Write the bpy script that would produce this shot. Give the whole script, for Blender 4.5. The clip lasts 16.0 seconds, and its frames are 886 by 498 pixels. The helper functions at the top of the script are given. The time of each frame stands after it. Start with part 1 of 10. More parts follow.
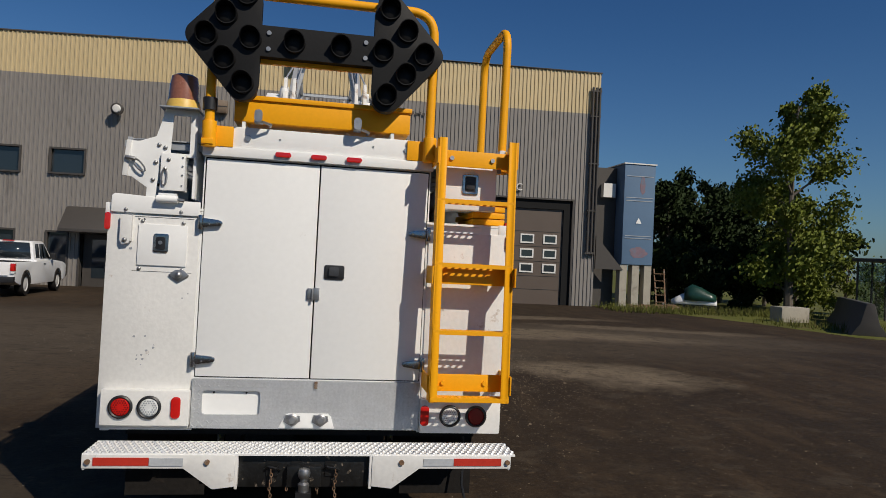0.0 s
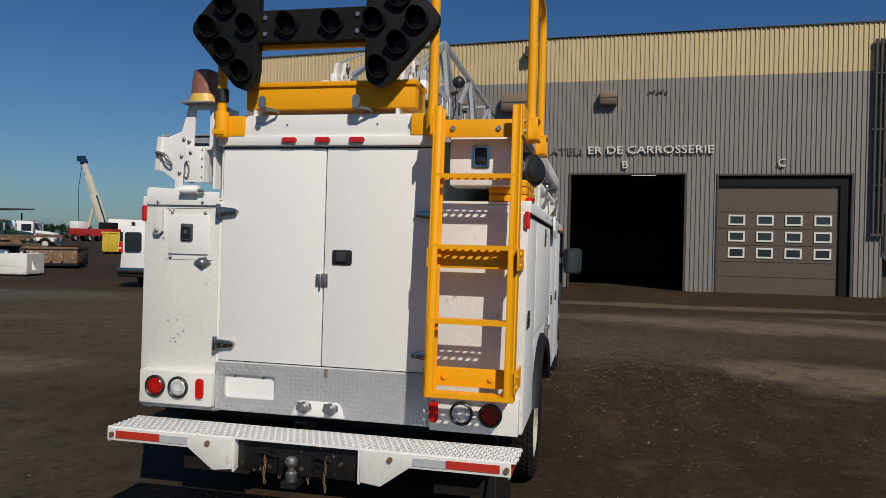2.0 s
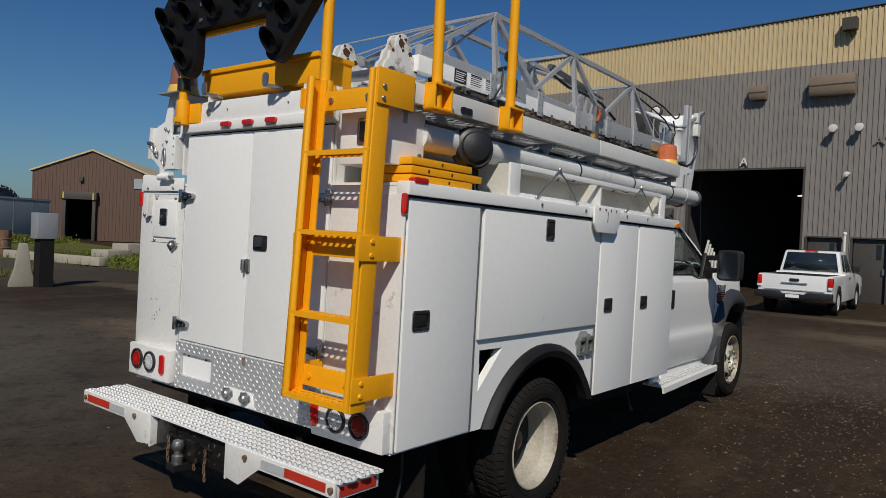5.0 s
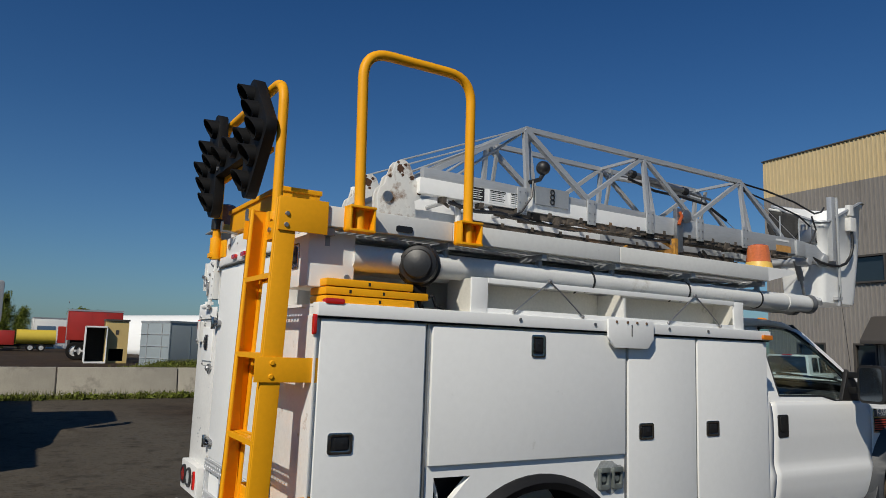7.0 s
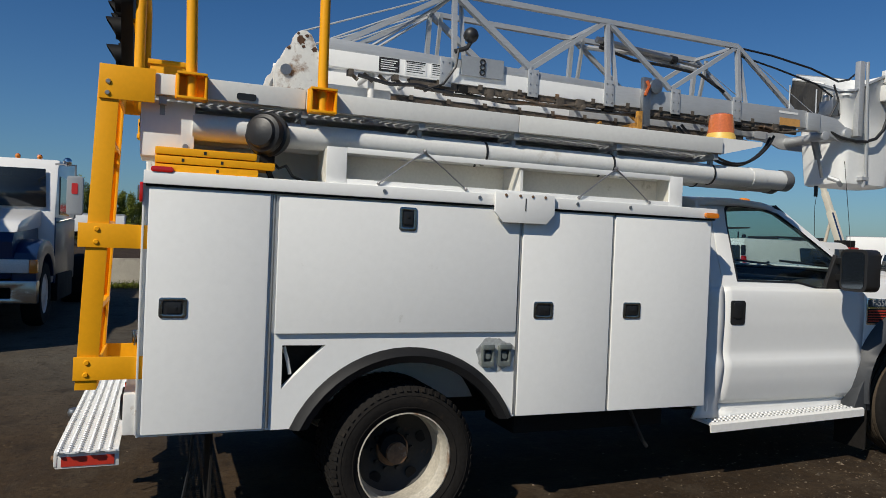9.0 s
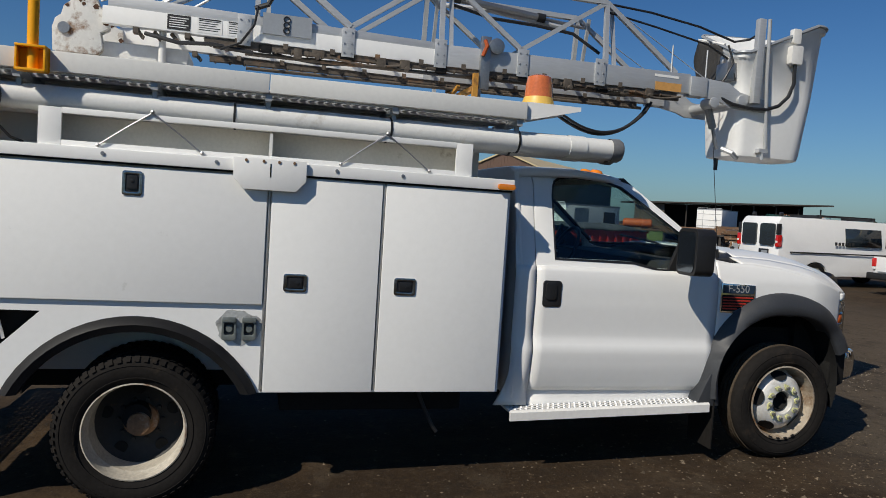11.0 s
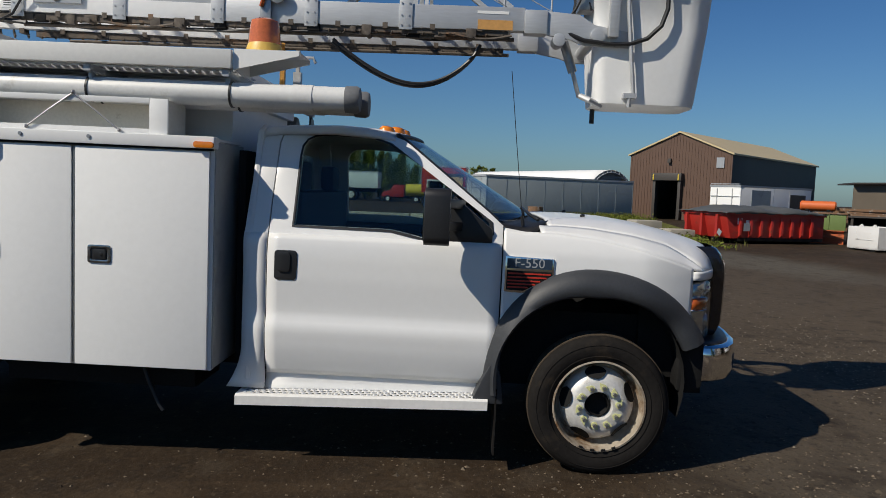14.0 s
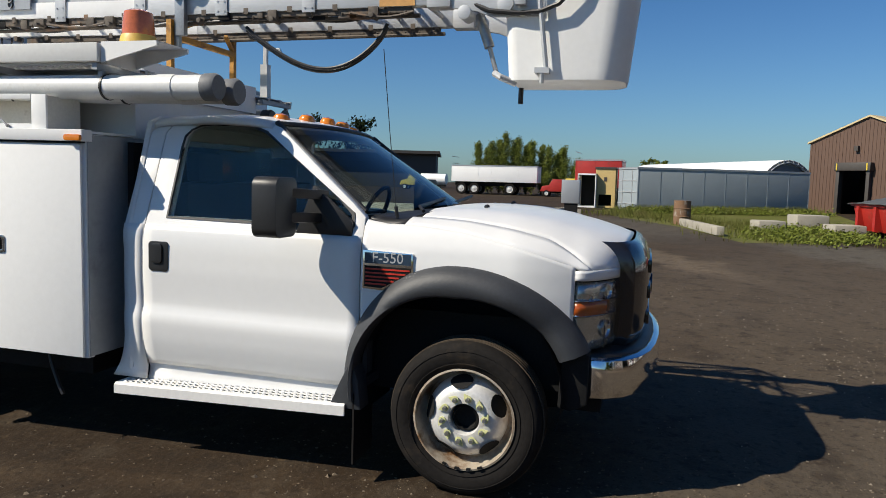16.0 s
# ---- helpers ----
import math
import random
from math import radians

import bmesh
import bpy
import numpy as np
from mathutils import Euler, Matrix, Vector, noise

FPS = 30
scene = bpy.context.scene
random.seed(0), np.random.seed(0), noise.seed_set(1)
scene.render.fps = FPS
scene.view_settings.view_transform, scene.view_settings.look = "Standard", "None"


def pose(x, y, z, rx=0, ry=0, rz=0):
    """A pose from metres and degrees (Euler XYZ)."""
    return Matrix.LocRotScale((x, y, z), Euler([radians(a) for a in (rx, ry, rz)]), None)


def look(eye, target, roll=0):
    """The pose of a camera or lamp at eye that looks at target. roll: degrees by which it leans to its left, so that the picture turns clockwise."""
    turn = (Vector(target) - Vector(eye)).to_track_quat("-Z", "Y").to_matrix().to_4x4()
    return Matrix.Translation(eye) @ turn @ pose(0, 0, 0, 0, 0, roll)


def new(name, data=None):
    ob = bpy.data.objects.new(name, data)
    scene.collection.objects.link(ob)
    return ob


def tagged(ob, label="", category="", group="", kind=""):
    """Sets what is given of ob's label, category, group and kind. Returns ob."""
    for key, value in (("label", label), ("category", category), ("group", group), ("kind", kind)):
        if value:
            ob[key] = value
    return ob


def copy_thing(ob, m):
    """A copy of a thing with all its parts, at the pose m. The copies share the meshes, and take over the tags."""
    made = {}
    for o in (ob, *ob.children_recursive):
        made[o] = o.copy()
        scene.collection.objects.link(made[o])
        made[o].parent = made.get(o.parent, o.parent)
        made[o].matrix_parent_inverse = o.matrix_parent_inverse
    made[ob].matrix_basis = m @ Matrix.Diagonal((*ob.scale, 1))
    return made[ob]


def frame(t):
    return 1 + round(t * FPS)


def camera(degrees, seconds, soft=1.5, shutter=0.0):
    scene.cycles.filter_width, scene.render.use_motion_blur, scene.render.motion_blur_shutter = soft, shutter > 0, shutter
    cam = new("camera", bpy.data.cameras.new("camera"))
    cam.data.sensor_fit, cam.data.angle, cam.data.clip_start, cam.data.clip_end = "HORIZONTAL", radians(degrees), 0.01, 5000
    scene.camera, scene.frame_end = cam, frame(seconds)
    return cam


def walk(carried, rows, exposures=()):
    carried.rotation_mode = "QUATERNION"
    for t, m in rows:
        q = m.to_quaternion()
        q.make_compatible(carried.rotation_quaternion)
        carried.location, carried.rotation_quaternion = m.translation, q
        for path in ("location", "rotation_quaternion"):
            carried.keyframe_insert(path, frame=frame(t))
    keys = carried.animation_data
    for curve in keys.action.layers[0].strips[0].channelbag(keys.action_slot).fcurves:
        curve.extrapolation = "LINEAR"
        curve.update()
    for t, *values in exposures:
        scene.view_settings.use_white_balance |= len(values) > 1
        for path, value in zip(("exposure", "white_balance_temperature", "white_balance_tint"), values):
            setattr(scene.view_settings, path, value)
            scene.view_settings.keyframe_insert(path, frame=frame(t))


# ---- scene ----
cam = camera(63.6, 16.0, soft=0.5)
PATH = [
    (0, (0.036, -5.602, 1.626), (0.373, -3.630, 1.660), 2.6),
    (0.5, (0.402, -5.537, 1.622), (0.561, -3.543, 1.627), 0.5),
    (1, (0.797, -5.466, 1.617), (0.738, -3.468, 1.558), 1.0),
    (1.5, (1.150, -5.308, 1.621), (0.963, -3.318, 1.545), 0.4),
    (2, (1.537, -5.193, 1.621), (1.111, -3.239, 1.606), 1.2),
    (2.5, (1.906, -5.008, 1.598), (1.378, -3.080, 1.575), 1.1),
    (3, (2.225, -4.846, 1.615), (1.504, -2.981, 1.631), -1.2),
    (3.2, (2.378, -4.791, 1.600), (1.580, -2.957, 1.622), 0.8),
    (5.3, (3.472, -3.604, 1.618), (2.135, -2.117, 1.611), 0.5),
    (5.5, (3.580, -3.481, 1.618), (2.177, -2.056, 1.646), -0.7),
    (6, (3.896, -3.179, 1.627), (2.387, -1.868, 1.706), 0.5),
    (6.5, (4.091, -2.843, 1.618), (2.552, -1.573, 1.758), 2.5),
    (7, (4.305, -2.589, 1.669), (2.610, -1.562, 1.938), 1.4),
    (7.5, (4.494, -2.297, 1.589), (2.727, -1.368, 1.706), -1.4),
    (8, (4.520, -2.003, 1.542), (2.728, -1.115, 1.514), 0.4),
    (8.5, (4.669, -1.664, 1.553), (2.839, -0.859, 1.524), 2.2),
    (9, (4.800, -1.261, 1.554), (2.937, -0.535, 1.539), 1.7),
    (9.5, (4.817, -0.839, 1.589), (3.000, -0.004, 1.621), 0.1),
    (11.8, (5.238, 1.375, 1.625), (3.262, 1.666, 1.476), 1.4),
    (12, (5.222, 1.583, 1.604), (3.242, 1.830, 1.466), 0.3),
    (12.5, (5.197, 2.043, 1.612), (3.204, 2.132, 1.466), 1.1),
    (13, (5.121, 2.489, 1.604), (3.128, 2.594, 1.465), 2.2),
    (13.5, (5.066, 2.956, 1.600), (3.072, 2.972, 1.440), 2.0),
    (14, (4.935, 3.364, 1.582), (2.942, 3.308, 1.422), 2.1),
    (14.5, (4.785, 3.760, 1.604), (2.797, 3.590, 1.457), 1.0),
    (15, (4.641, 4.160, 1.592), (2.678, 3.830, 1.396), 1.4),
    (15.5, (4.475, 4.556, 1.583), (2.516, 4.218, 1.366), 2.3),
    (16, (4.370, 4.970, 1.597), (2.454, 4.428, 1.409), 1.5),
]
EXPOSURES = [(0.0, -0.25, 7100, 10), (3.0, -0.31, 7050, 10), (5.5, -0.37, 6850, 8), (7.0, -0.22, 6900, 7), (8.5, -0.05, 6950, 7), (13.0, -0.04, 6950, 9), (15.0, 0.12, 7050, 8), (16.0, 0.46, 7100, 8)]
walk(cam, [(t, look(eye, target, roll)) for t, eye, target, roll in PATH],
     exposures=EXPOSURES)

# ---- light ----
SUN = Vector((0.68, -1.0, 1.08)).normalized()
world = bpy.data.worlds.new("world")
scene.world = world
world.use_nodes = True
wn = world.node_tree.nodes
sky = wn.new("ShaderNodeTexSky")
sky.sky_type, sky.sun_disc = "NISHITA", False
sky.sun_elevation, sky.sun_rotation = math.asin(SUN.z), math.atan2(SUN.x, SUN.y)
sky.air_density, sky.dust_density, sky.ozone_density, sky.altitude = 1.2, 0.9, 3.0, 300
wn["Background"].inputs["Strength"].default_value = 0.055
wl_ = world.node_tree.links
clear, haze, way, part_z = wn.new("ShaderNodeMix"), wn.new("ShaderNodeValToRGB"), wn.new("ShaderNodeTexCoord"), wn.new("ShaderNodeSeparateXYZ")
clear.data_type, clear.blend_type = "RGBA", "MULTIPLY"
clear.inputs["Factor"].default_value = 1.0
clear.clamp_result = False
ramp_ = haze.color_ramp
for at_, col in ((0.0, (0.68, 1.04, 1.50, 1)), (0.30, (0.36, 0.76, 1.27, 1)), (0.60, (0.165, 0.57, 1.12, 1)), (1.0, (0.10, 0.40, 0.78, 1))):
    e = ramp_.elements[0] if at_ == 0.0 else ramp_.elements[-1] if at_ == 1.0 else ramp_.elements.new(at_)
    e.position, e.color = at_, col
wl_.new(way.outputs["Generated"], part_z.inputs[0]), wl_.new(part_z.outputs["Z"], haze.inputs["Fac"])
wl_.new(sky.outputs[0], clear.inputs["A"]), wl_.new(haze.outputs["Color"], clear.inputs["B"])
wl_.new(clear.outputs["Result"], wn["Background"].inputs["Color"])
lamp = bpy.data.lights.new("sun", "SUN")
lamp.energy, lamp.angle, lamp.color = 4.2, radians(0.53), (1.0, 0.95, 0.885)
sun = new("sun", lamp)
sun.matrix_world = look(SUN * 60, (0, 0, 0))
scene.view_settings.exposure = 0.0


# ---- materials ----
def mat(name, col, rough=0.5, metal=0.0, var=0.12, scale=6.0, fine=60.0, bump=0.05, stain=None, stain_amount=0.0,
        stain_scale=2.0, coat=0.0, spec=0.5, transmission=0.0, by_object=0.0, by_island=0.0, emit=0.0, stretch=(1, 1, 1)):
    """A principled surface whose colour and gloss vary at a coarse and a fine scale."""
    m = bpy.data.materials.new(name)
    m.use_nodes = True
    n, l = m.node_tree.nodes, m.node_tree.links
    p = n["Principled BSDF"]
    co = n.new("ShaderNodeTexCoord")
    mp = n.new("ShaderNodeMapping")
    mp.inputs["Scale"].default_value = stretch
    l.new(co.outputs["Object"], mp.inputs["Vector"])
    a, b = n.new("ShaderNodeTexNoise"), n.new("ShaderNodeTexNoise")
    a.inputs["Scale"].default_value, a.inputs["Detail"].default_value = scale, 5
    b.inputs["Scale"].default_value, b.inputs["Detail"].default_value = fine, 3
    for t in (a, b):
        l.new(mp.outputs[0], t.inputs["Vector"])
    mix = n.new("ShaderNodeMath")
    mix.operation = "ADD"
    l.new(a.outputs["Fac"], mix.inputs[0]), l.new(b.outputs["Fac"], mix.inputs[1])
    ramp = n.new("ShaderNodeMapRange")
    ramp.inputs["From Min"].default_value, ramp.inputs["From Max"].default_value = 0.6, 1.4
    ramp.inputs["To Min"].default_value, ramp.inputs["To Max"].default_value = 1 - var, 1 + var
    l.new(mix.outputs[0], ramp.inputs["Value"])
    src = ramp.outputs[0]
    if by_object or by_island:
        info = n.new("ShaderNodeNewGeometry" if by_island else "ShaderNodeObjectInfo")
        r2 = n.new("ShaderNodeMapRange")
        k = by_object + by_island
        r2.inputs["To Min"].default_value, r2.inputs["To Max"].default_value = 1 - k, 1 + k
        l.new(info.outputs["Random Per Island" if by_island else "Random"], r2.inputs["Value"])
        mu = n.new("ShaderNodeMath")
        mu.operation = "MULTIPLY"
        l.new(src, mu.inputs[0]), l.new(r2.outputs[0], mu.inputs[1])
        src = mu.outputs[0]
    sc = n.new("ShaderNodeVectorMath")
    sc.operation = "SCALE"
    sc.inputs[0].default_value = col
    l.new(src, sc.inputs["Scale"])
    out = sc.outputs[0]
    if stain:
        s = n.new("ShaderNodeTexNoise")
        s.inputs["Scale"].default_value, s.inputs["Detail"].default_value, s.inputs["Roughness"].default_value = stain_scale, 8, 0.65
        l.new(mp.outputs[0], s.inputs["Vector"])
        th = n.new("ShaderNodeMapRange")
        th.inputs["From Min"].default_value, th.inputs["From Max"].default_value = 0.72 - stain_amount * 0.5, 0.80 - stain_amount * 0.35
        l.new(s.outputs["Fac"], th.inputs["Value"])
        mx = n.new("ShaderNodeMix")
        mx.data_type = "RGBA"
        l.new(th.outputs[0], mx.inputs["Factor"])
        l.new(out, mx.inputs["A"])
        mx.inputs["B"].default_value = (*stain, 1)
        out = mx.outputs["Result"]
    l.new(out, p.inputs["Base Color"])
    rr = n.new("ShaderNodeMapRange")
    rr.inputs["To Min"].default_value, rr.inputs["To Max"].default_value = max(0.02, rough - 0.1 * var * 5), min(1, rough + 0.1 * var * 5)
    l.new(a.outputs["Fac"], rr.inputs["Value"])
    l.new(rr.outputs[0], p.inputs["Roughness"])
    p.inputs["Metallic"].default_value = metal
    p.inputs["Specular IOR Level"].default_value = spec
    p.inputs["Coat Weight"].default_value = coat
    p.inputs["Coat Roughness"].default_value = 0.08
    p.inputs["Transmission Weight"].default_value = transmission
    if emit:
        p.inputs["Emission Color"].default_value = (*col, 1)
        p.inputs["Emission Strength"].default_value = emit
    if bump:
        bp = n.new("ShaderNodeBump")
        bp.inputs["Strength"].default_value, bp.inputs["Distance"].default_value = bump, 0.01
        l.new(b.outputs["Fac"], bp.inputs["Height"])
        l.new(bp.outputs[0], p.inputs["Normal"])
    return m


def glass(name, tint, rough=0.02):
    """Thin tinted glazing: a clear sheet whose gloss grows towards grazing view."""
    m = bpy.data.materials.new(name)
    m.use_nodes = True
    n, l = m.node_tree.nodes, m.node_tree.links
    n.remove(n["Principled BSDF"])
    tr, gl, mx, lw, pw, ma = (n.new("ShaderNode" + k) for k in ("BsdfTransparent", "BsdfGlossy", "MixShader", "LayerWeight", "Math", "Math"))
    tr.inputs["Color"].default_value = (*tint, 1)
    gl.inputs["Roughness"].default_value = rough
    lw.inputs["Blend"].default_value = 0.5
    pw.operation, ma.operation = "POWER", "MULTIPLY_ADD"
    pw.inputs[1].default_value, ma.inputs[1].default_value, ma.inputs[2].default_value = 5.0, 0.96, 0.035
    l.new(lw.outputs["Facing"], pw.inputs[0]), l.new(pw.outputs[0], ma.inputs[0]), l.new(ma.outputs[0], mx.inputs[0])
    l.new(tr.outputs[0], mx.inputs[1]), l.new(gl.outputs[0], mx.inputs[2])
    l.new(mx.outputs[0], n["Material Output"].inputs["Surface"])
    return m


def ground_material():
    """Packed dark dirt over asphalt, with dusty patches, painted sun and sheen, tyre-swept streaks and grit."""
    m = mat("packed_dirt", (0.0266, 0.0161, 0.0081), 0.9, var=0.30, scale=0.35, fine=38, bump=0.25, spec=0.2)
    n, l = m.node_tree.nodes, m.node_tree.links
    p = n["Principled BSDF"]
    base = p.inputs["Base Color"].links[0].from_socket
    co = n.new("ShaderNodeTexCoord")

    def layer(under, scale, lo, hi, col, stretch=(1, 1, 1), turn=0.0, amount=1.0):
        mp, s, th, mx = n.new("ShaderNodeMapping"), n.new("ShaderNodeTexNoise"), n.new("ShaderNodeMapRange"), n.new("ShaderNodeMix")
        mp.inputs["Scale"].default_value, mp.inputs["Rotation"].default_value = stretch, (0, 0, turn)
        s.inputs["Scale"].default_value, s.inputs["Detail"].default_value, s.inputs["Roughness"].default_value = scale, 9, 0.62
        th.inputs["From Min"].default_value, th.inputs["From Max"].default_value, th.inputs["To Max"].default_value = lo, hi, amount
        l.new(co.outputs["Object"], mp.inputs["Vector"]), l.new(mp.outputs[0], s.inputs["Vector"])
        l.new(s.outputs["Fac"], th.inputs["Value"]), l.new(th.outputs[0], mx.inputs["Factor"])
        mx.data_type = "RGBA"
        l.new(under, mx.inputs["A"])
        mx.inputs["B"].default_value = (*col, 1)
        return mx.outputs["Result"]

    c = layer(base, 0.16, 0.47, 0.62, (0.0607, 0.0382, 0.0197), (1, 0.4, 1), 0.3, 0.6)
    c = layer(c, 0.5, 0.53, 0.70, (0.0178, 0.0114, 0.0064), (0.5, 1.4, 1), 0.9, 0.8)
    c = layer(c, 0.9, 0.52, 0.66, (0.0629, 0.0389, 0.0197), (2.4, 0.25, 1), 1.25, 0.55)
    c = layer(c, 1.5, 0.50, 0.64, (0.0725, 0.0469, 0.0255), (1, 0.45, 1), 0.2, 0.45)
    def dust_and_light(under, cx, cy, a, b, turn, col, amount):
        wob, add, mp, ln, th, mx = (n.new("ShaderNode" + k) for k in ("TexNoise", "VectorMath", "Mapping", "VectorMath", "MapRange", "Mix"))
        wob.inputs["Scale"].default_value, wob.inputs["Detail"].default_value, wob.inputs["Roughness"].default_value = 0.9, 6, 0.65
        l.new(co.outputs["Object"], wob.inputs["Vector"])
        add.operation, ln.operation, mp.vector_type, mx.data_type = "MULTIPLY_ADD", "LENGTH", "TEXTURE", "RGBA"
        l.new(wob.outputs["Color"], add.inputs[0]), l.new(co.outputs["Object"], add.inputs[2])
        add.inputs[1].default_value = (2.6, 2.0, 0)
        mp.inputs["Location"].default_value, mp.inputs["Rotation"].default_value, mp.inputs["Scale"].default_value = (cx + 1.3, cy + 1.0, 0), (0, 0, turn), (a, b, 1e3)
        l.new(add.outputs[0], mp.inputs["Vector"]), l.new(mp.outputs[0], ln.inputs[0]), l.new(ln.outputs["Value"], th.inputs["Value"])
        th.inputs["From Min"].default_value, th.inputs["From Max"].default_value, th.inputs["To Min"].default_value, th.inputs["To Max"].default_value = 1.05, 0.55, 0.0, amount
        l.new(th.outputs[0], mx.inputs["Factor"]), l.new(under, mx.inputs["A"])
        mx.inputs["B"].default_value = (*col, 1)
        return mx.outputs["Result"]

    # two patches paint the sunlit ground ahead of the truck lighter
    c = dust_and_light(c, 0.4, 6.6, 3.6, 2.4, 0.1, (0.080, 0.064, 0.046), 0.9)
    c = dust_and_light(c, -2.2, 7.6, 4.6, 2.6, 0.2, (0.074, 0.058, 0.040), 0.7)
    for cx, cy, a, b, turn, amount in ((-6.0, 3.2, 4.5, 3.0, 0.3, 0.6), (4.0, 9.5, 8.0, 4.5, 0.0, 0.5), (-6.0, 7.5, 7.0, 4.0, 0.2, 0.55), (-9.0, 9.5, 9.0, 5.0, 0.2, 0.7), (8.5, 11.0, 5.0, 2.6, -0.3, 0.6)):
        c = dust_and_light(c, cx, cy, a, b, turn, (0.088, 0.068, 0.047), amount)
    # greyer ground; on the left yard it paints the sheen at grazing view
    for cx, cy, a, b, turn, amount in ((-14.5, 10.4, 6.0, 2.2, 0.35, 0.8), (-9.5, -1.8, 8.5, 3.6, 0.1, 0.75), (-22.0, -1.0, 9.0, 12.0, 0.0, 0.7)):
        c = dust_and_light(c, cx, cy, a, b, turn, (0.105, 0.094, 0.074), amount)
    for cx, cy, a, b, turn, amount in ((4.4, 4.6, 1.7, 1.15, -0.6, 0.9), (4.6, 10.6, 5.0, 1.5, -0.20, 0.8), (4.0, 15.6, 6.0, 1.0, 0.02, 0.7), (9.0, 12.6, 3.5, 0.8, -0.2, 0.6), (-6.5, 2.2, 2.2, 1.0, 0.3, 0.6), (-13.0, -2.5, 3.5, 1.4, 0.2, 0.4), (-11.5, 5.6, 3.5, 0.8, 0.4, 0.5)):
        c = dust_and_light(c, cx, cy, a, b, turn, (0.180, 0.138, 0.092), amount)
    c = layer(c, 1.1, 0.52, 0.60, (0.030, 0.022, 0.015), (0.8, 1.25, 1), 0.65, 0.25)
    c = layer(c, 1.9, 0.56, 0.64, (0.098, 0.078, 0.055), (0.8, 1.2, 1), -0.5, 0.25)
    c = layer(c, 2.6, 0.54, 0.66, (0.0192, 0.0134, 0.0087), amount=0.55)
    c = layer(c, 26.0, 0.54, 0.62, (0.0555, 0.0389, 0.0232), amount=0.45)
    c = layer(c, 44.0, 0.56, 0.64, (0.0163, 0.0121, 0.0081), amount=0.6)
    c = layer(c, 75.0, 0.60, 0.68, (0.0888, 0.0670, 0.0452), amount=0.35)
    c = layer(c, 9.0, 0.60, 0.72, (0.1110, 0.0771, 0.0452), amount=0.6)
    c = layer(c, 14.0, 0.55, 0.66, (0.0133, 0.0087, 0.0052), amount=0.6)
    c = layer(c, 110.0, 0.60, 0.68, (0.175, 0.145, 0.108), amount=0.35)
    grit, bp = n.new("ShaderNodeTexNoise"), n.new("ShaderNodeBump")
    grit.inputs["Scale"].default_value, grit.inputs["Detail"].default_value, grit.inputs["Roughness"].default_value = 7.0, 8, 0.68
    l.new(co.outputs["Object"], grit.inputs["Vector"])
    bp.inputs["Strength"].default_value, bp.inputs["Distance"].default_value, bp.invert = 0.5, 0.03, False
    l.new(grit.outputs["Fac"], bp.inputs["Height"])
    old = p.inputs["Normal"].links[0].from_node
    l.new(old.outputs[0], bp.inputs["Normal"])
    l.new(bp.outputs[0], p.inputs["Normal"])
    l.new(c, p.inputs["Base Color"])
    return m


WHITE = mat("white_body_paint", (0.82, 0.82, 0.80), 0.55, var=0.03, scale=1.3, fine=30, bump=0.015, stain=(0.60, 0.59, 0.55), stain_amount=0.08, stain_scale=5, spec=0.25)
DECKWHITE = mat("dull_deck_white", (0.68, 0.68, 0.655), 0.6, var=0.05, scale=2, fine=40, bump=0.03, stain=(0.45, 0.43, 0.39), stain_amount=0.14, stain_scale=4, spec=0.2)
CABWHITE = mat("white_cab_paint", (0.76, 0.76, 0.745), 0.32, var=0.02, scale=1.0, fine=20, bump=0.005, coat=0.25, spec=0.4)
OLDWHITE = mat("worn_white_paint", (0.72, 0.71, 0.68), 0.5, var=0.08, scale=3, fine=40, bump=0.08, stain=(0.30, 0.17, 0.08), stain_amount=0.16, stain_scale=6)
SHELFWHITE = mat("shelf_cream_paint", (0.62, 0.60, 0.54), 0.6, var=0.10, scale=3, bump=0.05, stain=(0.36, 0.33, 0.27), stain_amount=0.15, stain_scale=5, spec=0.2)
YELLOW = mat("safety_yellow_paint", (0.88, 0.385, 0.010), 0.5, var=0.05, scale=4, fine=50, bump=0.04, stain=(0.45, 0.21, 0.02), stain_amount=0.10, stain_scale=9, spec=0.25)
FRONTSHADE = mat("front_shade_grey", (0.34, 0.36, 0.36), 0.5, var=0.12, scale=1.5, fine=30, bump=0.03, stain=(0.20, 0.21, 0.21), stain_amount=0.3, stain_scale=2)
DARKRUST = mat("dark_peeled_rust", (0.085, 0.038, 0.018), 0.85, var=0.4, scale=20, bump=0.4)
OLDYELLOW = mat("rusty_yellow_paint", (0.46, 0.22, 0.035), 0.65, var=0.2, scale=8, fine=50, bump=0.1, stain=(0.16, 0.07, 0.03), stain_amount=0.4, stain_scale=8)
TARPDARK = mat("dark_weathered_tarp", (0.030, 0.029, 0.028), 0.8, var=0.35, scale=9, bump=0.3)
BOARDBLACK = mat("matt_black_board", (0.0065, 0.0065, 0.007), 0.6, var=0.2, bump=0.05, spec=0.25)
BLACK = mat("black_plastic", (0.014, 0.014, 0.015), 0.45, var=0.2, bump=0.06)
GREYPLASTIC = mat("charcoal_flare_plastic", (0.034, 0.037, 0.042), 0.55, var=0.15, scale=8, bump=0.08)
RUBBER = mat("tyre_rubber", (0.014, 0.0125, 0.0115), 0.85, var=0.3, scale=5, fine=40, bump=0.2, stain=(0.038, 0.029, 0.021), stain_amount=0.25, stain_scale=4, spec=0.15)
CHROME = mat("chrome", (0.80, 0.80, 0.80), 0.10, 1.0, var=0.1, bump=0.0)
STEEL = mat("dull_steel", (0.36, 0.36, 0.36), 0.42, 0.9, var=0.15, bump=0.06)
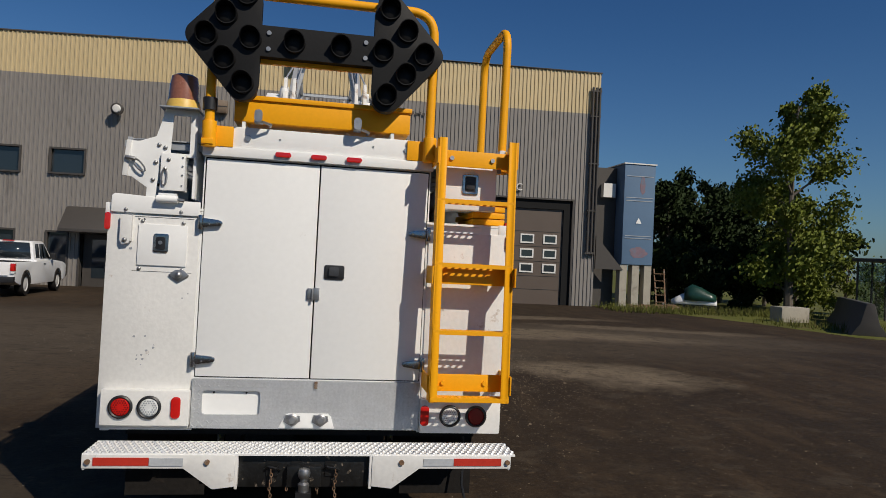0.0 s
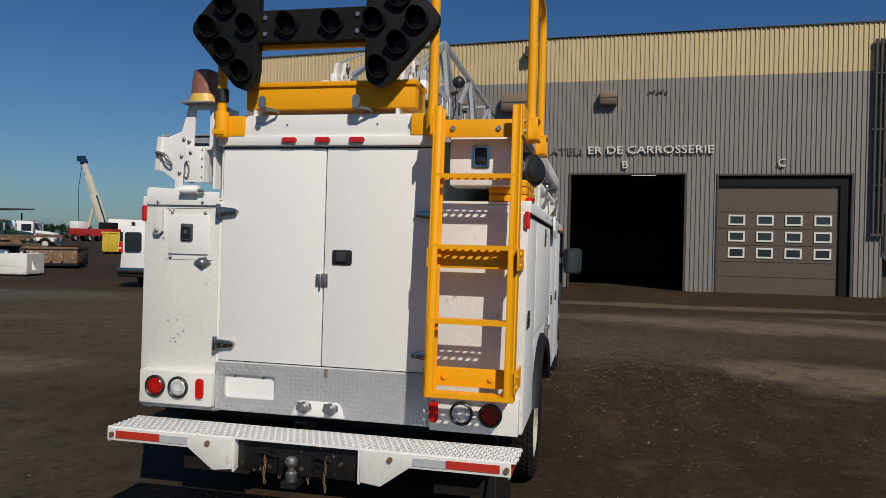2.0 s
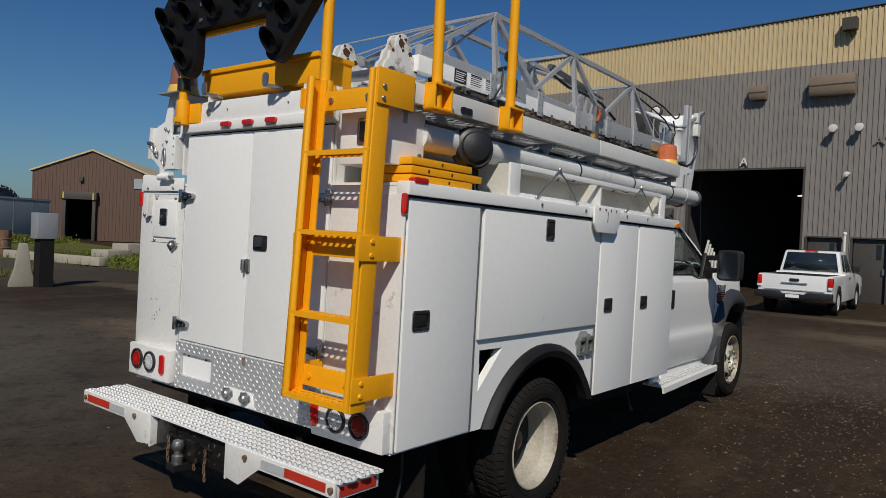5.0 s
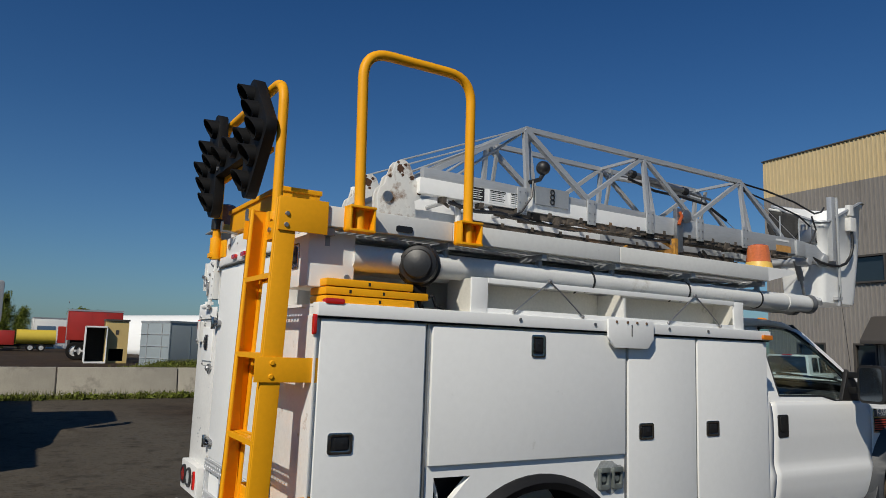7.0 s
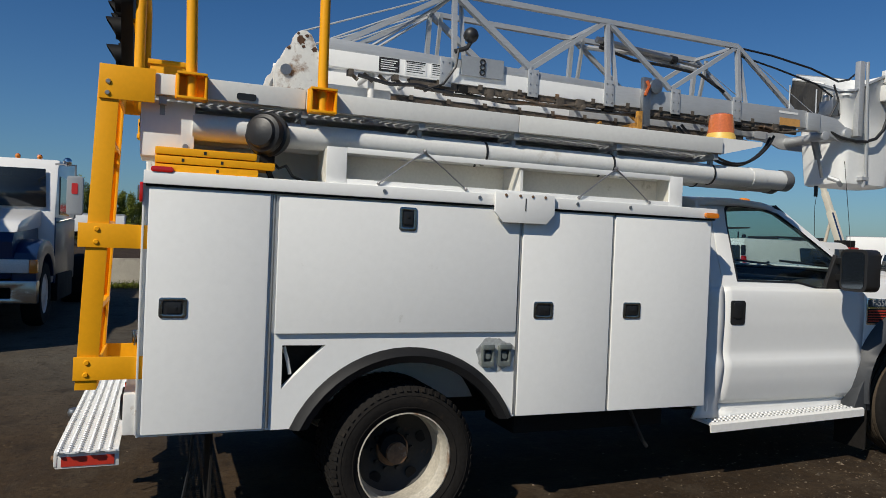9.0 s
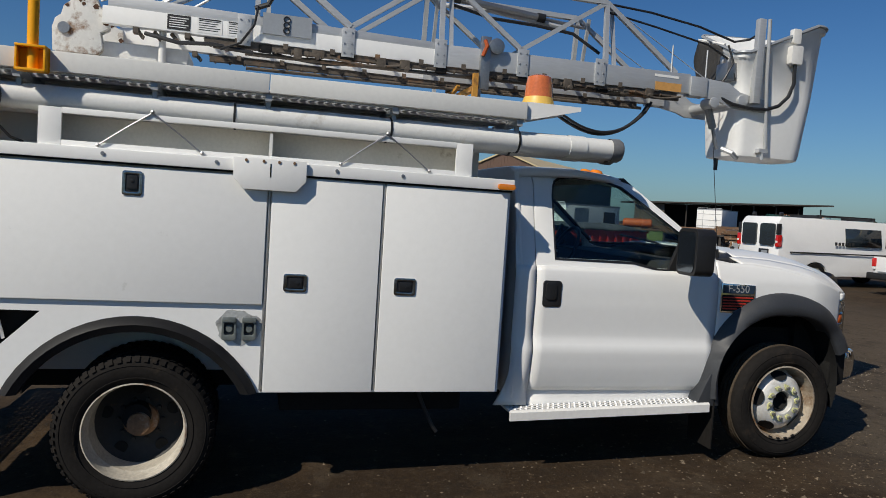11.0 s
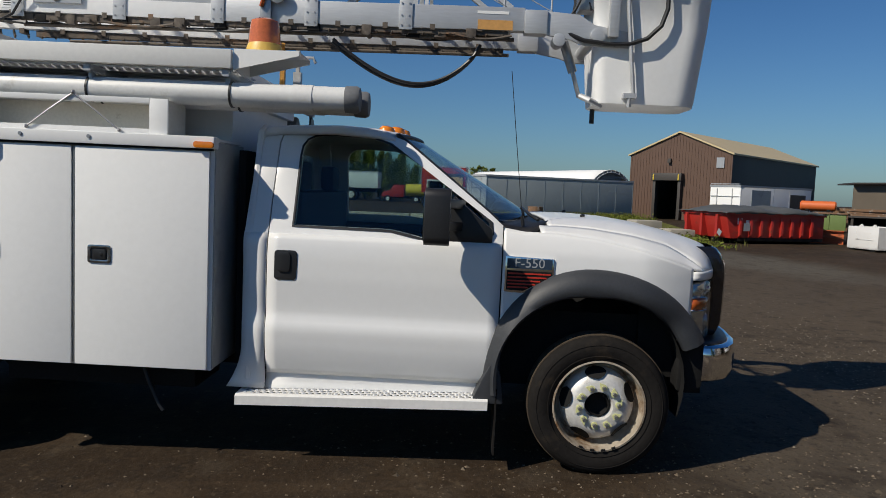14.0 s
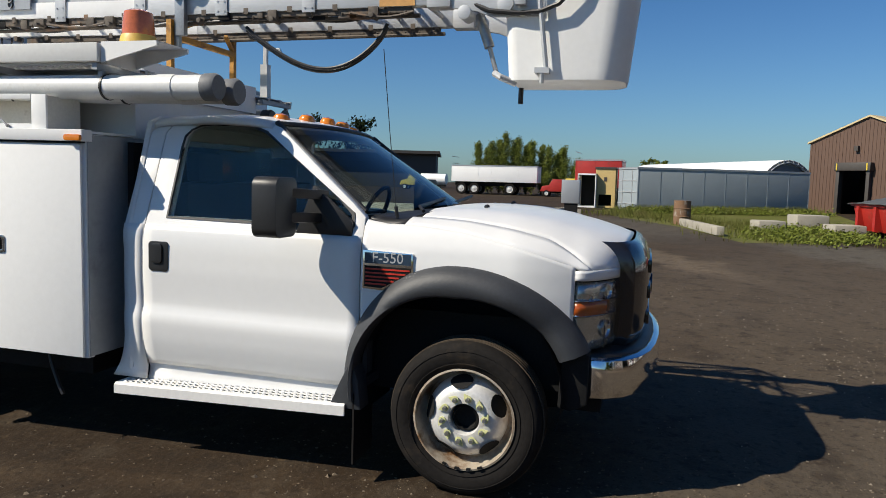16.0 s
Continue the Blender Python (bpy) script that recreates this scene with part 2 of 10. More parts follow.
GALV = mat("brushed_aluminium", (0.50, 0.51, 0.515), 0.48, 0.45, var=0.10, scale=3, fine=80, bump=0.06, stretch=(1, 0.15, 1))
TREAD = mat("diamond_plate_aluminium", (0.54, 0.55, 0.56), 0.52, 0.5, var=0.14, scale=5, fine=90, bump=0.08)
RUSTY = mat("rusty_steel", (0.20, 0.115, 0.065), 0.8, 0.2, var=0.35, scale=9, fine=60, bump=0.3, stain=(0.36, 0.33, 0.29), stain_amount=0.35, stain_scale=7)
CHIPPED = mat("rust_chipped_white", (0.70, 0.69, 0.65), 0.5, var=0.1, scale=4, fine=40, bump=0.1, stain=(0.20, 0.095, 0.035), stain_amount=0.38, stain_scale=8)
GRIMY = mat("grimy_rail_steel", (0.105, 0.086, 0.068), 0.7, 0.2, var=0.4, scale=7, fine=45, bump=0.2, stain=(0.24, 0.13, 0.065), stain_amount=0.32, stain_scale=6)
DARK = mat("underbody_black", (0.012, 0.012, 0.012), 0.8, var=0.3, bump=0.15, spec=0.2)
TREADDUST = mat("dusty_tread_rubber", (0.075, 0.058, 0.042), 0.9, var=0.35, scale=9, fine=50, bump=0.3, spec=0.15)
DISHSHADE = mat("shade_black_disc", (0.012, 0.012, 0.012), 0.65, var=0.4, scale=9, fine=40, bump=0.15, stain=(0.07, 0.035, 0.018), stain_amount=0.2, stain_scale=8)
FLARE = mat("black_rubber_flare", (0.010, 0.010, 0.011), 0.6, var=0.2, scale=8, bump=0.08, spec=0.3)
BARREL = mat("grimy_white_barrel", (0.43, 0.395, 0.33), 0.6, 0.0, var=0.3, scale=7, bump=0.08, stain=(0.16, 0.08, 0.04), stain_amount=0.28, stain_scale=6)
WHEELPAINT = mat("dirty_wheel_paint", (0.64, 0.63, 0.60), 0.45, 0.2, var=0.15, scale=8, bump=0.08, stain=(0.22, 0.15, 0.09), stain_amount=0.3, stain_scale=7)
RIMRUST = mat("rust_stained_rim", (0.42, 0.36, 0.28), 0.55, 0.2, var=0.3, scale=5, fine=30, bump=0.1, stain=(0.17, 0.09, 0.04), stain_amount=0.45, stain_scale=5)
SOCKETGREY = mat("grey_green_socket", (0.17, 0.19, 0.18), 0.5, 0.3, var=0.25, scale=14, bump=0.1)
SCRAPED = mat("scraped_bare_metal", (0.50, 0.51, 0.50), 0.5, 0.4, var=0.3, scale=14, fine=60, bump=0.1, stain=(0.25, 0.25, 0.25), stain_amount=0.4, stain_scale=12)
CHIPBLACK = mat("chipped_black_paint", (0.010, 0.010, 0.010), 0.35, var=0.3, scale=20, fine=60, bump=0.15, stain=(0.30, 0.24, 0.18), stain_amount=0.22, stain_scale=26)
DARKCHROME = mat("weathered_chrome", (0.34, 0.34, 0.35), 0.22, 1.0, var=0.3, scale=14, bump=0.05)
NAMEPLATE = mat("dark_blue_name_plate", (0.045, 0.075, 0.12), 0.3, 0.5, var=0.15, scale=20)
POINTER = mat("pale_yellow_plastic", (0.62, 0.62, 0.30), 0.5, var=0.1)
GLOSSBLACK = mat("gloss_black_plastic", (0.012, 0.012, 0.014), 0.16, var=0.1, bump=0.02, coat=0.4)
REFLECTOR = mat("silver_lamp_reflector", (0.62, 0.62, 0.60), 0.25, 0.8, var=0.2, scale=14, fine=40, bump=0.15)
PVC = mat("white_pvc_pipe", (0.68, 0.68, 0.66), 0.42, var=0.06, scale=3, bump=0.03, stain=(0.46, 0.43, 0.38), stain_amount=0.22, stain_scale=4)
PVCGREY = mat("grey_pipe_cap", (0.16, 0.165, 0.17), 0.6, var=0.15)
REDLENS = mat("red_lens", (0.55, 0.012, 0.010), 0.15, var=0.08, scale=40, bump=0.08, coat=0.6)
DARKRED = mat("dark_red_lens", (0.20, 0.008, 0.008), 0.18, var=0.08, scale=40, bump=0.08, coat=0.6)
CLEARLENS = mat("clear_ribbed_lens", (0.70, 0.71, 0.70), 0.2, var=0.1, scale=60, bump=0.2, coat=0.5)
AMBER = mat("amber_lens", (0.70, 0.20, 0.015), 0.18, var=0.1, scale=25, bump=0.08, coat=0.6)
SIGNAL = mat("dark_amber_lens", (0.42, 0.085, 0.015), 0.2, var=0.15, scale=25, bump=0.08, coat=0.5)
AMBERDOME = mat("amber_beacon_dome", (0.62, 0.16, 0.045), 0.16, var=0.2, scale=9, bump=0.02, coat=0.8)
DULLDOME = mat("faded_beacon_dome", (0.28, 0.11, 0.065), 0.25, var=0.2, scale=9, bump=0.02, coat=0.5)
YELLOWPLASTIC = mat("aged_yellow_plastic", (0.72, 0.46, 0.10), 0.45, var=0.08)
GREYPAINT = mat("matte_grey_panel", (0.34, 0.36, 0.38), 0.5, 0.3, var=0.07, bump=0.03)
REDTAPE = mat("red_reflective_tape", (0.50, 0.035, 0.02), 0.4, var=0.1, scale=15)
SILVERTAPE = mat("silver_reflective_tape", (0.45, 0.47, 0.49), 0.4, var=0.1, scale=15)
CABGLASS = glass("tinted_cab_glass", (0.76, 0.84, 0.83))
WINDSHIELD = glass("windshield_glass", (0.86, 0.92, 0.91))
LENSGLASS = glass("clear_lamp_lens", (0.90, 0.91, 0.90))
INTERIOR = mat("dark_cab_interior", (0.035, 0.035, 0.037), 0.8, var=0.15)
INK = mat("black_print", (0.02, 0.02, 0.02), 0.6, var=0.1, bump=0)
PAPER = mat("white_decal", (0.80, 0.80, 0.78), 0.5, var=0.03, bump=0)
ORANGE = mat("faded_orange_decal", (0.58, 0.30, 0.09), 0.55, var=0.15, scale=20)
BLUEGREY = mat("dark_mirror_tint", (0.10, 0.12, 0.14), 0.10, 0.9, var=0.05, bump=0)


# ---- building blocks ----
class Build:
    """A bmesh that shapes are added to."""

    def __init__(self):
        self.bm = bmesh.new()

    def face(self, pts):
        return self.bm.faces.new([self.bm.verts.new(p) for p in pts])

    def box(self, x0, x1, y0, y1, z0, z1):
        v = [self.bm.verts.new((x, y, z)) for x in (x0, x1) for y in (y0, y1) for z in (z0, z1)]
        for f in ((0, 1, 3, 2), (4, 6, 7, 5), (0, 4, 5, 1), (2, 3, 7, 6), (0, 2, 6, 4), (1, 5, 7, 3)):
            self.bm.faces.new([v[i] for i in f])
        return self

    def beam(self, p, q, w, h, up=(0, 0, 1)):
        """A square bar from p to q, w across and h high."""
        p, q = Vector(p), Vector(q)
        d = (q - p).normalized()
        s = d.cross(Vector(up))
        if s.length < 1e-4:
            s = d.cross(Vector((1, 0, 0)))
        s.normalize()
        u = s.cross(d).normalized()
        ring = [s * w / 2 * a + u * h / 2 * b for a, b in ((-1, -1), (1, -1), (1, 1), (-1, 1))]
        v = [self.bm.verts.new(e + r) for e in (p, q) for r in ring]
        for i in range(4):
            self.bm.faces.new((v[i], v[(i + 1) % 4], v[4 + (i + 1) % 4], v[4 + i]))
        self.bm.faces.new(v[3::-1]), self.bm.faces.new(v[4:])
        return self

    def cyl(self, p, q, r, r2=None, n=16, caps=True):
        p, q = Vector(p), Vector(q)
        r2 = r if r2 is None else r2
        d = (q - p).normalized()
        s = d.orthogonal().normalized()
        u = d.cross(s)
        rings = []
        for e, k in ((p, r), (q, r2)):
            rings.append([self.bm.verts.new(e + (s * math.cos(a) + u * math.sin(a)) * k) for a in (2 * math.pi * i / n for i in range(n))])
        for i in range(n):
            self.bm.faces.new((rings[0][i], rings[0][(i + 1) % n], rings[1][(i + 1) % n], rings[1][i]))
        if caps:
            self.bm.faces.new(rings[0][::-1]), self.bm.faces.new(rings[1])
        return self

    def tube(self, pts, r, n=10, closed=False):
        """A round tube along a polyline."""
        pts = [Vector(p) for p in pts]
        rings, s = [], None
        for i, p in enumerate(pts):
            d = (pts[min(i + 1, len(pts) - 1)] - pts[max(i - 1, 0)]).normalized()
            s = (d.orthogonal() if s is None else s - d * s.dot(d)).normalized()
            u = d.cross(s)
            rings.append([self.bm.verts.new(p + (s * math.cos(a) + u * math.sin(a)) * r) for a in (2 * math.pi * k / n for k in range(n))])
        for a, b in zip(rings, rings[1:]):
            for k in range(n):
                self.bm.faces.new((a[k], a[(k + 1) % n], b[(k + 1) % n], b[k]))
        self.bm.faces.new(rings[0][::-1]), self.bm.faces.new(rings[-1])
        return self

    def lathe(self, centre, axis, profile, n=32, closed=False):
        """Turns (radius, height) pairs about an axis through centre."""
        c, d = Vector(centre), Vector(axis).normalized()
        s = d.orthogonal().normalized()
        u = d.cross(s)
        rings = []
        for r, h in profile:
            rings.append([self.bm.verts.new(c + d * h + (s * math.cos(a) + u * math.sin(a)) * max(r, 1e-4)) for a in (2 * math.pi * k / n for k in range(n))])
        pairs = list(zip(rings, rings[1:])) + ([(rings[-1], rings[0])] if closed else [])
        for a, b in pairs:
            for k in range(n):
                self.bm.faces.new((a[k], a[(k + 1) % n], b[(k + 1) % n], b[k]))
        return self

    def plate(self, outer, holes, axis, a0, a1):
        """A flat sheet with holes: loops of two coordinates, from a0 to a1 along the third."""
        i = "xyz".index(axis)

        def put(p, a):
            c = list(p)
            c.insert(i, a)
            return self.bm.verts.new(c)

        edges = ([], [])
        for loop in [outer, *holes]:
            lo, hi = [put(p, a0) for p in loop], [put(p, a1) for p in loop]
            k = len(loop)
            for j in range(k):
                self.bm.faces.new((lo[j], lo[(j + 1) % k], hi[(j + 1) % k], hi[j]))
            for side, vs in zip(edges, (lo, hi)):
                side.extend(self.bm.edges.get((vs[j], vs[(j + 1) % k])) for j in range(k))
        for side in edges:
            bmesh.ops.triangle_fill(self.bm, use_beauty=True, use_dissolve=False, edges=side)
        return self

    def grid(self, rows):
        """A sheet through rows of points; None leaves a gap."""
        vs = [[None if p is None else self.bm.verts.new(p) for p in row] for row in rows]
        for a, b in zip(vs, vs[1:]):
            for j in range(len(a) - 1):
                q = (a[j], a[j + 1], b[j + 1], b[j])
                if all(q):
                    self.bm.faces.new(q)
        return self

    def ball(self, c, r, n=14):
        m = n // 2
        k = [(r * math.sin(math.pi * i / m), -r * math.cos(math.pi * i / m)) for i in range(m + 1)]
        return self.lathe(c, (0, 0, 1), k, n)


def arc(cx, cy, r, a0, a1, n):
    return [(cx + r * math.cos(radians(a0 + (a1 - a0) * i / n)), cy + r * math.sin(radians(a0 + (a1 - a0) * i / n))) for i in range(n + 1)]


def rounded(x0, x1, z0, z1, r, n=4):
    return arc(x1 - r, z1 - r, r, 0, 90, n) + arc(x0 + r, z1 - r, r, 90, 180, n) + arc(x0 + r, z0 + r, r, 180, 270, n) + arc(x1 - r, z0 + r, r, 270, 360, n)


def islands(bm):
    """The separate pieces of a bmesh, as lists of faces."""
    seen, out = set(), []
    for f in bm.faces:
        if f in seen:
            continue
        stack, group = [f], []
        seen.add(f)
        while stack:
            g = stack.pop()
            group.append(g)
            for e in g.edges:
                for h in e.link_faces:
                    if h not in seen:
                        seen.add(h)
                        stack.append(h)
        out.append(group)
    return out


def parts(name, b, material, parent=None, label="", bevel=0.0, **kw):
    """Links every separate piece of a Build as a part of its own."""
    bmesh.ops.remove_doubles(b.bm, verts=b.bm.verts, dist=0.0002)
    made = []
    for group in islands(b.bm):
        c, new_of = Build(), {}
        for f in group:
            for v in f.verts:
                if v not in new_of:
                    new_of[v] = c.bm.verts.new(v.co)
            c.bm.faces.new([new_of[v] for v in f.verts])
        made.append(part(name, c, material, parent, label, bevel, **kw))
    b.bm.free()
    return made


def part(name, b, material, parent=None, label="", bevel=0.0, solid=0.0, sharp=35, m=None):
    """Links a Build as one mesh object under a thing or a part."""
    bm = b.bm
    bmesh.ops.remove_doubles(bm, verts=bm.verts, dist=0.0002)
    bmesh.ops.recalc_face_normals(bm, faces=bm.faces)
    if bevel:
        es = [e for e in bm.edges if len(e.link_faces) == 2 and e.calc_face_angle(0) > radians(40)]
        bmesh.ops.bevel(bm, geom=es, offset=bevel, segments=2, profile=0.6, affect="EDGES", clamp_overlap=True)
    for f in bm.faces:
        f.smooth = True
    for e in bm.edges:
        e.smooth = not (len(e.link_faces) == 2 and e.calc_face_angle(0) > radians(sharp))
    me = bpy.data.meshes.new(name)
    bm.to_mesh(me)
    bm.free()
    me.materials.append(material)
    ob = new(name, me)
    if parent is not None:
        ob.parent = parent
    if m is not None:
        ob.matrix_basis = m
    if solid:
        md = ob.modifiers.new("thickness", "SOLIDIFY")
        md.thickness, md.offset = solid, -1
    if label:
        tagged(ob, label)
    return ob


def sway(x, y):
    """Local dip of the yard under the truck's tail and swell under its nose."""
    f = max(0.0, min(1.0, (15.0 - math.hypot(x, y - 2.5)) / 7.0))
    return f * max(-0.055, min(0.045, 0.0188 * (y - 2.45)))


def rise(x):
    """Height of the yard, which climbs gently towards -x."""
    return 0.011 * max(0.0, min(-x, 70.0) - 8.0)


def thing(name, label, category, m=None, group="", kind=""):
    ob = new(name)
    ob.empty_display_size = 0.2
    if m is not None:
        ob.matrix_basis = Matrix.Translation((0, 0, rise(m.translation.x))) @ m
    return tagged(ob, label, category, group, kind)


def again(ob, m=None, parent=None):
    """One more object on the same mesh."""
    o = ob.copy()
    scene.collection.objects.link(o)
    if parent is not None:
        o.parent = parent
    if m is not None:
        o.matrix_basis = m
    return o


def text(name, body, size, material, m, parent, depth=0.01, label=""):
    cu = bpy.data.curves.new(name, "FONT")
    cu.body, cu.size, cu.extrude, cu.align_x, cu.align_y, cu.resolution_u = body, size, depth, "CENTER", "CENTER", 3
    tmp = bpy.data.objects.new(name, cu)
    scene.collection.objects.link(tmp)
    me = bpy.data.meshes.new_from_object(tmp.evaluated_get(bpy.context.evaluated_depsgraph_get()))
    bpy.data.objects.remove(tmp)
    me.materials.clear()
    me.materials.append(material)
    ob = new(name, me)
    ob.parent, ob.matrix_basis = parent, m
    return tagged(ob, label) if label else ob


def letters(name, body, size, material, m, parent, depth, label):
    """Raised letters, each a part of its own."""
    ob = text(name, body, size, material, Matrix.Identity(4), parent, depth)
    b = Build()
    b.bm.from_mesh(ob.data)
    bpy.data.objects.remove(ob)
    parts(name, b, material, parent, label, m=m)


# ---- the service truck (its own frame: rear axle at y = 0, ahead is +y, right is +x) ----
truck = thing("utility_truck", "white bucket service truck with yellow rails, parked on packed dirt", "truck", pose(0, -0.01, 0, -0.564, 0.298, 0.104))
T = truck
AY, AZ, AR = -0.016, 0.306, 0.685


def arch_outline(r):
    h = math.degrees(math.asin((0.585 - AZ) / r))
    return arc(AY, AZ, r, 180 - h, h, 20)


def cabinet(s):
    """One side cabinet of the service body with its wheel arch; s is the side."""
    rim = [(-1.365, 0.585), *arch_outline(AR - 0.02), (2.01, 0.585), (2.01, 1.84), (-1.365, 1.84)]
    hole = [[(-0.694, 1.013), (-0.471, 1.011), (-0.692, 0.792)]] if s > 0 else []
    b = Build().plate(rim, hole, "x", s * 1.085, s * 1.13)
    part("cabinet_face", b, WHITE, T, "white painted steel side with a wheel arch")
    inner = [(-1.36, 0.59), *arch_outline(AR), (2.0, 0.59), (2.0, 1.83), (-1.36, 1.83)]
    part("cabinet_core", Build().plate(inner, [], "x", s * 0.645, s * 0.98), WHITE, T)
    b = Build()
    for y in (-1.365, 2.0):
        b.box(s * 0.98, s * 1.085, y, y + 0.008, 0.59, 1.83)
    b.box(s * 0.645, s * 1.14, -1.365, 2.012, 1.832, 1.846)
    part("cabinet_shell", b, WHITE, T)
    # front face greyed: the shade behind the cab is put into its colour
    part("cabinet_front", Build().box(min(s * 0.645, s * 1.122), max(s * 0.645, s * 1.122), 2.011, 2.016, 0.592, 1.826), FRONTSHADE, T, "front panel of the cabinet, greyed for its shade", bevel=0.002)
    b = Build()
    lo, hi = arch_outline(AR - 0.075), arch_outline(AR + 0.004)
    n = len(lo)
    rows = []
    for k in range(n):
        (y0, z0), (y1, z1) = lo[k], hi[k]
        ym, zm = (y0 + y1) / 2, (z0 + z1) / 2
        rows.append([(s * 1.10, y0, z0), (s * 1.165, y0, z0), (s * 1.182, ym, zm), (s * 1.150, y1, z1), (s * 1.128, y1, z1)])
    part("fender_flare", b.grid(rows), FLARE, T, "black rubber fender flare", sharp=60)
    b = Build()
    rows = [[(s * 0.62, y, z), (s * 1.10, y, z)] for y, z in arch_outline(AR - 0.015)]
    part("wheel_well", b.grid(rows), DARK, T)
    part("inner_panel", Build().plate([(-0.85, 0.50), (0.85, 0.50), (0.85, 1.16), (-0.85, 1.16)], [], "x", s * 0.612, s * 0.628), DARK, T)


cabinet(1), cabinet(-1)
# black sheet behind the triangle paints the shade inside the opening
part("opening_liner", Build().box(1.0, 1.012, -0.74, -0.42, 0.76, 1.05), DARK, T)
part("hanging_strap", Build().tube([(1.09, -0.68, 1.0), (1.10, -0.66, 0.93), (1.09, -0.645, 0.86)], 0.009), OLDWHITE, T)


def paddle_latch(parent, m):
    """A recessed paddle latch with a chrome rim; local z is outward, y up."""
    f = Build().plate(rounded(-0.063, 0.063, -0.049, 0.049, 0.014), [rounded(-0.045, 0.045, -0.032, 0.032, 0.008)], "z", 0.0, 0.007)
    rim = part("latch_frame", f, DARKCHROME, parent, "dark chrome paddle latch frame", bevel=0.003, m=m)
    b = Build().plate(rounded(-0.049, 0.049, -0.035, 0.035, 0.008), [], "z", 0.0005, 0.0025)
    part("latch_recess", b, BLACK, parent, m=m)
    b = Build().plate(rounded(-0.030, 0.038, -0.026, 0.026, 0.008), [], "z", 0.0025, 0.009)
    b.cyl((0.012, 0.0, 0.009), (0.012, 0.0, 0.0125), 0.009, n=12)
    part("latch_paddle", b, BLACK, parent, bevel=0.003, m=m)


def side_door(s, y0, y1, z0, z1, ly, lz, upright=False):
    b = Build().box(s * 1.131, s * 1.151, y0, y1, z0, z1)
    d = part("cabinet_door", b, WHITE, T, "flat white cabinet door", bevel=0.006)
    paddle_latch(d, pose(s * 1.151, ly, lz, 90, 0 if not upright else 0, 90 * s) @ pose(0, 0, 0, 0, 0, 90 if upright else 0))
    return d


for s in (1, -1):
    side_door(s, -1.345, -0.782, 0.598, 1.776, -1.222, 1.204)
    side_door(s, -0.738, 0.618, 1.074, 1.770, -0.058, 1.686, True)
    side_door(s, 0.642, 1.246, 0.590, 1.776, 0.788, 1.200)
    side_door(s, 1.266, 1.992, 0.590, 1.776, 1.402, 1.200)
    b = Build()
    for y in (-0.760, 0.630, 1.256):
        b.cyl((s * 1.136, y, 0.60), (s * 1.136, y, 1.77), 0.008, n=8)
    parts("piano_hinge", b, STEEL, T, "thin steel piano hinge")
    part("top_rail", Build().box(s * 1.09, s * 1.168, -1.37, 2.02, 1.788, 1.852), WHITE, T, bevel=0.006)
    b = Build()
    for y in (-0.20, 0.35, 0.98, 1.35):
        b.cyl((s * 1.166, y, 1.826), (s * 1.174, y, 1.826), 0.010, n=10)
    parts("rail_bolt", b, STEEL, T)
    part("door_gutter", Build().box(s * 1.131, s * 1.160, -1.36, 2.01, 1.779, 1.789), DARK, T)
flap = [(0.437, 1.862), (0.816, 1.862), (0.816, 1.752), (0.764, 1.695), (0.490, 1.695), (0.437, 1.752)]
fl = part("hanging_flap", Build().plate(flap, [], "x", 1.176, 1.192), WHITE, T, "white steel flap over the cabinet doors", bevel=0.003)
part("flap_slot", Build().box(1.191, 1.194, 0.624, 0.630, 1.765, 1.835), DARK, fl)
b = Build()
for y in (0.50, 0.59, 0.67, 0.75):
    b.cyl((1.19, y, 1.848), (1.197, y, 1.848), 0.008, n=8)
parts("flap_bolt", b, RUSTY, fl)
# shore-power sockets with a scraped patch
rnd = random.Random(31)
patch = [(0.503 + (0.122 + 0.010 * math.sin(3 * a + 1) + 0.007 * math.sin(7 * a) + rnd.uniform(-0.003, 0.003)) * math.cos(a), 0.945 + (0.092 + 0.009 * math.sin(4 * a) + 0.006 * math.sin(9 * a + 2) + rnd.uniform(-0.003, 0.003)) * math.sin(a)) for a in (2 * math.pi * k / 64 for k in range(64))]
part("patch_plate", Build().plate(patch, [], "x", 1.129, 1.1315), SCRAPED, T, "scraped bare metal patch")
for y in (0.452, 0.556):
    so = part("power_socket", Build().plate(rounded(y - 0.037, y + 0.037, 0.878, 1.000, 0.010), [rounded(y - 0.026, y + 0.026, 0.905, 0.972, 0.010)], "x", 1.131, 1.152), SOCKETGREY, T, "grey-green recessed power socket", bevel=0.003)
    part("socket_floor", Build().box(1.131, 1.134, y - 0.028, y + 0.028, 0.900, 0.975), GREYPLASTIC, so)
    part("socket_insert", Build().lathe((1.134, y, 0.938), (1, 0, 0), [(0.0, 0.010), (0.017, 0.010), (0.021, 0.004), (0.021, 0.0)], 16), SOCKETGREY, so)
    part("socket_lid", Build().box(1.150, 1.162, y - 0.035, y + 0.035, 0.976, 1.004), SOCKETGREY, so, bevel=0.004)

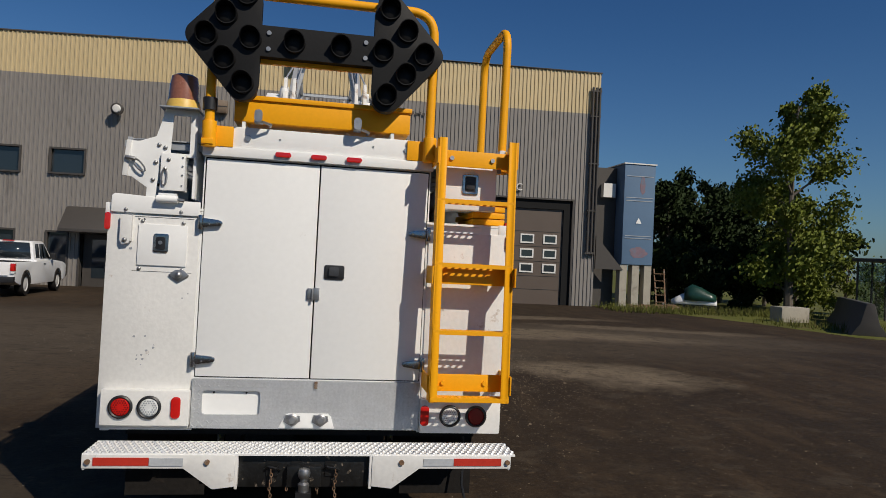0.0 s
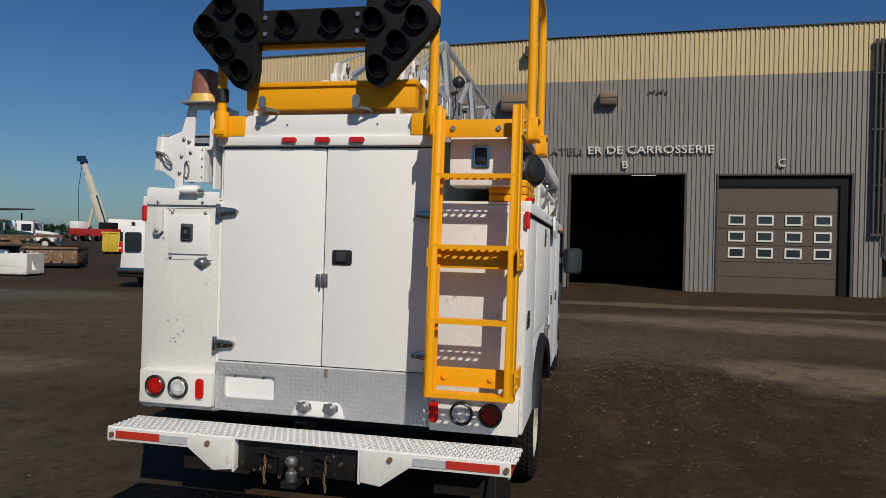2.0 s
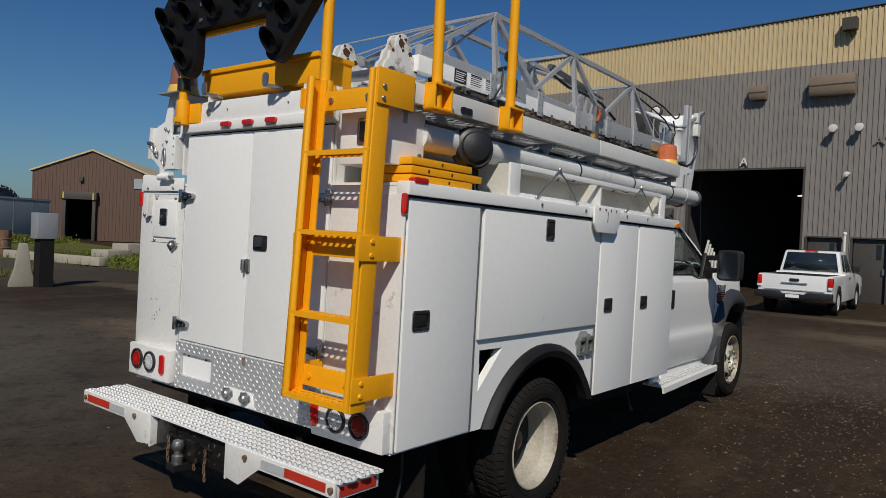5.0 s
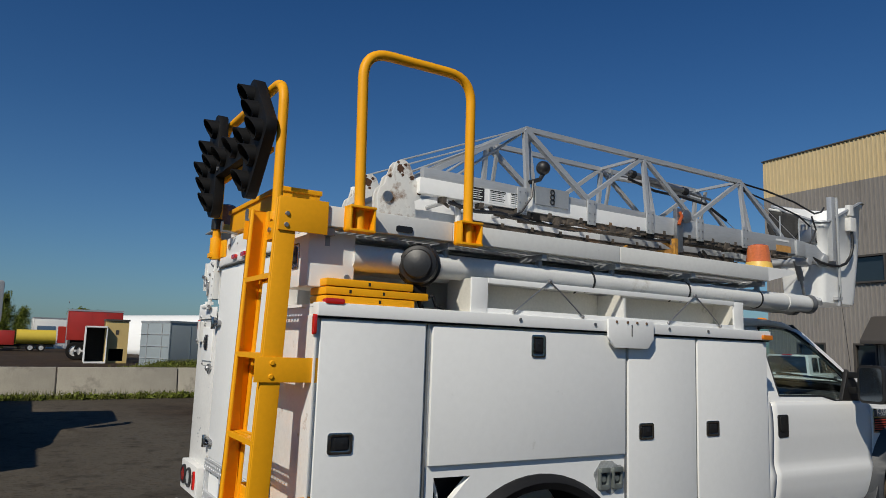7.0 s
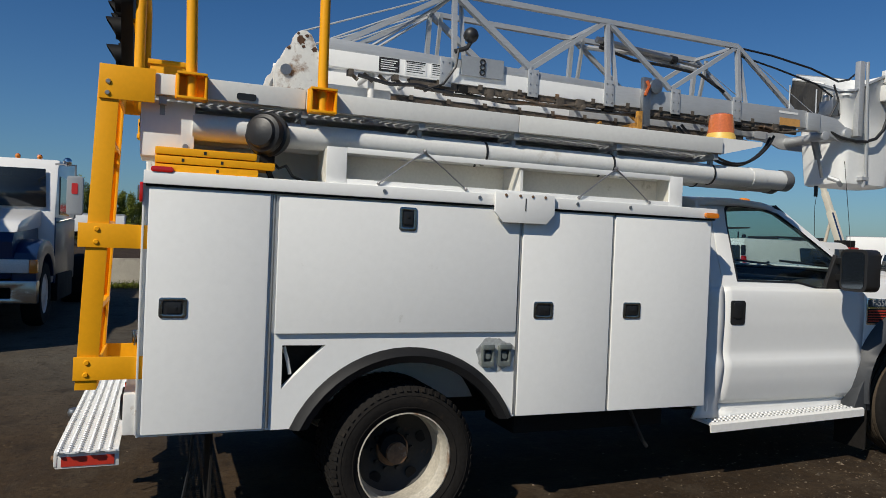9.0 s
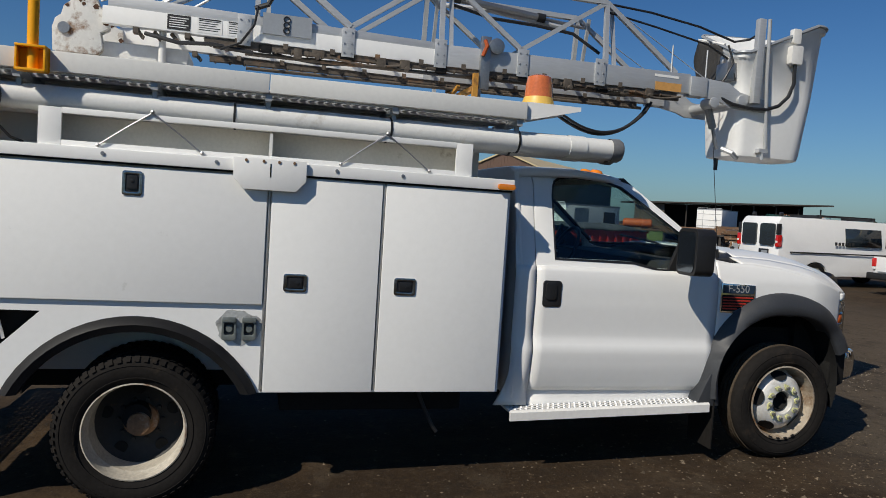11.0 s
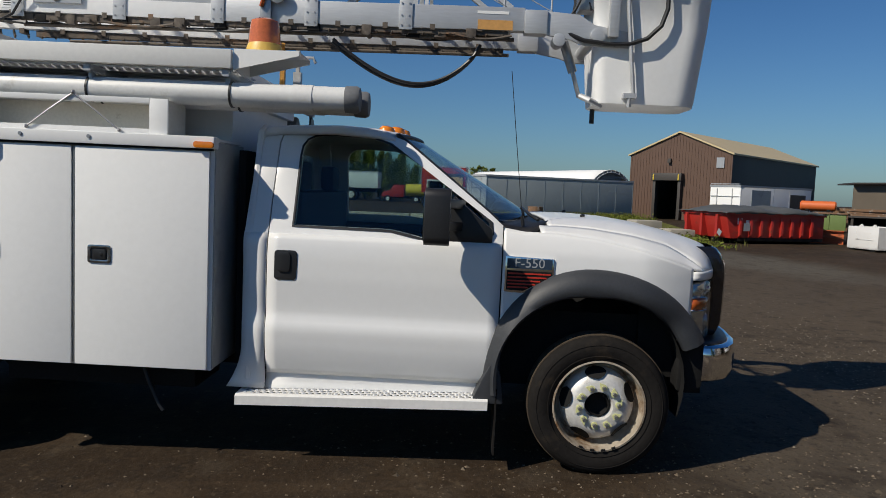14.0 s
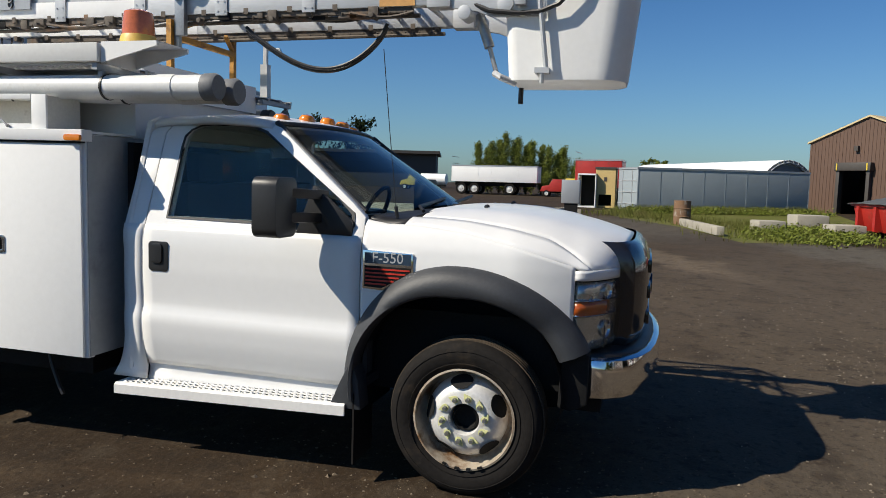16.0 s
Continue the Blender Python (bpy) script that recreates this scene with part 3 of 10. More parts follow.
# ---- shelf over the cabinet, pipes and deck ----
for s in (1, -1):
    b = Build()
    b.box(s * 0.885, s * 0.900, -0.50, 1.755, 1.846, 2.025)
    b.box(s * 0.90, s * 1.13, -0.50, -0.49, 1.846, 2.035)
    b.box(s * 0.90, s * 1.13, 1.745, 1.755, 1.846, 2.035)
    b.box(s * 0.90, s * 1.12, 0.620, 0.628, 1.846, 2.02)
    part("shelf_bin", b, SHELFWHITE, T, "cream open tray with dividers")
    b = Build()
    b.box(s * 1.125, s * 1.140, -0.506, -0.400, 1.853, 2.04)
    b.box(s * 1.125, s * 1.140, 1.660, 1.760, 1.853, 2.04)
    b.box(s * 1.122, s * 1.142, -0.400, 1.660, 2.012, 2.042)
    b.box(s * 1.122, s * 1.138, -0.400, 1.660, 1.846, 1.880)
    part("shelf_front", b, WHITE, T, bevel=0.003)
b = Build().plate([(1.02, 1.88), (1.135, 1.88), (1.135, 2.00), (1.10, 2.00)], [], "y", 0.615, 0.632)
part("divider_bracket", b, OLDWHITE, T)
for y in (0.025, 1.254):
    b = Build()
    for e in (-0.253, 0.249):
        b.tube([(1.147, y, 2.052), (1.150, y + e * 0.5, 1.962), (1.148, y + e, 1.866)], 0.0045, 6)
        b.ball((1.148, y + e, 1.866), 0.011, 8)
    b.ball((1.147, y, 2.055), 0.013, 8)
    part("tie_down_cord", b, STEEL, T, "grey bungee cord")
for s, x, z, y0, y1, r in ((1, 1.015, 2.092, -1.16, 2.76, 0.066), (1, 0.865, 2.085, -1.16, 2.79, 0.066), (-1, -1.0, 2.092, -1.16, 1.95, 0.066)):
    p = part("storage_pipe", Build().cyl((x, y0, z), (x, y1 - 0.06, z), r, n=24), PVC, T, "long white plastic storage pipe")
    part("pipe_cap", Build().lathe((x, y1 - 0.075, z), (0, 1, 0), [(r + 0.006, 0), (r + 0.008, 0.06), (r - 0.002, 0.078), (0.0, 0.08)], 24), PVCGREY, p, "dark grey screw cap")
    part("pipe_coupling", Build().cyl((x, y1 - 0.36, z), (x, y1 - 0.25, z), r + 0.004, n=24), PVC, p)
    b = Build()
    for y in (0.42, 1.28, 2.06):
        b.cyl((x, y, z), (x, y + 0.012, z), r + 0.005, n=20)
    parts("pipe_strap", b, BLACK, p)
for s in (1, -1):
    for y0, y1 in ((-1.335, -0.622), (-0.618, 0.60), (0.604, 2.085)) if s > 0 else ():
        part("deck_fascia", Build().box(s * 1.082, s * 1.120, y0, y1, 2.218, 2.318), DECKWHITE, T, "white deck edge beam", bevel=0.006)
    b = Build()
    for x in (0.72, 0.90, 1.07):
        b.box(s * (x - 0.012), s * (x + 0.012), -1.33, 2.08, 2.208, 2.232)
    for k in range(68):
        y = -1.32 + k * 0.05
        for x in (0.94, 1.02):
            b.beam((s * (x - 0.042), y, 2.224), (s * (x + 0.042), y + 0.028, 2.224), 0.030, 0.006)
    b.box(s * 0.64, s * 0.905, -1.33, 2.08, 2.221, 2.227)
    part("deck_grating", b, GALV, T, "perforated metal walkway grating")
    b = Build()
    for y in (-1.30, -0.62, 0.02, 0.60, 1.30, 2.05):
        b.beam((s * 0.64, y, 2.195), (s * 1.10, y, 2.195), 0.035, 0.035)
        b.box(s * 1.03, s * 1.06, y - 0.012, y + 0.012, 2.13, 2.21)
    parts("deck_bearer", b, GREYPAINT, T)
part("marker_badge", Build().plate(rounded(-0.962, -0.868, 2.232, 2.264, 0.012), [], "x", 1.119, 1.128), BLACK, T)
# latch box at the end of the pipes
b = Build().box(0.722, 1.055, -1.395, -1.150, 1.930, 2.200)
lb = part("pipe_end_box", b, WHITE, T, "white steel box closing the pipe ends", bevel=0.008)
paddle_latch(lb, pose(0.892, -1.395, 2.085, 90, 0, 0) @ pose(0, 0, 0, 0, 0, 90))
part("box_bolt", Build().cyl((1.05, -1.19, 1.985), (1.064, -1.19, 1.985), 0.014, n=10), STEEL, lb)
# chocks and work lamp
for k, (y1, z0) in enumerate(((-0.845, 1.852), (-0.765, 1.893), (-0.855, 1.934))):
    b = Build().box(0.93, 1.135, -1.325, y1, z0, z0 + 0.036)
    ch = part("outrigger_pad", b, YELLOW, T, "yellow painted outrigger pad", bevel=0.006)
    bb = Build()
    for y in ((-1.04,), (-1.20, -1.02), (-1.10,))[k]:
        bb.box(1.13, 1.1362, y - 0.006, y + 0.006, z0 + 0.010, z0 + 0.026)
    parts("pad_slot", bb, BLACK, ch)
b = Build().lathe((1.085, -0.80, 2.075), (0.80, -0.60, 0.05), [(0.0, -0.105), (0.05, -0.10), (0.090, -0.07), (0.112, -0.02), (0.114, 0.012), (0.100, 0.022), (0.104, 0.034), (0.096, 0.058), (0.078, 0.066), (0.07, 0.084), (0.03, 0.095), (0.0, 0.096)], 28)
wl = part("work_lamp", b, BLACK, T, "round black rubber work lamp")
b = Build().box(1.06, 1.11, -0.835, -0.765, 1.925, 1.968).tube([(1.085, -0.80, 1.93), (1.085, -0.79, 1.89), (1.08, -0.77, 1.85)], 0.014, 8)
part("lamp_stem", b, DARK, wl)
b = Build().tube([(1.07, -0.78, 1.95), (1.09, -0.74, 1.91), (1.06, -0.70, 1.93), (1.03, -0.66, 1.88), (1.02, -0.60, 1.86)], 0.008, 6)
part("lamp_cable", b, BLACK, wl)

# ---- rear of the body ----
b = Build()
b.box(-0.655, 0.655, -1.350, 1.95, 0.60, 2.10)
b.box(-0.655, 0.655, -1.350, 2.0, 2.10, 2.30)
part("centre_box", b, WHITE, T, "white centre box of the body")
part("rear_frame", Build().plate([(-0.655, 0.60), (0.655, 0.60), (0.655, 2.20), (-0.655, 2.20)], [[(-0.648, 0.89), (0.648, 0.89), (0.648, 2.145), (-0.648, 2.145)]], "y", -1.362, -1.345), WHITE, T)
part("door_backing", Build().box(-0.65, 0.65, -1.352, -1.349, 0.885, 2.15), DARK, T)
for x0, x1 in ((-0.640, -0.004), (0.004, 0.640)):
    d = part("rear_door", Build().box(x0, x1, -1.372, -1.352, 0.896, 2.136), WHITE, T, "tall flat white rear door", bevel=0.005)
    e = -1 if x0 < 0 else 1
    for z in (1.768, 0.994):
        b = Build().plate([(e * 0.665, z - 0.024), (e * 0.665, z + 0.026), (e * 0.628, z + 0.024), (e * 0.560, z + 0.018), (e * 0.538, z + 0.010), (e * 0.532, z), (e * 0.540, z - 0.014), (e * 0.628, z - 0.026)], [], "y", -1.400, -1.372)
        b.cyl((e * 0.652, -1.398, z - 0.040), (e * 0.652, -1.398, z + 0.040), 0.014, n=12)
        b.ball((e * 0.560, -1.400, z), 0.008, 8).ball((e * 0.605, -1.400, z - 0.008), 0.008, 8)
        part("hinge", b, DARKCHROME, d, "weathered chrome strap hinge", bevel=0.004)
    if e > 0:
        f = Build().plate(rounded(0.052, 0.168, 1.475, 1.560, 0.012), [], "y", -1.378, -1.371)
        part("handle_plate", f, BLACK, d, "black recessed handle", bevel=0.002)
        f = Build().plate(rounded(0.078, 0.135, 1.495, 1.548, 0.010), [], "y", -1.390, -1.377)
        part("handle_paddle", f, GREYPLASTIC, d, bevel=0.003)
b = Build().box(-0.038, -0.012, -1.388, -1.371, 1.358, 1.420).box(-0.006, 0.030, -1.384, -1.371, 1.352, 1.424)
b.cyl((-0.010, -1.392, 1.345), (-0.010, -1.392, 1.42), 0.007, n=8)
part("hasp", b, STEEL, T, "steel hasp with bolts", bevel=0.002)
hd = part("rear_header", Build().box(-0.655, 0.655, -1.382, -1.33, 2.205, 2.327), WHITE, T, "white header over the doors", bevel=0.006)
part("drip_rail", Build().box(-0.665, 0.665, -1.398, -1.352, 2.150, 2.205), WHITE, T, bevel=0.006)
for x in (-0.216, -0.013, 0.190):
    b = Build().plate(rounded(x - 0.045, x + 0.045, 2.166, 2.194, 0.013), [], "y", -1.414, -1.397)
    part("clearance_light", b, REDLENS, T, "small red clearance light", bevel=0.004)
b = Build()
for x, z in ((-0.42, 2.265), (0.50, 2.265)):
    b.cyl((x, -1.381, z), (x, -1.392, z), 0.018, n=12)
for x in (-0.24, 0.30):
    b.cyl((x, -1.381, 2.27), (x, -1.386, 2.27), 0.006, n=8)
parts("header_bolt", b, STEEL, hd)
# diamond plate apron
ap = part("tread_panel", Build().plate([(-0.648, 0.606), (0.648, 0.606), (0.648, 0.884), (-0.648, 0.884)], [rounded(-0.592, -0.272, 0.683, 0.820, 0.02)], "y", -1.384, -1.366), TREAD, T, "bright diamond-plate apron")
b = Build()
for i in range(49):
    for j in range(11):
        x, z, t = -0.635 + i * 0.0264, 0.618 + j * 0.0252, 1 if (i + j) % 2 else -1
        if -0.607 < x < -0.257 and 0.668 < z < 0.835:
            continue
        c, d = Vector((x, -1.384, z)), Vector((0.0098 * t, 0, 0.0088))
        e = Vector((d.z, 0, -d.x)) * 0.26
        o = Vector((0, -0.0045, 0))
        q = [c - d, c + e, c + d, c - e]
        k = b.bm.verts.new(c + o)
        vs = [b.bm.verts.new(p) for p in q]
        for n in range(4):
            b.bm.faces.new((vs[n], vs[(n + 1) % 4], k))
tagged(part("tread_lozenge", b, TREAD, ap, sharp=5), kind="stuff")
part("plate_holder", Build().box(-0.60, -0.265, -1.364, -1.358, 0.675, 0.825), WHITE, ap, "white empty number-plate holder")
b = Build()
for x in (-0.53, -0.35):
    b.cyl((x, -1.366, 0.806), (x, -1.371, 0.806), 0.006, n=8)
parts("holder_screw", b, BLACK, ap)
part("connector_plate", Build().plate([(-0.163, 0.612), (0.155, 0.612), (0.135, 0.680), (0.115, 0.698), (-0.107, 0.698), (-0.125, 0.690)], [], "y", -1.392, -1.385), WHITE, ap, bevel=0.003)
for x in (-0.085, 0.075):
    b = Build().lathe((x, -1.392, 0.662), (0, -1, 0), [(0.034, 0.0), (0.034, 0.010), (0.026, 0.014), (0.025, 0.026), (0.018, 0.034), (0.0, 0.036)], 16)
    b.plate([(x - 0.050, 0.650), (x, 0.622), (x + 0.046, 0.655), (x + 0.040, 0.684), (x - 0.040, 0.690)], [], "y", -1.398, -1.391)
    part("trailer_connector", b, STEEL, ap, "grey metal trailer connector")
part("hitch_pin", Build().box(0.03, 0.048, -1.394, -1.386, 0.84, 0.882), RUSTY, ap)


def lamp_round(x, z, y, lens, parent):
    b = Build().lathe((x, y, z), (0, -1, 0), [(0.064, 0.0), (0.064, 0.012), (0.056, 0.017), (0.050, 0.012), (0.050, 0.0)], 28)
    g = part("lamp_grommet", b, BLACK, parent, "black rubber lamp ring")
    b = Build().lathe((x, y, z), (0, -1, 0), [(0.051, 0.006), (0.044, 0.012), (0.0, 0.016)], 28)
    b2 = part("lamp_lens", b, lens, g, "round tail lamp lens")
    dots = Build()
    for i in range(-3, 4):
        for j in range(-3, 4):
            u, w = i * 0.0135 + (j % 2) * 0.00675, j * 0.0117
            if u * u + w * w < 0.0425 ** 2:
                dots.cyl((x + u, y + 0.004, z + w), (x + u, y - 0.0145, z + w), 0.0046, n=6)
    tagged(part("lens_dot", dots, GREYPAINT if lens is CLEARLENS else DARKRED, b2), kind="stuff")
    return b2


for s, zz in ((-1, 0.728), (1, 0.702)):
    x0, x1 = (-1.120, -0.652) if s < 0 else (0.652, 1.135)
    b = Build().box(min(x0, x1), max(x0, x1), -1.425, -1.365, zz - 0.104, zz + 0.092)
    lp = part("lamp_panel", b, OLDWHITE, T, "white tail lamp housing", bevel=0.008)
    xs = (-1.012, -0.862, -0.722) if s < 0 else (0.986, 0.829, 0.677)
    lamp_round(xs[0], zz, -1.425, REDLENS if s < 0 else DARKRED, lp)
    lamp_round(xs[1], zz, -1.425, CLEARLENS, lp)
    b = Build().plate(rounded(xs[2] - 0.025, xs[2] + 0.025, zz - 0.060, zz + 0.060, 0.022), [], "y", -1.436, -1.424)
    part("side_reflector", b, REDLENS, lp, "upright red reflector", bevel=0.004)
    # rear faces of the side cabinets
    e = part("cabinet_end", Build().box(min(s * 0.66, s * 1.15), max(s * 0.66, s * 1.15), -1.372, -1.362, 0.60, 1.79), OLDWHITE, T, "white cabinet end with chipped paint", bevel=0.003)
    b = Build().plate(rounded(min(s * 1.135, s * 1.165), max(s * 1.135, s * 1.165), 1.70, 1.795, 0.013), [], "y", -1.385, -1.371)
    part("corner_marker", b, REDLENS, T, "red corner marker lamp", bevel=0.004)
part("corner_marker", Build().plate(rounded(-1.34, -1.24, 1.846, 1.872, 0.012), [], "x", 1.135, 1.172), REDLENS, T, "red side marker lamp", bevel=0.004)
part("corner_marker", Build().plate(rounded(1.915, 2.020, 1.792, 1.824, 0.012), [], "x", 1.166, 1.184), AMBER, T, "amber side marker lamp", bevel=0.004)
b = Build().plate([(-1.135, 1.800), (-0.66, 1.800), (-0.66, 1.88), (-0.80, 1.88), (-0.92, 1.895), (-1.12, 1.905), (-1.135, 1.89)], [], "y", -1.385, -1.372)
part("cap_plate", b, WHITE, T, bevel=0.004)
sd = part("locker_door", Build().box(-0.985, -0.722, -1.382, -1.372, 1.510, 1.742), WHITE, T, "small white locker door", bevel=0.004)
f = Build().plate(rounded(-0.900, -0.820, 1.585, 1.690, 0.012), [], "y", -1.389, -1.381)
part("locker_latch", f, DARKCHROME, sd, "dark chrome paddle latch frame", bevel=0.002)
b = Build()
for x, z in ((-1.056, 1.816), (-0.762, 1.817), (-0.966, 1.756), (-0.747, 1.755), (-0.972, 1.490), (-0.742, 1.490), (-0.955, 1.770), (-0.985, 1.770)):
    b.ball((x, -1.383 if z > 1.8 else -1.372, z), 0.0115 if z < 1.765 or z > 1.8 else 0.006, 10)
parts("panel_screw", b, STEEL, sd, "domed steel screw")
parts("panel_seam", Build().box(-1.01, -0.69, -1.3735, -1.3715, 1.475, 1.477).box(-1.01, -0.69, -1.3735, -1.3715, 1.780, 1.782), DARK, sd)
lp_ = part("locker_paddle", Build().plate(rounded(-0.886, -0.836, 1.600, 1.672, 0.01), [], "y", -1.396, -1.388), BLACK, sd, bevel=0.003)
part("key_lock", Build().cyl((-0.862, -1.396, 1.640), (-0.862, -1.402, 1.640), 0.011, n=12), STEEL, lp_, "round steel key lock")
b = Build().plate([(-0.812, 1.462), (-0.796, 1.474), (-0.775, 1.492), (-0.735, 1.494), (-0.712, 1.474), (-0.700, 1.460), (-0.735, 1.438), (-0.757, 1.424), (-0.780, 1.438)], [], "y", -1.386, -1.372)
b.ball((-0.757, -1.386, 1.462), 0.020, 10)
part("knob", b, STEEL, T, "weathered cast steel lock plate", bevel=0.003)
b = Build().plate([(-1.078, 1.786), (-1.018, 1.786), (-1.018, 1.665), (-1.030, 1.628), (-1.066, 1.622), (-1.078, 1.645)], [], "y", -1.402, -1.392).box(-1.030, -1.018, -1.400, -1.372, 1.640, 1.786)
hb_ = part("hinge_bracket", b, OLDWHITE, T, "white bent steel bracket", bevel=0.002)
part("bracket_bolt", Build().ball((-1.050, -1.402, 1.646), 0.014, 10), STEEL, hb_)
# left bracket stack with a beacon: outer plate, slotted inner plate, clips and a roller
b = Build().plate([(-1.090, 2.006), (-1.074, 2.208), (-1.010, 2.206), (-0.921, 2.239), (-0.890, 2.348), (-0.878, 2.405), (-0.700, 2.405), (-0.700, 2.130), (-0.890, 2.130), (-0.905, 1.955), (-0.910, 1.880), (-0.960, 1.880), (-0.958, 1.947), (-1.041, 2.003)], [[(-0.842, 2.150), (-0.738, 2.150), (-0.738, 2.365), (-0.832, 2.365)]], "y", -1.372, -1.356)
br = part("beacon_bracket", b, WHITE, T, "white plate bracket with bolts", bevel=0.003)
part("bracket_fold", Build().plate([(-1.090, 2.006), (-1.074, 2.208), (-1.050, 2.207), (-1.060, 2.004)], [], "y", -1.384, -1.372), OLDWHITE, br, "worn folded edge", bevel=0.003)
part("bracket_side", Build().box(-0.715, -0.70, -1.36, -1.10, 1.90, 2.405), WHITE, br)
b = Build().box(-0.884, -0.754, -1.396, -1.384, 1.936, 2.142).box(-0.766, -0.754, -1.384, -1.30, 1.936, 2.142).box(-0.884, -0.872, -1.384, -1.30, 1.936, 2.142)
bx = part("bracket_box", b, WHITE, br, "white folded latch plate", bevel=0.002)
b = Build()
for z in (2.125, 2.075, 2.025, 1.965):
    b.cyl((-0.766, -1.396, z), (-0.766, -1.400, z), 0.005, n=8)
parts("plate_rivet", b, STEEL, bx)
part("plate_bolt", Build().ball((-0.842, -1.396, 2.109), 0.012, 10), STEEL, bx)
b = Build()
for x, z in ((-0.902, 2.192), (-0.916, 2.091), (-0.926, 1.992), (-0.868, 2.178)):
    b.ball((x, -1.373, z), 0.0125, 10)
parts("bracket_bolt", b, STEEL, br)
b = Build().tube([(-1.072, -1.390, 2.108), (-1.045, -1.396, 2.104), (-1.020, -1.394, 2.098)], 0.013, 8)
b.tube([(-1.028 + 0.058 * u - 0.014 * math.sin(6.283 * w), -1.394, 2.100 - 0.066 * u - 0.010 * math.sin(6.283 * w)) for w in (k / 16 for k in range(17)) for u in (0.5 - 0.5 * math.cos(6.283 * w),)], 0.0052, 6)
part("spring_clip", b, STEEL, br, "worn steel snap hook")
b = Build().tube([(-0.861 + 0.014 * math.cos(a), -1.404, 2.008 + 0.046 * math.sin(a)) for a in (2 * math.pi * i / 18 for i in range(19))], 0.0055, 6).ball((-0.858, -1.402, 2.056), 0.012, 8)
part("spring_clip", b, STEEL, bx, "steel spring ring")
b = Build().cyl((-0.893, -1.408, 1.884), (-0.780, -1.408, 1.884), 0.020, n=16).box(-0.885, -0.79, -1.408, -1.372, 1.897, 1.918)
rl = part("bracket_roller", b, WHITE, br)
part("roller_pin", Build().cyl((-0.780, -1.408, 1.884), (-0.745, -1.408, 1.880), 0.010, n=10), STEEL, rl)


def beacon(c, dome, parent, r=0.085, h=0.15):
    x, y, z = c
    g = part("beacon_base", Build().lathe(c, (0, 0, 1), [(0.0, 0.0), (r + 0.012, 0.0), (r + 0.008, 0.03), (r, 0.052), (0.0, 0.052)], 28), YELLOWPLASTIC, parent, "aged yellow beacon base")
    b = Build().lathe((x, y, z + 0.052), (0, 0, 1), [(r, 0.0), (r - 0.006, h * 0.6), (r - 0.014, h * 0.92), (r - 0.035, h), (0.0, h + 0.004)], 28)
    part("beacon_dome", b, dome, g, "amber warning beacon dome")


beacon((-0.793, -1.33, 2.405), DULLDOME, T)
part("beacon_shelf", Build().box(-0.90, -0.69, -1.44, -1.22, 2.397, 2.405), GREYPAINT, T)
b = Build().plate([(1.06, 2.215), (1.06, 2.325), (0.80, 2.325), (0.80, 2.20)], [], "y", 2.085, 2.100)
part("deck_end", b, WHITE, T)
b = Build().plate([(2.09, 2.215), (2.09, 2.325), (2.44, 2.325), (2.44, 2.300)], [], "x", 1.082, 1.095).plate([(2.09, 2.325), (2.44, 2.325), (2.44, 2.32), (2.09, 2.32)], [], "x", 0.82, 1.09)
b.plate([(2.09, 2.215), (2.09, 2.325), (2.44, 2.325), (2.44, 2.300)], [], "x", 0.82, 0.832)
part("beacon_shelf", b, WHITE, T, "white tapered beacon shelf")
beacon((0.95, 2.215, 2.327), AMBERDOME, T, 0.088, 0.135)

# ---- rear access ladder, leaning in at the top ----
def lean(b, z0=0.0):
    for v in b.bm.verts:
        v.co.y += (v.co.z + z0 - 0.83) * 0.038
    return b


b = Build().box(0.665, 0.672, -1.632, -1.540, 0.818, 2.328).box(0.672, 0.712, -1.632, -1.622, 0.818, 2.328).box(0.672, 0.712, -1.552, -1.540, 0.818, 2.328)
ld = part("ladder_rail", lean(b), YELLOW, T, "yellow steel access ladder rail", bevel=0.003)
b = Build().box(1.118, 1.128, -1.632, -1.540, 0.818, 2.328).box(1.078, 1.118, -1.632, -1.622, 0.818, 2.328)
part("ladder_rail", lean(b), YELLOW, T, "yellow steel access ladder rail", bevel=0.003)
slots = [rounded(0.700 + k * 0.042 - 0.014, 0.700 + k * 0.042 + 0.014, y - 0.010, y + 0.010, 0.006, 2) for k in range(10) for y in (-1.607, -1.567)]
b0 = Build().plate([(0.672, -1.628), (1.116, -1.628), (1.116, -1.545), (0.672, -1.545)], slots, "z", 0.008, 0.012)
b0.box(0.672, 1.116, -1.632, -1.628, -0.012, 0.012).box(0.672, 1.116, -1.545, -1.541, -0.012, 0.012)
rung = part("ladder_rung", b0, YELLOW, ld, "yellow anti-slip rung", m=pose(0, (1.962 - 0.83) * 0.038, 1.962))
for z in (1.594, 1.210, 0.832):
    again(rung, pose(0, (z - 0.83) * 0.038, z), ld)
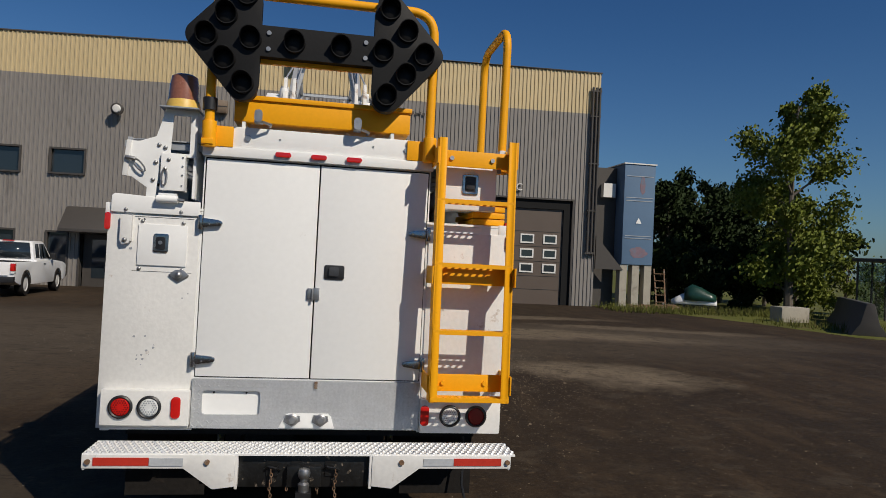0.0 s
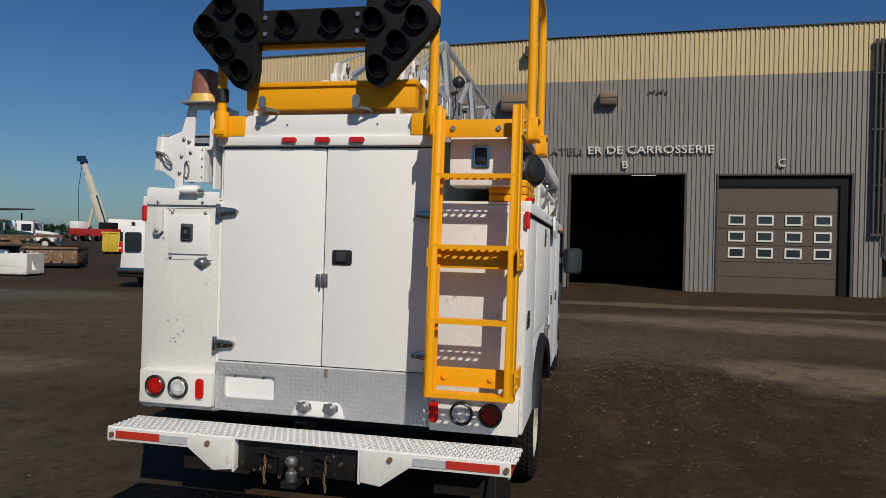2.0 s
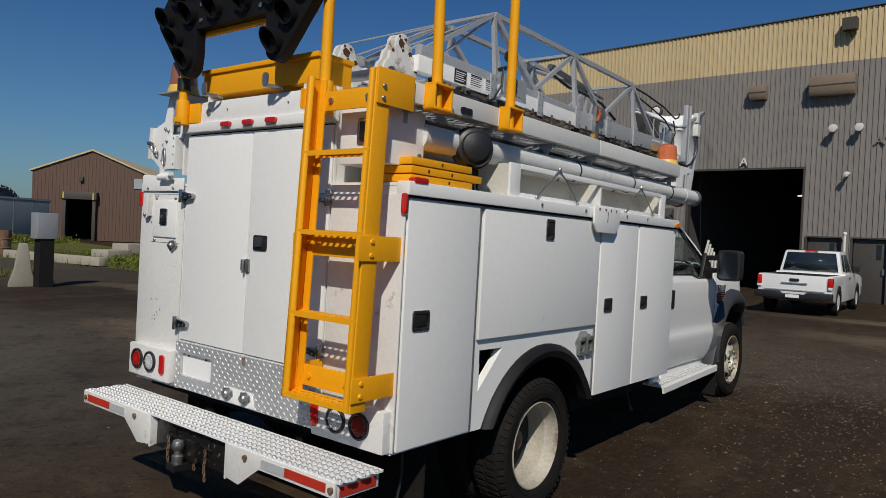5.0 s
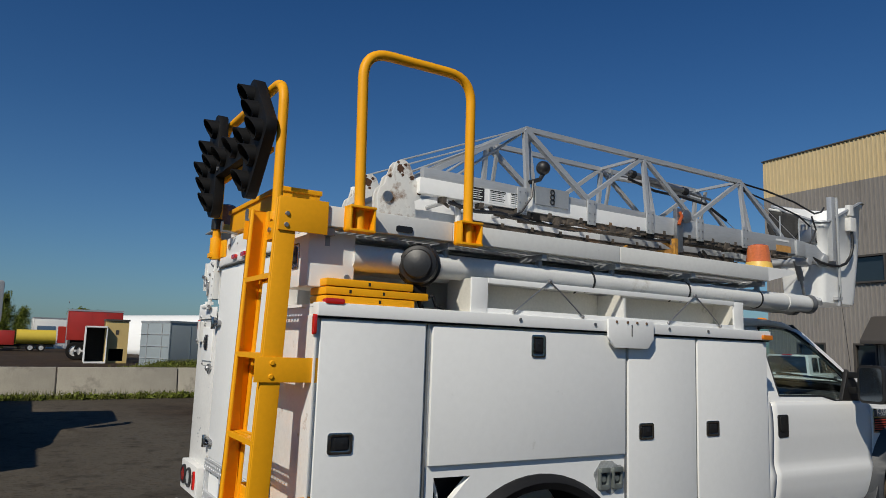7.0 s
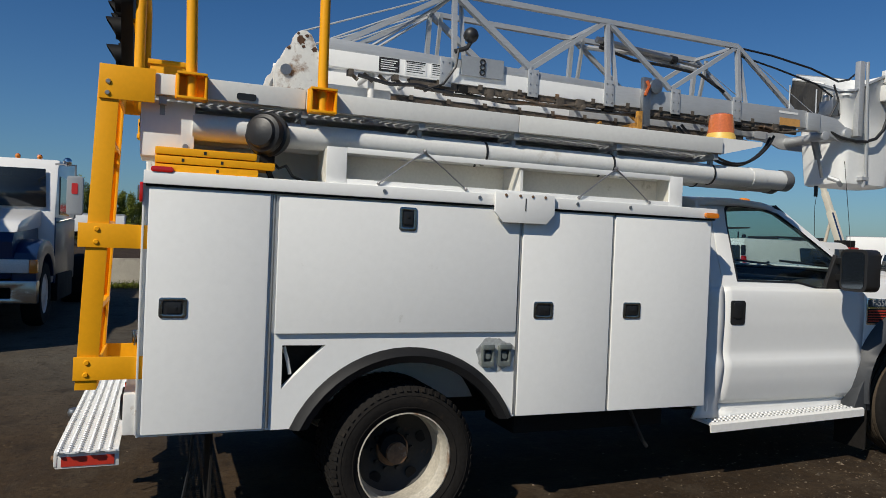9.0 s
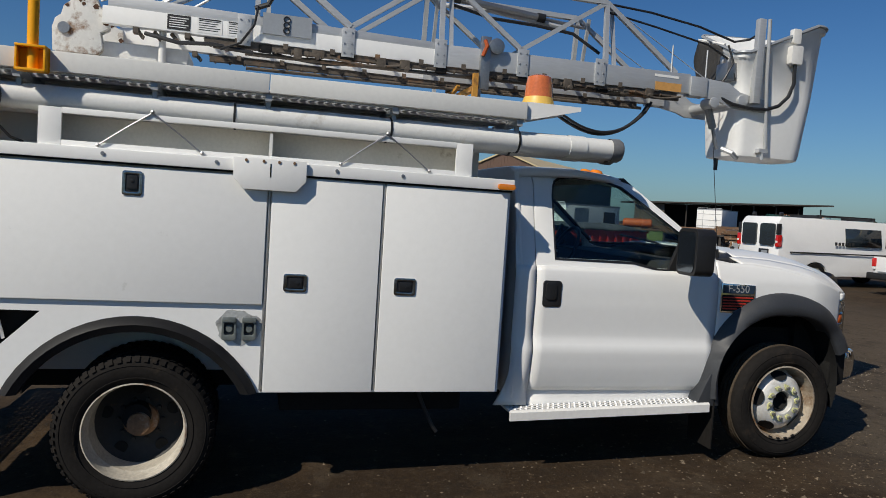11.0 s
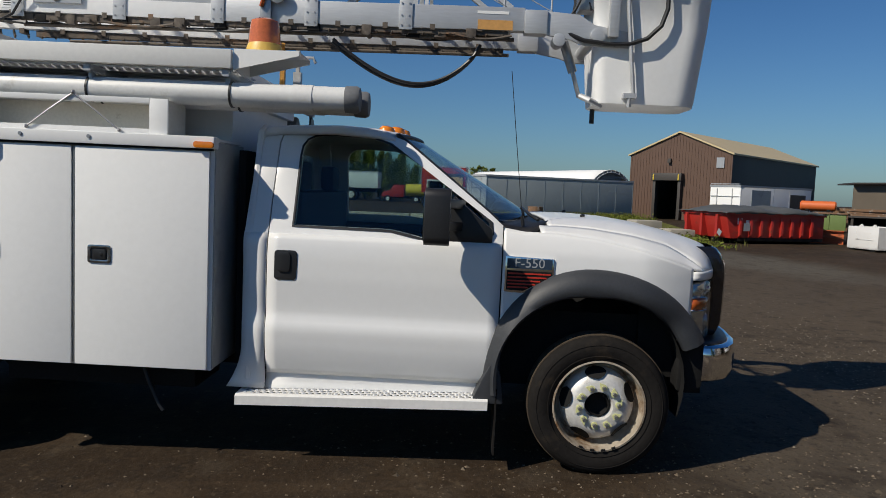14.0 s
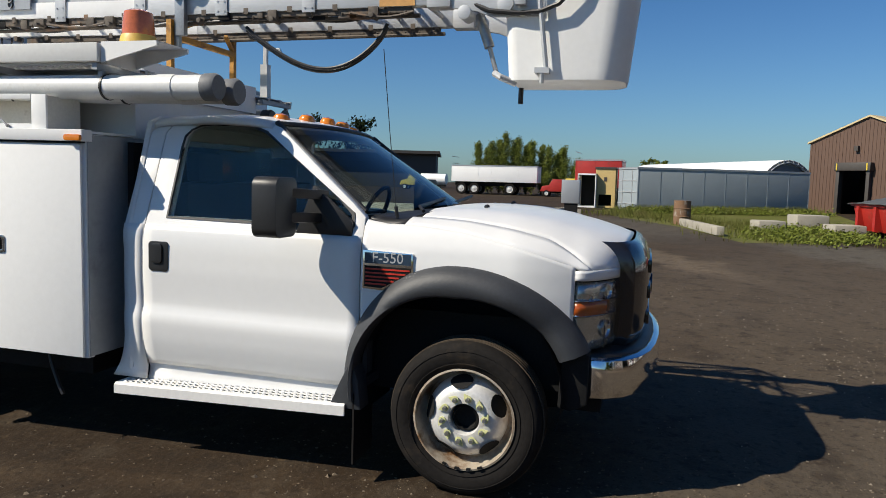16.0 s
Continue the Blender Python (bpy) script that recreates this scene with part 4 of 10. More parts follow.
for z0, z1 in ((2.175, 2.270), (1.484, 1.586), (0.868, 0.966)):
    pl = part("ladder_brace", lean(Build().box(0.672, 1.118, -1.545, -1.533, z0, z1)), YELLOW, ld, bevel=0.003)
    st = part("ladder_standoff", Build().box(1.129, 1.137, -1.64 if z0 < 2 else -1.575, -1.34 if z0 < 2 else -1.335, z0 - 0.004, z1 + (0.006 if z0 < 2 else 0.06)), YELLOW, ld, bevel=0.002)
    b = Build().box(0.655, 0.665, -1.60, -1.38, z0, z1)
    part("ladder_standoff", b, YELLOW, ld)
    b = Build()
    for zz in (z0 + 0.022, z1 - 0.02):
        b.cyl((1.137, -1.59, zz), (1.144, -1.59, zz), 0.0125, 0.009, n=10)
    for x in (0.755, 1.00):
        b.cyl((x, -1.545, (z0 + z1) / 2), (x, -1.556, (z0 + z1) / 2), 0.014, n=6)
    parts("ladder_bolt", lean(b), YELLOW if z0 < 2 else STEEL, ld)

# ---- hoops, tool box and arrow board ----
def hoop(pts, r, name, label):
    """A bent tube with rounded corners."""
    out = [Vector(pts[0])]
    for a, p, q in zip(pts, pts[1:], pts[2:]):
        a, p, q = Vector(a), Vector(p), Vector(q)
        u, v, k = (a - p).normalized(), (q - p).normalized(), 0.15
        for i in range(9):
            t = i / 8
            out.append((p + u * k) * (1 - t) ** 2 + p * 2 * t * (1 - t) + (p + v * k) * t ** 2)
    out.append(Vector(pts[-1]))
    return part(name, Build().tube(out, r, 14), YELLOW, T, label)


hoop([(-0.632, -1.425, 2.20), (-0.632, -1.425, 3.085), (0.625, -1.425, 3.085), (0.625, -1.425, 2.20)], 0.0275, "arrow_hoop", "yellow tube hoop carrying the arrow board")
hoop([(1.135, -1.172, 2.20), (1.135, -1.195, 3.130), (1.135, -0.545, 3.130), (1.135, -0.540, 2.20)], 0.0265, "grab_hoop", "yellow tube grab hoop")
for s in (1, -1):
    for y in (-1.172, -0.540) if s > 0 else ():
        x = 1.135 * s
        b = Build().box(x - 0.012 * s, x - 0.020 * s, y - 0.075, y + 0.075, 2.205, 2.325)
        for z in (2.20, 2.315):
            b.box(x - 0.02, x + 0.05, y - 0.068, y + 0.068, z, z + 0.012)
        for e in (-0.068, 0.058):
            b.box(x - 0.02, x + 0.045, y + e, y + e + 0.01, 2.20, 2.32)
        so = part("hoop_socket", b, YELLOW, T, "yellow bolted hoop socket", bevel=0.002)
    b = Build().box(s * 0.50, s * 0.665, -1.402, -1.384, 2.205, 2.322).box(s * 0.60, s * 0.665, -1.47, -1.40, 2.205, 2.235)
    b.cyl((s * 0.63, -1.425, 2.195), (s * 0.63, -1.425, 2.34), 0.040, n=16)
    part("hoop_foot", b, YELLOW, T, "yellow bracket plate at the hoop foot", bevel=0.003)
part("hose_wrap", Build().cyl((-0.632, -1.425, 2.40), (-0.632, -1.425, 2.47), 0.040, n=12), BLACK, T)
b = Build().box(-0.505, 0.512, -1.375, -1.14, 2.362, 2.492)
tb = part("tool_box", b, YELLOW, T, "long yellow steel tool box", bevel=0.006)
part("tool_box_lid", Build().box(-0.512, 0.520, -1.388, -1.13, 2.488, 2.515), YELLOW, tb, bevel=0.004)
parts("box_support", Build().box(-0.46, -0.44, -1.37, -1.15, 2.325, 2.364).box(0.40, 0.42, -1.37, -1.15, 2.325, 2.364), WHITE, tb)
for x in (-0.362, 0.198):
    b = Build()
    b.box(x - 0.022, x + 0.022, -1.46, -1.385, 2.348, 2.356)
    b.plate(rounded(x - 0.022, x + 0.022, 2.35, 2.420, 0.020), [], "y", -1.465, -1.457)
    b.tube([(x + 0.02, -1.46, 2.352), (x + 0.07, -1.42, 2.345), (x + 0.06, -1.38, 2.34)], 0.008, 6)
    part("cone_hook", b, STEEL, T, "grey steel cone hook")

CX, CZ = -0.052, 2.795


def arrow_outline(k=0.0):
    """A double-headed arrow with rounded corners."""
    def head(s):
        c = [(0.42, 3.055 - CZ, 0.085), (0.665, 2.80 - CZ, 0.075), (0.42, 2.535 - CZ, 0.085)]
        return [(s * x, z, r) for x, z, r in c]
    pts = []
    for s in (1, -1):
        h = head(s)
        if s < 0:
            h = h[::-1]
        side = [(s * 0.315, 0.088), (s * 0.315, 3.02 - CZ)] if s > 0 else [(s * 0.315, -0.088), (s * 0.315, -0.235)]
        pts += [(CX + x, CZ + z) for x, z in side]
        if s > 0:
            for (x, z, r), (a0, a1) in zip(h, ((140, 42), (42, -42), (-42, -150))):
                pts += arc(CX + x - 0.02, CZ + z, r, a0, a1, 6)
            pts += [(CX + 0.315, CZ - 0.225), (CX + 0.315, CZ - 0.088)]
        else:
            for (x, z, r), (a0, a1) in zip(h, ((330, 222), (222, 138), (138, 40))):
                pts += arc(CX + x + 0.02, CZ + z, r, a0, a1, 6)
            pts += [(CX - 0.315, CZ + 0.225), (CX - 0.315, CZ + 0.088)]
    return pts


ab = part("arrow_board", Build().plate(arrow_outline(), [], "y", -1.525, -1.465), BOARDBLACK, T, "black double-headed arrow board with hooded lamps", bevel=0.008)
spots = [(s * x, z) for s in (1, -1) for x, z in ((0.40, 0.245), (0.505, 0.125), (0.605, 0.0), (0.505, -0.125), (0.40, -0.25), (0.37, 0.0))] + [(-0.13, 0.0), (0.13, 0.0)]
hood0 = lens0 = None
for x, z in spots:
    m = pose(CX + x, -1.525, CZ + z)
    if hood0 is None:
        b = Build()
        rows = []
        for k in range(25):
            a = 2 * math.pi * k / 24
            d = 0.030 + 0.055 * max(0.0, math.sin(a) * 0.65 + 0.35)
            rows.append([(0.062 * math.cos(a), 0.0, 0.062 * math.sin(a)), (0.058 * math.cos(a), -d, 0.058 * math.sin(a)), (0.053 * math.cos(a), -d, 0.053 * math.sin(a)), (0.053 * math.cos(a), 0.0, 0.053 * math.sin(a))])
        hood0 = part("lamp_hood", b.grid(rows), BOARDBLACK, ab, "black lamp visor", m=m)
        lens0 = part("lamp_lens", Build().lathe((0, -0.004, 0), (0, -1, 0), [(0.053, 0.0), (0.035, 0.012), (0.0, 0.017)], 20), BOARDBLACK, ab, "dark lamp lens", m=m)
    else:
        again(hood0, m, ab), again(lens0, m, ab)
b = Build()
for x in (-0.27, 0.27):
    for z in (0.045, -0.045):
        b.cyl((CX + x, -1.525, CZ + z), (CX + x, -1.534, CZ + z), 0.013, n=10)
parts("board_bolt", b, STEEL, ab)
part("board_arm", Build().beam((CX - 0.55, -1.455, CZ - 0.10), (CX + 0.62, -1.455, CZ - 0.10), 0.025, 0.025), YELLOW, ab)

# ---- rear step bumper and hitch ----
b = Build()
for j in range(7):
    b.box(-1.115, 1.160, -1.700 + j * 0.042, -1.686 + j * 0.042, 0.536, 0.546)
for i in range(62):
    for j in range(6):
        x, y = -1.09 + i * 0.0365 + (0.018 if j % 2 else 0), -1.688 + j * 0.042
        b.box(x - 0.0115, x + 0.0115, y, y + 0.032, 0.537, 0.5455)
bp = part("step_bumper", b, WHITE, T, "white step bumper with punched tread")
b = Build()
for i in range(62):
    for j in range(6):
        x, y = -1.09 + i * 0.0365, -1.682 + j * 0.042
        b.cyl((x + (0.018 if j % 2 else 0), y, 0.5455), (x + (0.018 if j % 2 else 0), y, 0.553), 0.014, 0.0085, n=7)
tagged(part("tread_button", b, TREAD, bp), kind="stuff")
b = Build()
for s in (-1, 1):
    o = 0.02 if s > 0 else 0.0
    z = [(s * 1.115 + o, 0.540), (s * 0.62, 0.540), (s * 0.36, 0.540), (s * 0.36, 0.375), (s * 0.47, 0.362), (s * 0.62, 0.470), (s * 1.115 + o, 0.470)]
    b.plate(z, [], "y", -1.706, -1.692)
    b.box(min(s * 1.10, s * 1.112) + o, max(s * 1.10, s * 1.112) + o, -1.70, -1.432, 0.46, 0.540)
    b.plate([(-1.70, 0.36), (-1.70, 0.54), (-1.50, 0.54), (-1.55, 0.40)], [], "x", s * 0.345, s * 0.36)
parts("bumper_fascia", b, OLDWHITE, bp, "white bumper face with rust spots", bevel=0.003)
for s in (-1, 1):
    o = 0.02 if s > 0 else 0.0
    part("red_reflector", Build().box(min(s * 0.79, s * 1.06) + o, max(s * 0.79, s * 1.06) + o, -1.710, -1.705, 0.486, 0.526), REDTAPE, bp, "red reflective tape")
    part("grey_reflector", Build().box(min(s * 0.62, s * 0.788) + o, max(s * 0.62, s * 0.788) + o, -1.710, -1.705, 0.484, 0.524), SILVERTAPE, bp, "silver reflective tape")
part("side_reflector", Build().box(1.1325, 1.1355, -1.675, -1.452, 0.470, 0.515), REDTAPE, bp, "red reflective tape on the bumper end")
b = Build()
for x, z in ((-1.085, 0.505), (-0.50, 0.505), (0.52, 0.505), (1.115, 0.505)):
    b.cyl((x, -1.706, z), (x, -1.718, z), 0.014, n=8)
parts("bumper_bolt", b, RUSTY, bp)
b = Build().box(-0.345, 0.345, -1.66, -1.62, 0.36, 0.535).box(-0.09, 0.09, -1.70, -1.50, 0.37, 0.48)
ht = part("hitch_plate", b, CHIPBLACK, T, "greasy black hitch plate", bevel=0.004)
b = Build().lathe((0.0, -1.74, 0.36), (0, 0, 1), [(0.0, 0.0), (0.028, 0.0), (0.030, 0.04), (0.019, 0.05), (0.019, 0.065), (0.030, 0.078), (0.034, 0.098), (0.027, 0.118), (0.0, 0.128)], 20)
part("tow_ball", b, STEEL, ht, "worn steel tow ball")
part("hitch_bar", Build().box(-0.04, 0.04, -1.78, -1.55, 0.33, 0.362), BLACK, ht)
for x, n in ((-0.175, 8), (-0.085, 6), (0.075, 7), (0.165, 9)):
    b = Build()
    for k in range(n):
        c = Vector((x + 0.004 * math.sin(k), -1.69, 0.45 - k * 0.018))
        w, u = (0.0065, 0.0) if k % 2 else (0.0, 0.0065)
        b.tube([c + Vector((w * math.cos(a), u * math.cos(a), 0.0115 * math.sin(a))) for a in (2 * math.pi * i / 8 for i in range(9))], 0.0027, 5)
    part("safety_chain", b, RUSTY, ht, "hanging rusty safety chain")
for x in (-0.17, -0.04, 0.14):
    b = Build().tube([(x - 0.04, -1.665, 0.455), (x - 0.02, -1.685, 0.475), (x + 0.02, -1.69, 0.468), (x + 0.045, -1.665, 0.45)], 0.006, 8)
    b.box(x - 0.03, x + 0.03, -1.668, -1.656, 0.42, 0.50)
    part("hitch_bracket", b, CHIPBLACK, ht, "chipped chain bracket")
# worn spots on the rear panel
rc = random.Random(14)
for cx, cz, n, sp in ((-0.95, 1.00, 7, 0.035), (-0.86, 1.06, 2, 0.02), (-0.93, 1.10, 2, 0.02), (-1.06, 1.62, 2, 0.02), (-0.70, 1.30, 2, 0.03)):
    b = Build()
    for k in range(n):
        x, z, r = cx + rc.gauss(0, sp), cz + rc.gauss(0, sp), rc.uniform(0.003, 0.010)
        b.plate([(x + r * rc.uniform(0.5, 1.2) * math.cos(a), z + r * rc.uniform(0.4, 1.0) * math.sin(a)) for a in (2 * math.pi * i / 7 for i in range(7))], [], "y", -1.3735, -1.371)
    parts("paint_chip", b, GREYPAINT, T, "bare spot in the paint")

# ---- chassis and wheels ----
parts("frame_rail", Build().box(0.38, 0.46, -1.28, 4.75, 0.46, 0.66).box(-0.46, -0.38, -1.28, 4.75, 0.46, 0.66), DARK, T, "black frame rail")
part("differential", Build().ball((0.0, -0.02, 0.40), 0.19, 16), DARK, T, "greasy black differential")
part("axle", Build().cyl((-0.95, -0.02, 0.40), (0.95, -0.02, 0.40), 0.075, n=14), DARK, T, "black rear axle")
part("axle", Build().cyl((-0.85, 4.14, 0.39), (0.85, 4.14, 0.39), 0.06, n=12), DARK, T, "black front axle")
part("fuel_tank", Build().box(-0.62, 0.62, 2.2, 3.4, 0.42, 0.60), DARK, T, "dark tank under the cab", bevel=0.03)
part("under_box", Build().box(0.50, 0.92, 0.75, 1.85, 0.42, 0.585), DARK, T, "dark box under the body", bevel=0.01)
part("under_box", Build().box(-0.92, -0.50, 0.75, 2.0, 0.40, 0.585), DARK, T, "dark box under the body", bevel=0.01)
part("tail_plate", Build().box(-1.0, 1.0, -1.33, -0.9, 0.56, 0.60), DARK, T)
part("engine_sump", Build().box(-0.75, 0.75, 3.4, 4.8, 0.50, 0.95), DARK, T)
b = Build().box(0.60, 1.06, -1.02, -1.01, 0.12, 0.58).box(-1.06, -0.60, -1.02, -1.01, 0.12, 0.58)
parts("mud_flap", b, RUBBER, T, "black rubber mud flap")
parts("mud_flap", Build().box(0.80, 1.06, 3.575, 3.585, 0.17, 0.55), RUBBER, T, "black rubber mud flap")
part("hanging_hose", Build().tube([(0.95, 1.55, 0.58), (0.97, 1.60, 0.46), (0.98, 1.66, 0.34), (0.985, 1.69, 0.30)], 0.012, 8), BLACK, T, "hanging black drain hose")
part("loose_strap", Build().tube([(0.98, -1.10, 0.58), (0.99, -1.11, 0.40), (0.98, -1.14, 0.22), (1.0, -1.17, 0.12)], 0.008, 6), BLACK, T)


def wheel(x, y, s, dish, zc, grow):
    """A truck wheel; s is the side its outer face looks to, dish its rear-axle form."""
    R, w, c = 0.395, 0.115, (x, y, 0.395)
    prof = [(0.255, -w * 0.8), (0.30, -w), (0.365, -w), (0.388, -w * 0.82), (R, -w * 0.6), (R, w * 0.6), (0.388, w * 0.82), (0.365, w), (0.335, w * 1.04), (0.30, w * 1.02), (0.262, w * 0.86), (0.25, w * 0.8)]
    ty = part("tyre", Build().lathe(c, (s, 0, 0), prof, 56, closed=True), RUBBER, T, "dusty black truck tyre")
    b = Build()
    for k in range(56):
        a = 2 * math.pi * k / 56
        for o in ((-0.062, -0.012), (0.012, 0.062)):
            q = a + (0.02 if o[0] > 0 else 0)
            ring = []
            for da in (-0.035, 0.035):
                for h in o:
                    for r in (R - 0.004, R + 0.006):
                        ring.append((x + s * (h + da * 0.25), y + r * math.cos(q + da), 0.395 + r * math.sin(q + da)))
            v = [b.bm.verts.new(p) for p in ring]
            for f in ((0, 1, 3, 2), (4, 6, 7, 5), (0, 4, 5, 1), (2, 3, 7, 6), (1, 5, 7, 3)):
                b.bm.faces.new([v[i] for i in f])
        for o in (0.072, 0.108):
            if dish and o > 0.1:
                ring = [(x + s * (w * 0.75 + dx), y + r * math.cos(a + da), 0.395 + r * math.sin(a + da)) for da in (-0.03, 0.03) for dx, r in ((0.0, R - 0.002), (w * 0.25, 0.372))]
                ring += [(x + s * (w * 0.75 + dx), y + r * math.cos(a + da), 0.395 + r * math.sin(a + da)) for da in (-0.03, 0.03) for dx, r in ((0.004, R + 0.003), (w * 0.25 + 0.005, 0.374))]
                v = [b.bm.verts.new(p) for p in ring]
                for f in ((0, 1, 5, 4), (2, 6, 7, 3), (4, 5, 7, 6), (0, 4, 6, 2), (1, 3, 7, 5)):
                    b.bm.faces.new([v[i] for i in f])
    for r, h in ((0.288, 1.005), (0.352, 1.03)):
        part("sidewall_rib", Build().tube([(x + s * w * h, y + r * math.cos(a), 0.395 + r * math.sin(a)) for a in (2 * math.pi * k / 48 for k in range(49))], 0.0022, 5), RUBBER, ty)
    if dish or s * x < 0.8:
        tagged(part("tread_block", b, RUBBER, ty, sharp=20), kind="stuff")
    else:
        b = Build()
        for h in (-0.05, -0.017, 0.017, 0.05):
            b.lathe((x + s * h, y, 0.395), (s, 0, 0), [(R - 0.004, -0.012), (R + 0.006, -0.012), (R + 0.006, 0.012), (R - 0.004, 0.012)], 56)
        parts("tread_rib", b, TREADDUST, ty)
    if dish:
        rp = [(0.256, w * 0.84), (0.258, w * 0.90), (0.251, w * 0.92), (0.246, w * 0.80), (0.240, 0.03), (0.232, 0.02), (0.226, -0.10)]
        rm = part("rim", Build().lathe(c, (s, 0, 0), rp, 48), BARREL, ty, "deep-dish dirty white steel rim barrel")
        # near-black colour paints the shade deep in the dish; the stain is rust
        di = part("wheel_disc", Build().lathe(c, (s, 0, 0), [(0.2262, -0.098), (0.20, -0.125), (0.13, -0.145), (0.06, -0.145), (0.055, -0.12), (0.0, -0.118)], 48), DISHSHADE, ty, "rust-stained recessed wheel disc, blackened for its deep shade")
        b = Build().lathe((x + s * -0.155, y, 0.395), (s, 0, 0), [(0.095, 0.0), (0.09, 0.035), (0.065, 0.05), (0.058, 0.12), (0.0, 0.125)], 24)
        part("hub", b, RUSTY, di, "rusty rear hub")
        b = Build()
        for k in range(5):
            a = 2 * math.pi * (k + 0.3) / 5
            b.cyl((x - s * 0.136, y + 0.178 * math.cos(a), 0.395 + 0.178 * math.sin(a)), (x - s * 0.126, y + 0.178 * math.cos(a), 0.395 + 0.178 * math.sin(a)), 0.034, n=12)
        parts("hand_hole", b, DARK, di)
        b = Build()
        for k in range(10):
            a = 2 * math.pi * k / 10
            p = (y + 0.112 * math.cos(a), 0.395 + 0.112 * math.sin(a))
            b.cyl((x - s * 0.160, *p), (x - s * 0.125, *p), 0.014, 0.012, n=6)
        parts("lug_nut", b, DISHSHADE, di, "lug nut blackened for the shade in the dish")
    else:
        rp = [(0.258, w * 0.86), (0.262, w * 0.95), (0.252, w * 0.97), (0.247, w * 0.85), (0.240, 0.02), (0.226, -0.005), (0.208, 0.005)]
        rm = part("rim", Build().lathe(c, (s, 0, 0), rp, 48), RIMRUST, ty, "rust-stained steel rim barrel")
        b = Build()
        for a in (4.35, 4.62, 4.86, 5.10):
            p = Vector((x + s * w * 0.99, y + 0.250 * math.cos(a), 0.395 + 0.250 * math.sin(a)))
            d = Vector((0, -math.sin(a), math.cos(a))) * 0.011
            b.beam(p - d, p + d, 0.012, 0.010)
        parts("wheel_weight", b, DARK, rm, "dark clip-on wheel weight")
        dp = [(0.209, 0.0), (0.207, 0.030), (0.198, 0.050), (0.175, 0.078), (0.150, 0.094), (0.135, 0.099), (0.082, 0.099), (0.078, 0.092), (0.074, 0.03), (0.0, 0.02)]
        di = part("wheel_disc", Build().lathe(c, (s, 0, 0), dp, 48), WHEELPAINT, ty, "white-painted wheel disc with oval hand holes")
        b = Build()
        for k in range(5):
            a = 2 * math.pi * (k + 0.35) / 5
            ca, sa = math.cos(a), math.sin(a)
            lo = []
            for t in range(14):
                q = 2 * math.pi * t / 14
                rr, tt = 0.186 + 0.027 * math.cos(q), (0.060 + 0.010 * math.cos(q)) * math.sin(q)
                h = 0.0645 - (rr - 0.188) * 1.25 + 0.0035 - (0.016 if rr > 0.204 else 0)
                lo.append((x + s * h, y + rr * ca - tt * sa, 0.395 + rr * sa + tt * ca))
            b.face(lo)
        parts("hand_hole", b, DARK, di)
        for k in range(10):
            a = 2 * math.pi * (k + 0.2) / 10
            py, pz = y + 0.110 * math.cos(a), 0.395 + 0.110 * math.sin(a)
            nut = part("lug_nut", Build().cyl((x + s * 0.098, py, pz), (x + s * 0.132, py, pz), 0.0135, 0.010, n=6), STEEL, di, "steel lug nut")
            tip = a + 0.9
            pts = [(py + 0.019 * math.cos(q), pz + 0.019 * math.sin(q)) for q in (tip + 0.9 + (2 * math.pi - 1.8) * i / 10 for i in range(11))]
            pts.append((py + 0.036 * math.cos(tip), pz + 0.036 * math.sin(tip)))
            part("nut_pointer", Build().plate(pts, [], "x", x + s * 0.104, x + s * 0.110), POINTER, nut, "pale yellow nut pointer")
        b = Build().lathe((x + s * 0.02, y, 0.395), (s, 0, 0), [(0.072, 0.0), (0.068, 0.045), (0.058, 0.055), (0.052, 0.02), (0.0, 0.015)], 24)
        part("hub", b, DARK, di, "dark greasy hub")
    for ob in [ty] + list(ty.children_recursive):
        for v in ob.data.vertices:
            v.co.y, v.co.z = y + (v.co.y - y) * grow, zc + (v.co.z - 0.395) * grow
    return ty


for s in (1, -1):
    wheel(s * 1.008, -0.005, s, True, 0.362 + s * 0.005, 1.032)
    wheel(s * 0.745, -0.005, -s, False, 0.362 + s * 0.004, 1.030)
    wheel(s * 0.925, 4.155, s, False, 0.466 + s * 0.005, 0.990)

# ---- cab ----
FY, FZ = 4.095, 0.605


def side_x(y, z):
    """Half width of the cab's side at a height."""
    pts = ((0.40, 0.950), (0.53, 0.952), (0.57, 0.968), (0.62, 0.990), (0.70, 1.010), (0.79, 1.021), (0.835, 1.021), (0.885, 1.002), (0.93, 1.000), (1.10, 1.008), (1.22, 1.006), (1.30, 0.998), (1.335, 0.987), (1.39, 0.965), (1.44, 0.930), (1.5, 0.87))
    x = pts[-1][1]
    for (z0, x0), (z1, x1) in zip(pts, pts[1:]):
        if z <= z1:
            x = x0 + (x1 - x0) * max(0, (z - z0)) / (z1 - z0)
            break
    if y > 4.35:
        x -= 0.55 * (y - 4.35) ** 1.6
    return x


def shoulder(y):
    pts = ((3.4, 1.43), (3.58, 1.435), (3.70, 1.418), (3.78, 1.418), (3.9, 1.415), (4.1, 1.395), (4.35, 1.345), (4.55, 1.285), (4.66, 1.25), (4.75, 1.232), (4.86, 1.222))
    for (y0, z0), (y1, z1) in zip(pts, pts[1:]):
        if y <= y1:
            return z0 + (z1 - z0) * max(0, (y - y0)) / (y1 - y0)
    return 1.222


def nose(t):
    """Plan of the front corner, from the side (0) round to the grille (1)."""
    return side_x(4.655, 1.1) - 0.275 * t ** 1.5, 4.655 + 0.20 * t ** 0.75


